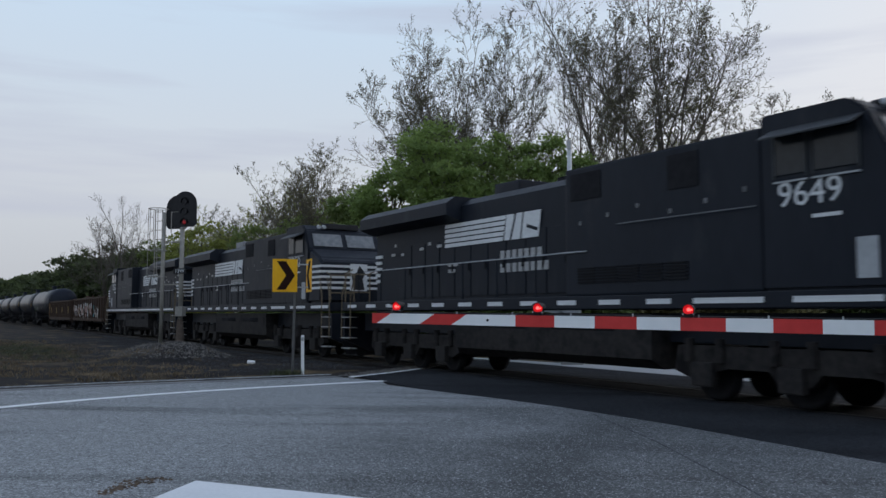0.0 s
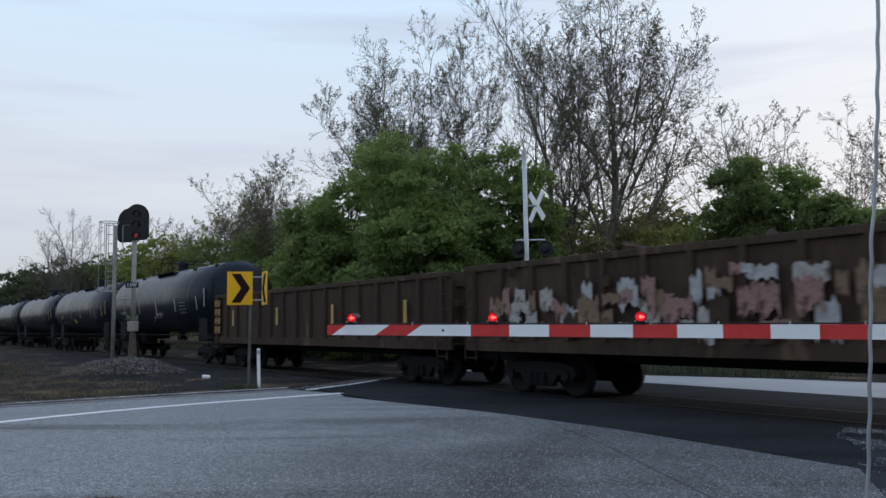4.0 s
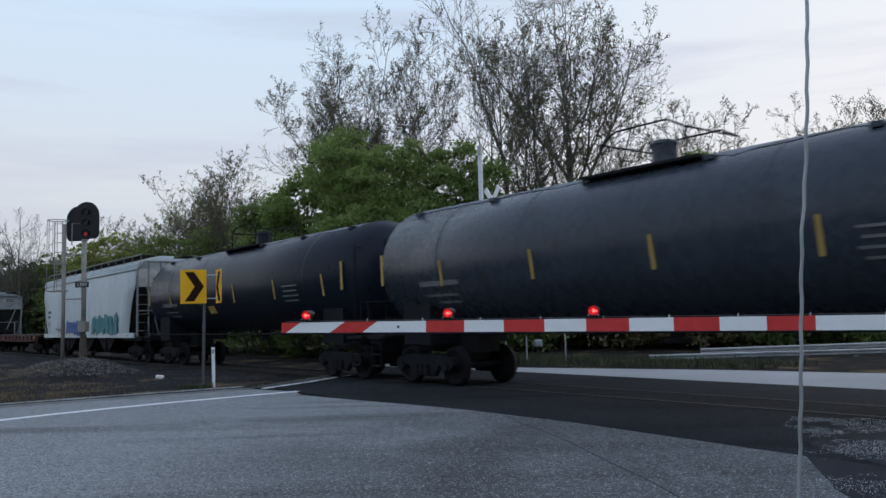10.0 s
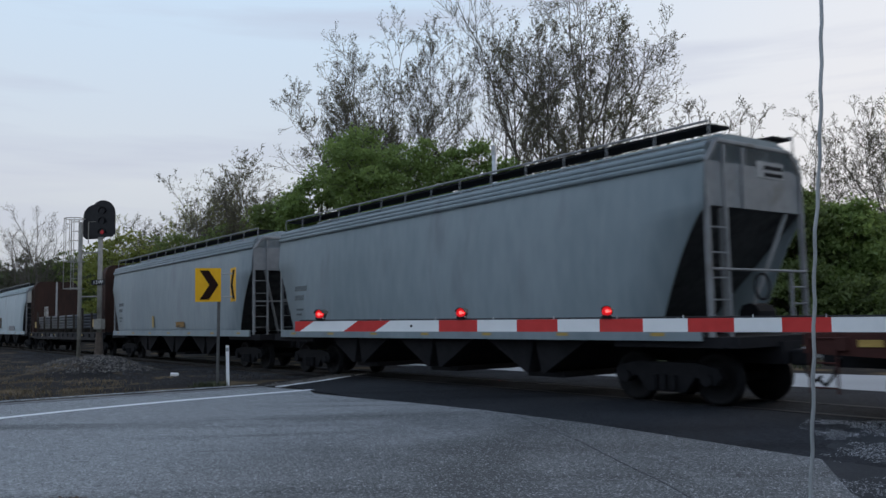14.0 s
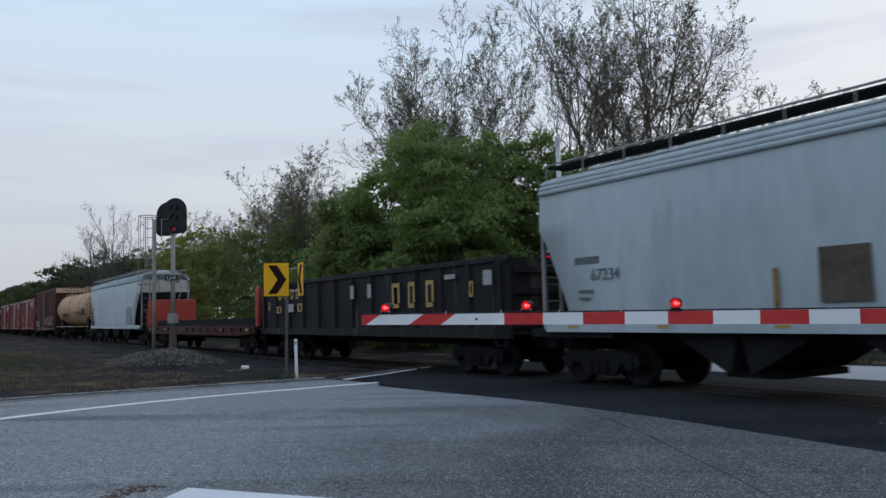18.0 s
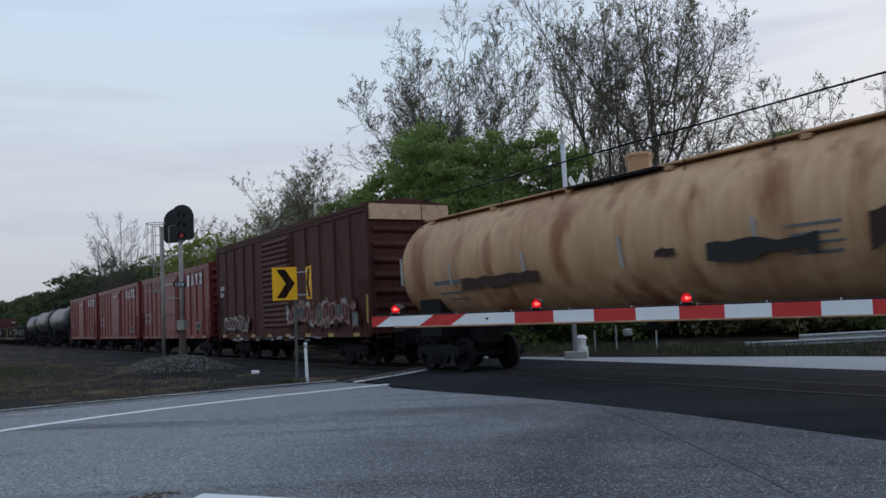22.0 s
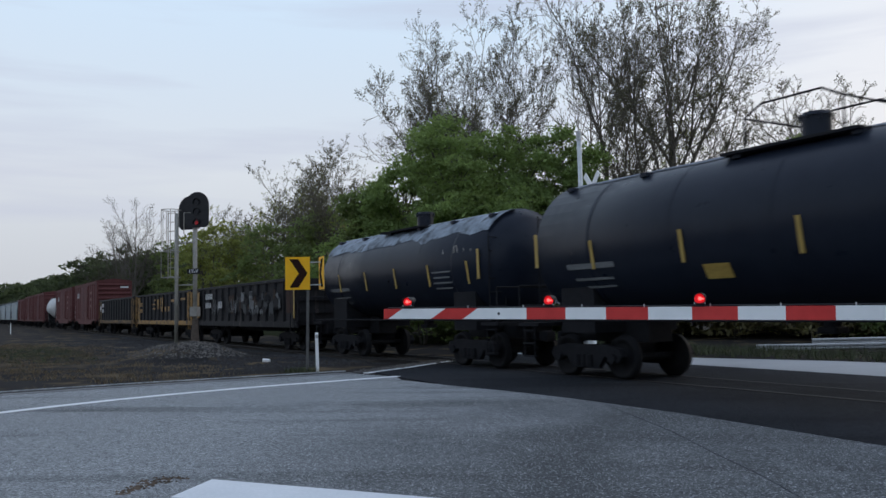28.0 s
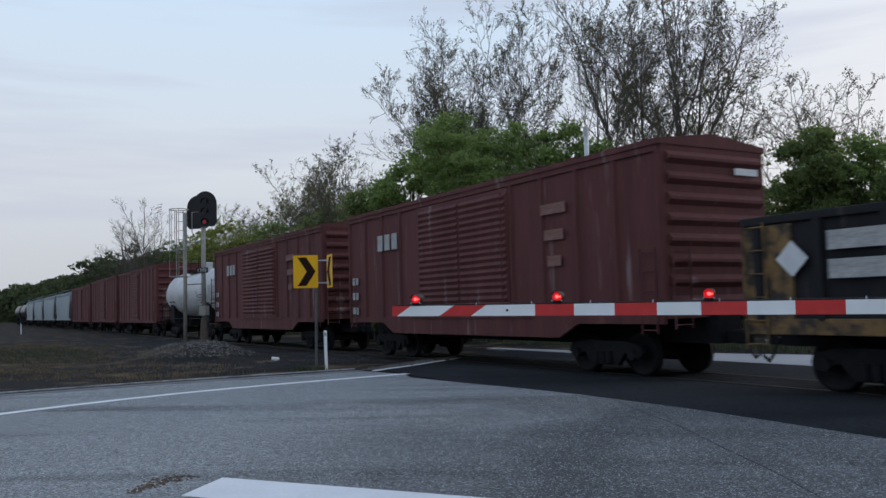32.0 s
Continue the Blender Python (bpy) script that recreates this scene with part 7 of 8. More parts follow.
def leafy_tree(x, y, height, width, seed, label, leaf=LEAF, count=30000, size=0.10, low=0.10, name="tree", cat="tree", stems=2, loose=0.30):
    """A crown of rounded boughs; each carries flat sprays of leaves that droop outwards, with gaps between."""
    rng = random.Random(seed)
    rs = np.random.RandomState(seed)
    reach = width / 2
    tree = thing(name, label, cat, "trees behind the railway", pose(x, y, ground_height(x, y)))
    boughs = []
    total = int(11 + 1.9 * width)
    for i in range(total):
        u = 0.08 + 0.6 * low + (0.80 - 0.6 * low) * (i + 0.8 * rng.random()) / total
        round_off = math.sqrt(max(0.06, 1 - ((u - 0.40) / 0.62) ** 2))
        a = i * 2.4 + rng.uniform(-0.6, 0.6)
        out = reach * round_off * rng.uniform(0.40, 0.82)
        big = reach * rng.uniform(0.28, 0.46) * (1.08 - 0.35 * u)
        boughs.append((Vector((out * math.cos(a), out * math.sin(a), min(height * u, height - 0.8 * big))), big))
    boughs.append((Vector((rng.gauss(0, 0.1) * reach, rng.gauss(0, 0.1) * reach, height * 0.90)), reach * 0.26))
    verts, faces, stem_lines = [], [], []
    for k in range(stems):
        a = 6.28 * (k + rng.random()) / stems
        p, line = Vector((0.12 * math.cos(a), 0.12 * math.sin(a), -0.3)), []
        for i in range(9):
            line.append(p.copy())
            p = p + Vector((0.25 * math.cos(a) * reach / 9 + rng.gauss(0, 0.05), 0.25 * math.sin(a) * reach / 9 + rng.gauss(0, 0.05), height * 0.86 / 9))
        tube(verts, faces, line, [height * 0.011 * (1 - 0.085 * i) for i in range(9)], 7)
        stem_lines.append(line)
    spots = []
    area = sum(b * b for c, b in boughs)
    for k, (c, big) in enumerate(boughs):
        line = stem_lines[k % stems]
        foot = min(line, key=lambda q: abs(q.z - c.z * 0.62))
        bend_at = foot.lerp(c, 0.5) + Vector((0, 0, 0.10 * (c - foot).length))
        tube(verts, faces, [foot, bend_at, c], [height * 0.0050, height * 0.0036, height * 0.0024], 5)
        sprays = max(4, int(count * big * big / area / 42))
        way = rs.normal(size=(sprays, 3)) + np.array([0.25 * c.x / reach, 0.25 * c.y / reach, 0.30])
        way /= np.linalg.norm(way, axis=1, keepdims=True)
        hub = np.array(c) + way * big * rs.uniform(0.25, 1.42, (sprays, 1)) ** 0.8 * np.array([1.0, 1.0, 0.82])
        for q in hub[:: max(1, sprays // 8)]:
            tube(verts, faces, [c, c.lerp(Vector(q), 0.5) + Vector((0, 0, 0.08 * big)), Vector(q)], [height * 0.0022, height * 0.0014, height * 0.0007], 4)
        off = rs.normal(size=(sprays, 42, 3)) * np.array([1.0, 1.0, 0.30]) * loose * rs.uniform(0.6, 1.3, (sprays, 1, 1))
        off[:, :, 2] -= 0.45 * (off[:, :, 0] * way[:, None, 0] + off[:, :, 1] * way[:, None, 1])
        spots.append((hub[:, None, :] + off).reshape(-1, 3))
    trunk_part(tree, verts, faces, BARK)
    spots = np.concatenate(spots)
    spots = spots[(spots[:, 2] > 0.1) & (spots[:, 2] < height * 1.04)]
    part("crown", leaf_mesh("crown", spots, size, leaf, seed, 1.1), leaf, tree)
    return tree


def plant_trees():
    tall = "tall bare spring tree with fine budding twigs"
    bare_tree(-5.3, 50.6, 20.4, 324, tall, stems=2, lean=-0.04, spread=0.75, thick=1.0, leaves=3, vase=True, low=0.48, kids=(6, 10, 8, 5))
    bare_tree(-4.4, 52.6, 18.6, 302, tall, stems=2, lean=-0.04, spread=0.75, thick=0.9, leaves=3, vase=True, low=0.48, kids=(6, 10, 8, 5))
    bare_tree(-1.1, 52.0, 20.2, 13, tall, spread=0.42, thick=0.8, kids=(15, 7, 6, 4))
    bare_tree(3.7, 48.8, 24.6, 305, tall, stems=2, spread=0.70, thick=0.95, leaves=3, vase=True, low=0.45, kids=(5, 10, 8, 5))
    bare_tree(2.6, 52.5, 20.5, 18, tall, stems=1, spread=0.55, thick=0.8, kids=(12, 6, 5, 3))
    bare_tree(6.0, 45.6, 23.4, 325, tall, stems=1, lean=0.06, spread=0.95, thick=1.35, leaves=4, leaf_size=0.055, kids=(11, 11, 8, 4), low=0.36, bark=PALE_BARK, vase=True)
    bare_tree(8.9, 48.5, 15.0, 16, tall, leaf=LEAF_YOUNG, leaves=3, stems=1, spread=0.9, thick=0.9, kids=(6, 9, 6, 4), vase=True, low=0.45)
    small = "slim bare tree with reddish budding twigs"
    for k, (x, y, h, n) in enumerate(((16.4, 49.3, 14.2, 1), (20.5, 49.9, 14.8, 1), (24.2, 46.0, 14.2, 2), (28.5, 48, 13.5, 2), (33, 48, 13.0, 1))):
        bare_tree(x, y, h, 30 + k, small, leaf=LEAF_BUD, leaves=2, stems=n, spread=0.85, kids=(7, 9, 6, 4), thick=1.0, vase=True, low=0.42)
    green = "leafy green maple in fresh spring leaf"
    for k, (x, y, h, w, leaf) in enumerate(((-4.3, 41.8, 12.0, 6.6, LEAF), (-1.5, 43.0, 11.3, 6.0, LEAF), (1.3, 43.2, 11.2, 5.0, LEAF), (-7.6, 44.3, 10.6, 5.0, LEAF), (-9.2, 45.4, 8.8, 4.4, LEAF_DARK), (-2.9, 39.6, 7.6, 6.0, LEAF), (2.4, 41.9, 8.6, 4.2, LEAF_DARK),
                                           (12.3, 41.2, 10.2, 4.4, LEAF_DARK), (14.6, 41.5, 9.6, 4.6, LEAF), (16.1, 38.8, 7.7, 4.2, LEAF_DARK), (18.0, 38.4, 7.0, 4.0, LEAF), (20.8, 40.6, 6.4, 5.0, LEAF_DARK), (25, 41, 6.6, 6.0, LEAF_DARK))):
        leafy_tree(x, y, h, w, 50 + k, green, leaf, count=30000, size=0.105)
    shrub = "dense roadside undergrowth with olive spring leaves"
    for k, (x, y, h, w, leaf) in enumerate(((4.6, 44.4, 6.6, 5.0, LEAF_OLIVE), (7.6, 45.0, 7.2, 5.0, LEAF_OLIVE), (9.8, 43.6, 6.8, 4.6, LEAF_YOUNG), (6.0, 41.6, 4.4, 5.0, LEAF_OLIVE), (9.0, 40.6, 4.2, 5.0, LEAF_OLIVE), (2.6, 39.4, 4.2, 5.0, LEAF_DARK), (12.0, 39.0, 4.6, 5.0, LEAF_OLIVE), (15.0, 37.6, 4.0, 5.0, LEAF_DARK), (-5.6, 38.8, 4.6, 5.0, LEAF_DARK), (-0.4, 39.0, 4.4, 5.0, LEAF_DARK),
                                           (18.5, 44.0, 6.0, 6.0, LEAF_DARK), (23.6, 43.5, 5.0, 6.0, LEAF_OLIVE), (12.5, 46.5, 6.6, 7.0, LEAF_OLIVE), (29.5, 42.0, 5.6, 7.0, LEAF_DARK), (-10.8, 46.6, 6.4, 5.0, LEAF), (34, 43, 6.0, 8, LEAF_DARK), (21.0, 37.5, 3.6, 5.0, LEAF_OLIVE), (25.5, 37.6, 3.6, 6.0, LEAF_DARK), (17.8, 36.2, 3.2, 4.5, LEAF_DARK))):
        leafy_tree(x, y, h, w, 80 + k, shrub, leaf, count=7500, size=0.12, low=0.04, name="shrub", cat="shrub", stems=3, loose=0.32)
    # the darker depth of the wood
    for k, (x, y, h) in enumerate(((-9, 52, 8.0), (-4, 54, 8.5), (1, 55, 8.8), (6, 55, 9.4), (11, 54, 9.6), (16, 53, 8.8), (8.5, 51, 7.4), (3.5, 51, 7.4), (21, 52, 7.0), (26, 51, 7.0), (31, 50, 7.0), (36, 48, 7.0))):
        leafy_tree(x, y, h, 8.5, 240 + k, "dim woodland thicket behind the maples", LEAF_DARK if k % 2 else LEAF_OLIVE, count=6000, size=0.20, low=0.02, name="shrub", cat="shrub", stems=3, loose=0.6)
    # the wood edge along the line, up the track
    rng = random.Random(77)
    for k in range(13):
        s = 56 + k * 9.0
        p = along(27.5 + rng.uniform(-3, 6), s)
        leafy_tree(p.x, p.y, rng.uniform(7.6, 9.4) + 0.03 * s, rng.uniform(8, 11), 100 + k, "spring thicket along the railway", (LEAF_YOUNG, LEAF, LEAF_DARK, LEAF_DARK)[k % 4] if k < 7 else LEAF_FAR, count=9000, size=0.20, low=0.02, name="shrub", cat="shrub", stems=3, loose=0.5)
    for k, (n, s, h) in enumerate(((31.0, 73.0, 18.4), (34, 70, 14.0), (34, 82, 15.5), (33.6, 78, 18.0), (31, 79, 15.5), (32, 66, 13.5), (31.7, 85, 16.4), (32, 91, 16.0), (30, 98, 14.6), (33, 105, 15.6), (32, 111, 14.8), (31, 117, 13.0), (34, 123, 14.6), (30, 104, 13.4), (34, 96, 15.8), (31, 128, 12.0), (33, 134, 13.0))):
        p = along(n, s)
        bare_tree(p.x, p.y, h, 130 + k, "bare tree rising out of the trackside thicket", leaf=LEAF_YOUNG if k % 3 and k > 3 else LEAF_BUD, leaves=3, stems=2, leaf_size=0.07, spread=0.9, kids=(6, 9, 6, 3), low=0.40, vase=True)
    for k, (n, s, h) in enumerate(((19.6, 108, 16.4), (20.5, 116, 14.0), (22, 150, 13.5), (22, 165, 10.0))):
        p = along(n, s)
        bare_tree(p.x, p.y, h, 150 + k, "lone bare tree beside the line", leaves=0, stems=1, spread=0.95, kids=(9, 9, 7, 3), thick=1.6, vase=True, low=0.3)
    for k in range(9):
        p = along(22 + rng.uniform(0, 8), 130 + k * 17)
        leafy_tree(p.x, p.y, rng.uniform(9, 12), rng.uniform(14, 18), 170 + k, "distant spring thicket beside the line", LEAF_FAR, count=3500, size=0.42, low=0.02, name="shrub", cat="shrub", stems=3, loose=0.9)

    for k in range(9):                                               # the line runs out of sight between woods
        p = along(24 + rng.uniform(0, 12), 305 + k * 48)
        leafy_tree(p.x, p.y, rng.uniform(11, 15), rng.uniform(30, 40), 190 + k, "far wood where the line runs out of sight", LEAF_FAR, count=3500, size=1.0, low=0.0, name="shrub", cat="shrub", stems=3, loose=2.0)
    # trees added behind the camera, never in view, shut out the low sky there
    for k in range(11):
        a = radians(150 + k * 25)
        r = 26 + 5 * (k % 3)
        leafy_tree(r * math.cos(a) - 2, r * math.sin(a) - 6, 6.5 + 1.5 * (k % 3), 13, 200 + k, "unseen tree added behind the car to block the low sky", LEAF_DARK, count=6000, size=0.6, low=0.0, loose=1.0)


plant_trees()


# ---- things beside the crossing ----
def crossing_gate():
    gate = thing("crossing_gate", "lowered red and white striped crossing gate arm with red lamps", "crossing gate")
    a, d = Vector((-0.183, 8.551, 1.536)), Vector((0.955, -0.297, -0.014)).normalized()
    turn = math.degrees(math.atan2(d.y, d.x))
    base = Matrix.Translation(a) @ pose(0, 0, 0, 0, math.degrees(-math.asin(d.z)), turn)
    gate.matrix_basis = base

    def half(x):                                                     # the arm is deeper towards its mast
        return 0.054 + 0.0022 * (x + 1.64)
    step = 0.4064
    cuts = [(-1.64, -1.50, 1)] + [(-1.50, -0.985, 0), (-0.985, -0.62, 1), (-0.62, 0.0, 0)]
    x = 0.0
    red = 1
    while x < 6.6:
        end = x + step if x < 3.5 else 6.7                          # plain white beyond the last red panel
        cuts.append((x, end, red))
        x, red = end, 1 - red
    lean = 0.085
    for x0, x1, r in cuts:
        bm = bmesh.new()
        l0 = lean if -1.6 < x0 < -0.1 else 0.0
        l1 = lean if -1.6 < x1 < -0.1 else 0.0
        h0, h1 = half(x0), half(x1)
        q = [(x0 - l0, -h0), (x1 - l1, -h1), (x1 + l1, h1), (x0 + l0, h0)]
        prism(bm, q, "y", -0.02, 0.02)
        part("stripe_panel", bm, RED if r else WHITE, gate)
    bm = bmesh.new()
    rod(bm, (-1.6, 0.012, 0.062), (6.6, 0.012, 0.082), 0.008, 5)
    part("lamp_cable", bm, BLACK, gate)
    for k in range(12):
        bm = bmesh.new()
        x = -0.65 + k * 0.61
        rod(bm, (x, 0, half(x)), (x, 0, half(x) + 0.03), 0.008, 5)
        part("cable_clip", bm, GALV, gate)
    bm = bmesh.new()
    rod(bm, (-0.30, -0.024, 0.0), (-0.30, -0.018, 0.0), 0.014, 8)
    part("bolt", bm, BLACK, gate)
    for x, mat in ((-1.34, RED_LAMP), (0.24, RED_LAMP), (1.70, RED_LAMP)):
        z = half(x)
        bm = bmesh.new()
        box(bm, x - 0.045, x + 0.045, -0.03, 0.03, z, z + 0.028, 0.005)
        body = part("lamp_base", bm, BLACK, gate)
        for sy in (-1, 1):                                           # a shallow turned dome on each face
            bm = bmesh.new()
            rings = [[bm.verts.new((x + 0.050 * math.cos(k * 0.36) * math.cos(i * 0.3927), sy * (0.034 + 0.026 * math.sin(k * 0.36)), z + 0.072 + 0.050 * math.cos(k * 0.36) * math.sin(i * 0.3927))) for i in range(16)] for k in range(5)]
            for p, q in zip(rings, rings[1:]):
                for i in range(16):
                    bm.faces.new((p[i], p[(i + 1) % 16], q[(i + 1) % 16], q[i]))
            bm.faces.new(rings[-1])
            bm.faces.new(rings[0][::-1])
            bmesh.ops.recalc_face_normals(bm, faces=bm.faces[:])
            part("lens", bm, mat, body, "glowing red lens", smooth=True)
        bm = bmesh.new()
        rod(bm, (x + 0.006, -0.060, z + 0.074), (x + 0.006, -0.0645, z + 0.074), 0.017 if mat is RED_LAMP else 0.024, 10)
        rod(bm, (x + 0.016, -0.054, z + 0.070), (x + 0.040, -0.0545, z + 0.074), 0.007, 6)
        part("filament", bm, LAMP_CORE, body)
        bm = bmesh.new()
        rod(bm, (x, -0.034, z + 0.072), (x, 0.034, z + 0.072), 0.053, 16)
        rod(bm, (x - 0.052, -0.040, z + 0.030), (x + 0.052, -0.040, z + 0.030), 0.011, 6)
        part("housing", bm, BLACK, body)
        bm = bmesh.new()
        arc = [radians(15 + 150 * k / 9) for k in range(10)]
        prism(bm, [(x + 0.055 * math.cos(c), z + 0.072 + 0.055 * math.sin(c)) for c in arc] + [(x + 0.050 * math.cos(c), z + 0.072 + 0.050 * math.sin(c)) for c in arc[::-1]], "y", -0.075, 0.075)
        part("hood", bm, BLACK, body)
        for dx in (-0.048, 0.048):
            bm = bmesh.new()
            rod(bm, (x + dx, -0.046, z + 0.026), (x + dx, -0.046, z + 0.040), 0.008, 6)
            part("lug", bm, GALV, body)
    # mast and mechanism at the far end of the arm, out to the side
    bm = bmesh.new()
    box(bm, 6.45, 7.1, -0.12, 0.30, -0.25, 0.25, 0.03)
    part("mechanism_box", bm, POLE, gate)
    bm = bmesh.new()
    rod(bm, (7.0, 0.25, -1.60), (7.0, 0.25, 3.2), 0.07, 12)
    part("mast", bm, POLE, gate)


def far_signal():
    """The crossing signal on the far side of the tracks."""
    sig = thing("crossing_signal", "silver crossing signal pole with crossbuck and red flashing lamps", "crossing signal", at=pose(1.36, 27.3, 0))
    bm = bmesh.new()
    rod(bm, (0, 0, 0), (-0.02, 0, 7.05), 0.075, 14)
    part("pole", bm, POLE, sig, smooth=True)
    bm = bmesh.new()
    rod(bm, (-0.02, 0, 7.0), (-0.02, 0, 7.32), 0.09, 12)
    rod(bm, (-0.02, -0.09, 7.18), (-0.02, -0.11, 7.18), 0.05, 10)
    part("bell", bm, GALV, sig)
    for k, a in enumerate((50, -50)):
        bm = bmesh.new()
        box(bm, -0.61, 0.61, -0.012, 0.012, -0.10, 0.10, 0.004)
        part("crossbuck_blade", bm, WHITE, sig, "white crossbuck blade", at=pose(0.36, 0.13 + 0.03 * k, 5.46, 0, a, -58))
    bm = bmesh.new()
    rod(bm, (0, 0, 5.46), (0.36, 0.10, 5.46), 0.03, 8)
    part("bracket", bm, GALV, sig)

    def lamp(x, y, z, face, mat, name="lamp"):
        at = pose(x, y, z, 0, 0, face)
        bm = bmesh.new()
        rod(bm, (0, -0.01, 0), (0, 0.01, 0), 0.25, 24)
        disc = part("backboard", bm, BLACK, sig, at=at)
        bm = bmesh.new()
        rod(bm, (0, -0.04, 0), (0, -0.012, 0), 0.152, 20)
        part("lens", bm, mat, disc)
        bm = bmesh.new()
        n = 14
        for i in range(n):
            a0, a1 = math.radians(-10 + 200 * i / n), math.radians(-10 + 200 * (i + 1) / n)
            q = [(0.16 * math.cos(b), y1, 0.16 * math.sin(b)) for b, y1 in ((a0, -0.012), (a1, -0.012), (a1, -0.30), (a0, -0.30))]
            bm.faces.new([bm.verts.new(v) for v in q])
        bmesh.ops.solidify(bm, geom=bm.faces[:], thickness=0.006)
        part("hood", bm, BLACK, disc)
        bm = bmesh.new()
        rod(bm, (0, 0.01, 0), (0, 0.16, 0), 0.15, 16, 0.10)
        part("lamp_can", bm, BLACK if mat is LENS else POLE, disc)
    bm = bmesh.new()
    rod(bm, (-0.62, 0, 3.55), (0.62, 0, 3.55), 0.025, 8)
    part("lamp_crossarm", bm, POLE, sig)
    bm = bmesh.new()
    rod(bm, (-0.35, 0, 4.32), (0.62, 0, 4.32), 0.025, 8)
    part("lamp_crossarm", bm, POLE, sig)
    bm = bmesh.new()
    rod(bm, (0.02, -0.225, 3.28), (0.02, -0.205, 3.28), 0.085, 14)
    part("lamp_filament", bm, AMBER_CORE, sig, "bright amber heart of the lit lamp")
    lamp(-0.50, -0.05, 3.26, 8, RED_LAMP)
    lamp(0.02, -0.16, 3.28, 0, BRIGHT_LAMP)
    lamp(0.62, 0.05, 3.28, 75, LENS)
    lamp(-0.25, 0.06, 4.02, 160, LENS)
    lamp(0.62, 0.02, 4.04, 165, LENS)
    bm = bmesh.new()
    box(bm, -0.30, 0.30, -0.25, 0.25, 1.45, 1.95, 0.05)
    part("mechanism_box", bm, POLE, sig)
    bm = bmesh.new()
    prism(bm, [(-0.3, 1.6), (-0.3, 1.8), (-1.2, 1.92), (-1.9, 1.95), (-1.9, 1.86), (-1.2, 1.75)], "y", -0.06, 0.06)
    part("counterweight", bm, POLE, sig)
    bm = bmesh.new()
    box(bm, -0.35, 0.35, -0.35, 0.35, -0.2, 0.22, 0.02)
    part("foundation", bm, CONCRETE, sig)


def block_signal():
    """The railway's own signal on its stone mound."""
    z0 = 0.45
    sig = thing("railway_signal", "black hooded railway signal on a pale mast with a caged ladder", "railway signal", at=pose(-13.06, 30.31, z0, 0, 0, -8))
    bm = bmesh.new()
    rod(bm, (0, 0, 0.9), (0.0, 0, 4.6), 0.085, 14)
    part("mast", bm, MAST, sig, smooth=True)
    bm = bmesh.new()
    rod(bm, (0, 0, 0.0), (0, 0, 0.16), 0.24, 12, 0.16)
    rod(bm, (0, 0, 0.16), (0, 0, 0.95), 0.155, 12, 0.11)
    part("mast_base", bm, MAST_FOOT, sig)
    bm = bmesh.new()
    box(bm, -0.15, 0.15, -0.14, 0.14, 1.05, 1.42, 0.02)
    part("junction_box", bm, MAST, sig)
    bm = bmesh.new()
    rod(bm, (0.02, 0, 4.4), (0.05, 0, 4.75), 0.10, 10)
    part("head_bracket", bm, GALV, sig)

    def head(x, y, r, h0, h1):
        bm = bmesh.new()
        pts = [(x - r, h0 + 0.12), (x - r + 0.12, h0), (x + r - 0.12, h0), (x + r, h0 + 0.12)]
        pts += [(x + r * math.cos(a), h1 - r + r * math.sin(a)) for a in [math.pi * i / 12 for i in range(13)]]
        prism(bm, pts, "y", y - 0.015, y + 0.015)
        b = part("backboard", bm, BLACK, sig, "black backboard")
        for k, zz in enumerate((h1 - 0.40, h1 - 0.78, h0 + 0.18)):
            bm = bmesh.new()
            n = 12
            for i in range(n):
                a0, a1 = math.radians(-20 + 220 * i / n), math.radians(-20 + 220 * (i + 1) / n)
                q = [(x + 0.15 * math.cos(c), y1, zz + 0.15 * math.sin(c)) for c, y1 in ((a0, y - 0.015), (a1, y - 0.015), (a1, y - 0.07), (a0, y - 0.07))]
                bm.faces.new([bm.verts.new(v) for v in q])
            bmesh.ops.solidify(bm, geom=bm.faces[:], thickness=0.008)
            part("hood", bm, BLACK, b)
            bm = bmesh.new()
            rod(bm, (x, y - 0.05, zz), (x, y - 0.02, zz), 0.10 if k < 2 else 0.075, 14)
            part("lens", bm, BLACK if k < 2 else DIM_LAMP, b)
    head(0.14, -0.10, 0.50, 4.42, 5.78)
    head(-0.40, 0.30, 0.48, 4.40, 5.70)
    # number plate of the signal
    bm = bmesh.new()
    box(bm, -0.26, 0.26, -0.125, -0.105, 2.66, 2.86)
    plate = part("name_plate", bm, BLACK, sig)
    words("13W", 0.20, DECAL, plate, pose(0, -0.130, 2.755, 90, 0, 0))
    # ladder with its cage, on a post of its own, tied to the mast
    bm = bmesh.new()
    rod(bm, (-0.74, -0.1, -0.1), (-0.72, -0.1, 5.0), 0.07, 10)
    part("ladder_post", bm, MAST, sig, smooth=True)
    ladder(sig, -0.95, -0.1, 2.5, 5.1, MAST, w=0.30, name="ladder")
    for z in (5.14, 3.55, 2.55):
        bm = bmesh.new()
        pts = [Vector((-0.98 + 0.36 * math.cos(a), -0.1 - 0.36 * math.sin(a), z)) for a in [math.pi * 2 * i / 14 for i in range(15)]]
        verts, faces = [], []
        tube(verts, faces, pts, [0.016] * 15, 5)
        me = bpy.data.meshes.new("cage_hoop")
        me.from_pydata(verts, [], faces)
        me.materials.append(MAST)
        bm.free()
        bm = me
        part("cage_hoop", bm, MAST, sig)
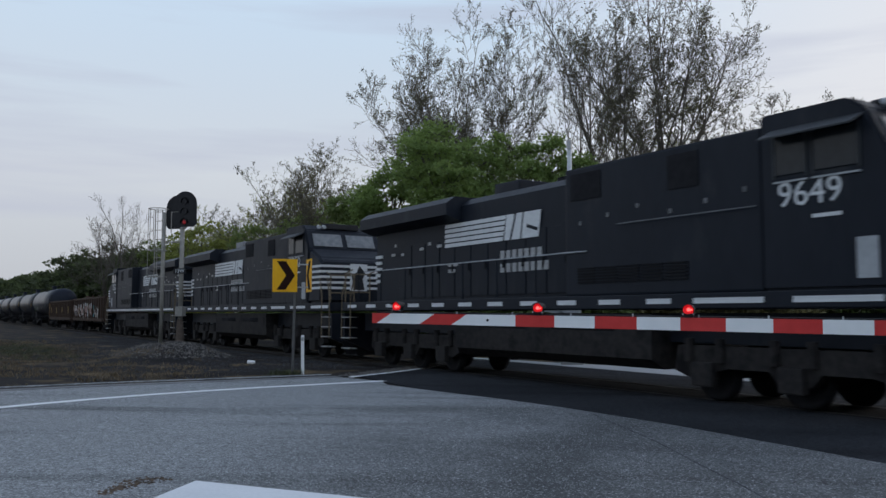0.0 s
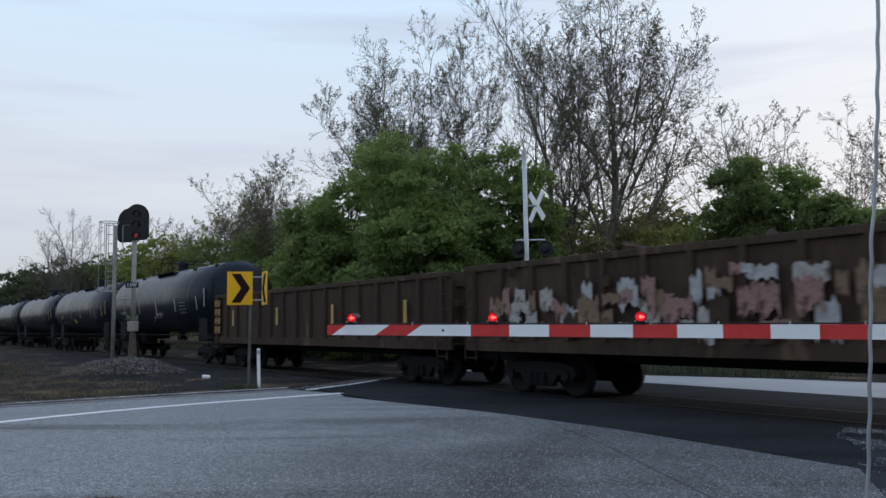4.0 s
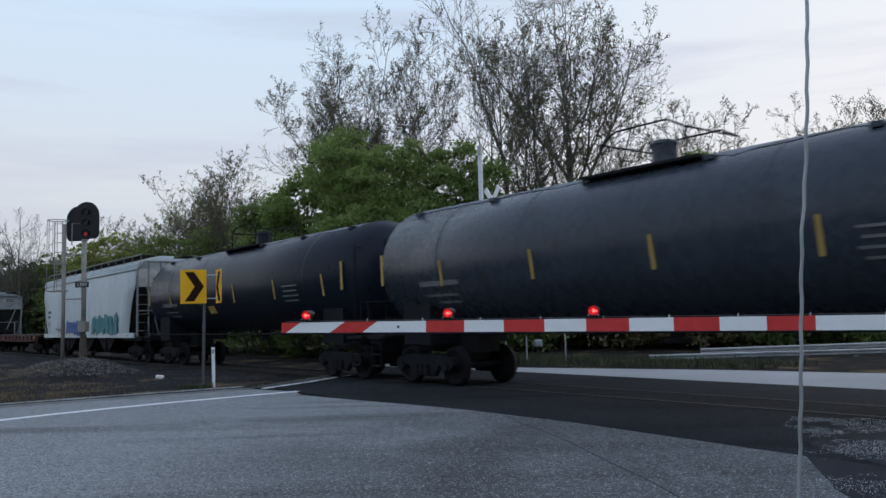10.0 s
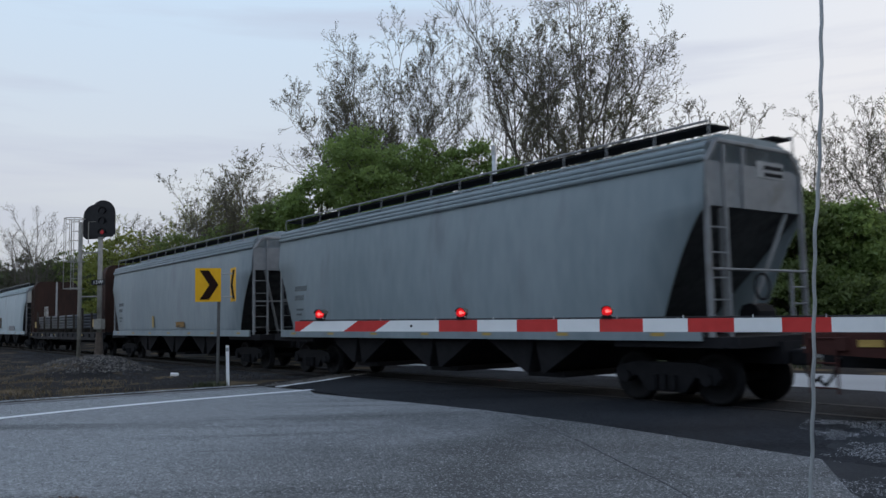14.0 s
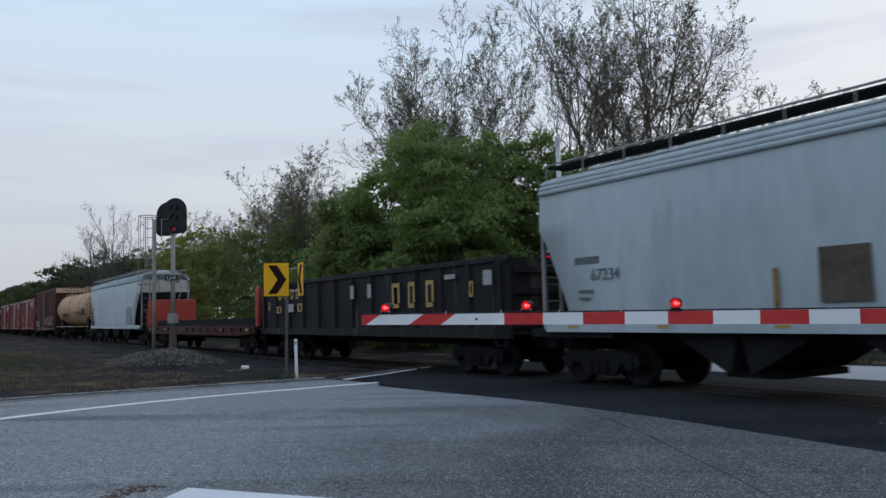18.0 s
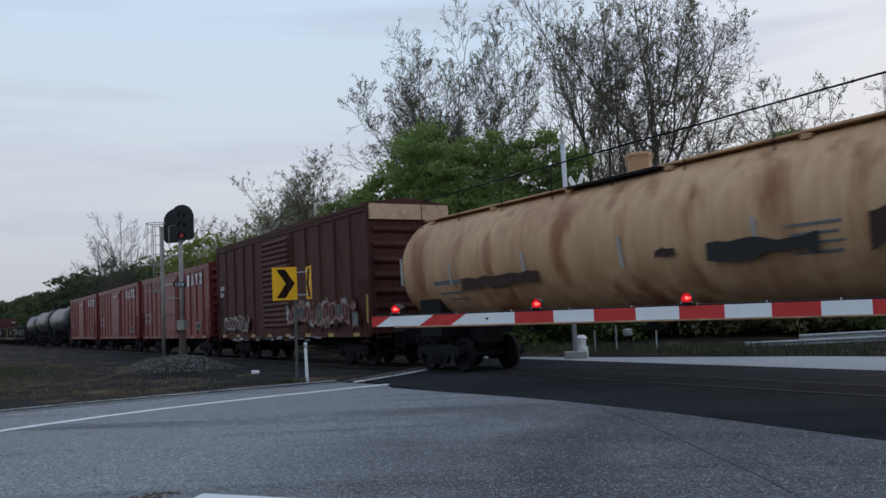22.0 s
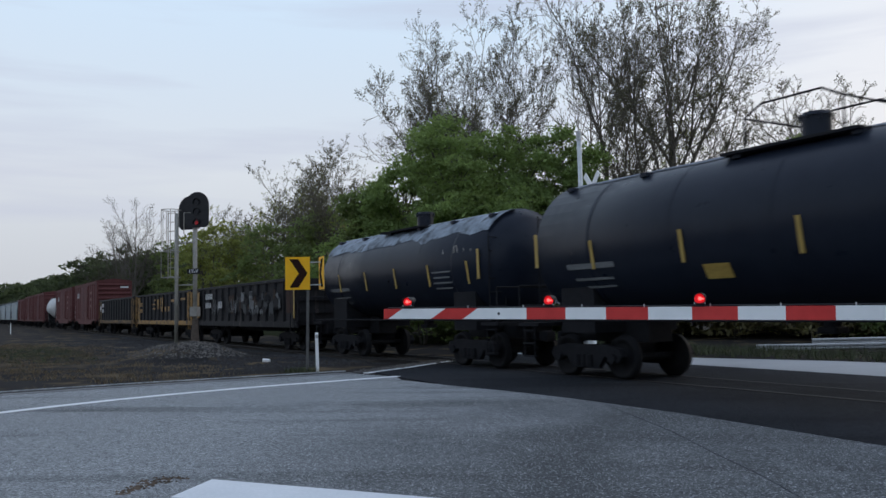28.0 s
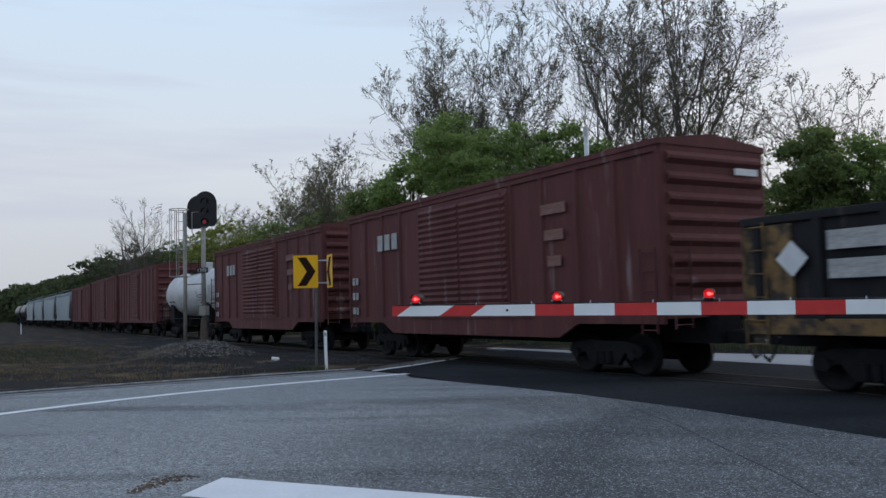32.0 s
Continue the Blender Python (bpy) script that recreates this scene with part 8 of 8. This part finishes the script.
    for a in (150, 200, 250, 300, 350):
        bm = bmesh.new()
        x, y = -0.98 + 0.36 * math.cos(radians(a)), -0.1 + 0.36 * math.sin(radians(a))
        rod(bm, (x, y, 2.55 if a in (200, 300) else 3.55), (x, y, 5.14), 0.012, 5)
        part("cage_bar", bm, MAST, sig)
    for z, x1 in ((3.86, 0.02), (2.25, 0.0)):
        bm = bmesh.new()
        rod(bm, (-0.74, -0.05, z), (x1, -0.05, z), 0.025, 6)
        part("tie_bar", bm, MAST, sig)
    bm = bmesh.new()
    rod(bm, (-0.42, -0.1, 4.75), (-0.42, -0.1, 5.0), 0.02, 5)
    rod(bm, (-0.42, -0.1, 5.0), (-0.12, -0.1, 5.0), 0.02, 5)
    rod(bm, (-0.42, -0.1, 4.2), (-0.42, -0.1, 4.75), 0.02, 5)
    part("guard_bar", bm, MAST, sig)


def chevron_sign():
    sign = thing("chevron_sign", "yellow and black chevron road signs on a steel post", "road sign", at=pose(-6.42, 22.3, 0.0))
    bm = bmesh.new()
    box(bm, -0.035, 0.035, -0.02, 0.03, -0.2, 3.05)
    post = part("post", bm, DULL_POST, sign, at=pose(0, 0, 0, 0, 0.9, 0))

    def plate(x, y, rz, flip, z=2.20):
        at = pose(x, y, z, 0, 0, rz)
        bm = bmesh.new()
        box(bm, -0.335, 0.335, 0, 0.008, 0, 0.90)
        pl = part("plate", bm, YELLOW, sign, at=at)
        bm = bmesh.new()
        s = -1 if flip else 1
        q = [(-0.22, 0.06), (0.02, 0.06), (0.27, 0.45), (0.02, 0.84), (-0.22, 0.84), (0.03, 0.45)]
        prism(bm, [(s * u1, v1) for u1, v1 in q], "y", -0.006, 0.0)
        part("chevron", bm, BROWN_MARK, pl)
        bm = bmesh.new()
        box(bm, -0.335, 0.335, 0.008, 0.012, 0, 0.90)
        part("backing", bm, GALV, pl)
    plate(-0.22, -0.12, 12, False)
    plate(0.42, -0.02, -63, True)
    for z in (2.33, 2.95):
        bm = bmesh.new()
        rod(bm, (-0.1, 0, z), (0.42, 0.02, z), 0.018, 6)
        part("bracket", bm, GALV, sign)


def delineator(x, y, h=1.06, lean=1.0):
    post = thing("delineator_post", "slim white delineator post with a reflector on the verge", "delineator post", "delineator posts along the verge", pose(x, y, ground_height(x, y), 0, -lean, 0))
    bm = bmesh.new()
    prism(bm, [(-0.045, -0.012), (0.045, -0.012), (0.03, 0.015), (-0.03, 0.015)], "z", -0.15, h)
    part("post", bm, WHITE, post)
    bm = bmesh.new()
    box(bm, -0.035, 0.035, -0.018, -0.012, h - 0.16, h - 0.06)
    part("reflector", bm, GALV, post)


def guardrail():
    rail = thing("guardrail", "galvanised steel guardrail on posts beyond the far road", "guardrail")
    a, b = Vector((7.3, 30.1)), Vector((20.4, 31.0))
    d = (b - a).normalized()
    turn = math.degrees(math.atan2(d.y, d.x))
    rail.matrix_basis = pose(a.x, a.y, -0.56, 0, 0, turn)
    L = (b - a).length
    for row, off in enumerate((0.0,)):
        bm = bmesh.new()
        prof = [(u1, 0.50 + (v1 - 0.42) * 0.70) for u1, v1 in ((0.0, 0.42), (-0.05, 0.46), (-0.05, 0.52), (0.0, 0.565), (-0.05, 0.61), (-0.05, 0.68), (0.0, 0.72), (0.012, 0.72), (-0.036, 0.67), (-0.036, 0.62), (0.014, 0.565), (-0.036, 0.51), (-0.036, 0.47), (0.012, 0.42))]
        prism(bm, prof, "x", 0.0, L)
        part("beam", bm, GALV, rail)
    k = 0.2
    while k < L:
        bm = bmesh.new()
        box(bm, k - 0.06, k + 0.06, 0.02, 0.17, -0.2, 0.70)
        part("post", bm, GALV, rail)
        k += 1.9
    r2 = thing("guardrail", "galvanised steel guardrail turning away up the road", "guardrail")
    r2.matrix_basis = pose(9.3, 31.0, -0.42, 0, 0, 12)
    bm = bmesh.new()
    prism(bm, prof, "x", 0.15, 12)
    part("beam", bm, GALV, r2)
    k = 1.0
    while k < 12:
        bm = bmesh.new()
        box(bm, k - 0.06, k + 0.06, 0.02, 0.17, -0.2, 0.70)
        part("post", bm, GALV, r2)
        k += 1.9


def far_posts():
    for x, y, h in ((3.0, 30.6, 0.95), (4.5, 31.2, 1.05), (2.3, 31.4, 0.8)):
        p = thing("marker_post", "thin weathered marker post in the far verge", "marker post", "marker posts on the far verge", pose(x, y, ground_height(x, y)))
        bm = bmesh.new()
        rod(bm, (0, 0, -0.1), (0, 0, h), 0.03, 8)
        part("post", bm, GALV, p)
    m = thing("mailbox", "small grey mailbox on a post in the far verge", "mailbox", at=pose(3.35, 30.0, 0))
    bm = bmesh.new()
    box(bm, -0.05, 0.05, -0.05, 0.05, -0.1, 0.55)
    part("post", bm, TIE, m)
    bm = bmesh.new()
    box(bm, -0.14, 0.14, -0.25, 0.25, 0.55, 0.80, 0.05)
    part("box", bm, GALV, m)
    # white capped pipe between the tracks and the road
    v = thing("vent_pipe", "white capped vent pipe beside the far verge", "vent pipe", at=pose(1.6, 27.9, 0))
    bm = bmesh.new()
    rod(bm, (0, 0, -0.1), (0, 0, 0.35), 0.20, 12)
    part("collar", bm, WHITE, v)
    bm = bmesh.new()
    rod(bm, (0, 0, 0.35), (0, 0, 0.62), 0.13, 12, 0.16)
    rod(bm, (0, 0, 0.62), (0, 0, 0.72), 0.20, 12, 0.10)
    part("cap", bm, WHITE, v)


def antenna():
    """The whip aerial of the car in which the camera is held, on its wing."""
    rod_x, rod_y = 0.625, 1.44
    an = thing("car_aerial", "thin spiral-wound car aerial, slightly bent", "car aerial", at=pose(0, 0, 0))
    bm = bmesh.new()
    pts = [Vector((0.555, 1.43, 1.02)), Vector((0.575, 1.445, 1.18)), Vector((0.592, 1.447, 1.32)), Vector((0.604, 1.448, 1.46)), Vector((0.612, 1.445, 1.60)), Vector((0.618, 1.440, 1.72)), Vector((0.630, 1.435, 1.84)), Vector((0.638, 1.430, 1.96)), Vector((0.645, 1.425, 2.10)), Vector((0.652, 1.42, 2.3))]
    fine = []
    for i in range(len(pts) - 1):
        for j in range(6):
            p = pts[i].lerp(pts[i + 1], j / 6)
            fine.append(p + Vector((0.0012 * math.sin(p.z * 75), 0, 0)))
    verts, faces = [], []
    tube(verts, faces, fine, [0.0034] * len(fine), 8)
    me = bpy.data.meshes.new("whip")
    me.from_pydata(verts, [], faces)
    me.materials.append(GALV)
    me.polygons.foreach_set("use_smooth", [True] * len(me.polygons))
    part("whip", me, GALV, an)
    bm = bmesh.new()
    rod(bm, (0.550, 1.43, 0.96), (0.556, 1.43, 1.04), 0.022, 10, 0.010)
    part("base", bm, BLACK, an)
    bm = bmesh.new()
    box(bm, 0.35, 0.75, 0.9, 1.9, 0.0, 0.96, 0.06)
    part("wing_panel", bm, GALV, an)


def litter():
    rng = random.Random(6)
    spots = []
    for _ in range(110):                                             # swept into a ridge beside the bar
        v = rng.random()
        spots.append((-3.70 - 0.16 * v + rng.gauss(0, 0.035 + 0.06 * (1 - v)), 7.96 - 0.75 * v + rng.gauss(0, 0.03), 0.006))
    scatter("leaf_litter", spots, 0.030, LITTER, "dead leaves and twigs blown against the stop bar", "leaf litter", 0.4)
    st = solid("white_rag", box(bmesh.new(), -0.13, 0.13, -0.09, 0.09, -0.02, 0.08, 0.03), WHITE, "crumpled pale scrap lying on the cinders", "litter")
    st.matrix_basis = pose(-9.2, 27.1, ground_height(-9.2, 27.1) + 0.02, 8, 5, 20)


crossing_gate()
far_signal()
block_signal()
chevron_sign()
delineator(-6.12, 22.25)
delineator(-52.9, 78.2, 1.1)
guardrail()
far_posts()
antenna()
litter()


# ---- what moves: the whole train rolls past at a steady speed ----
def motions():
    for car, centre in CARS:
        rows = []
        for t in (0.0, 8.0, 16.0, 24.0, 32.0):
            p = along(TRACK_N, centre - SPEED * t, RAIL_TOP)
            rows.append((t, Matrix.Translation(p) @ pose(0, 0, 0, 0, 0, TRACK_TURN - 90)))
        walk(car, rows)


motions()
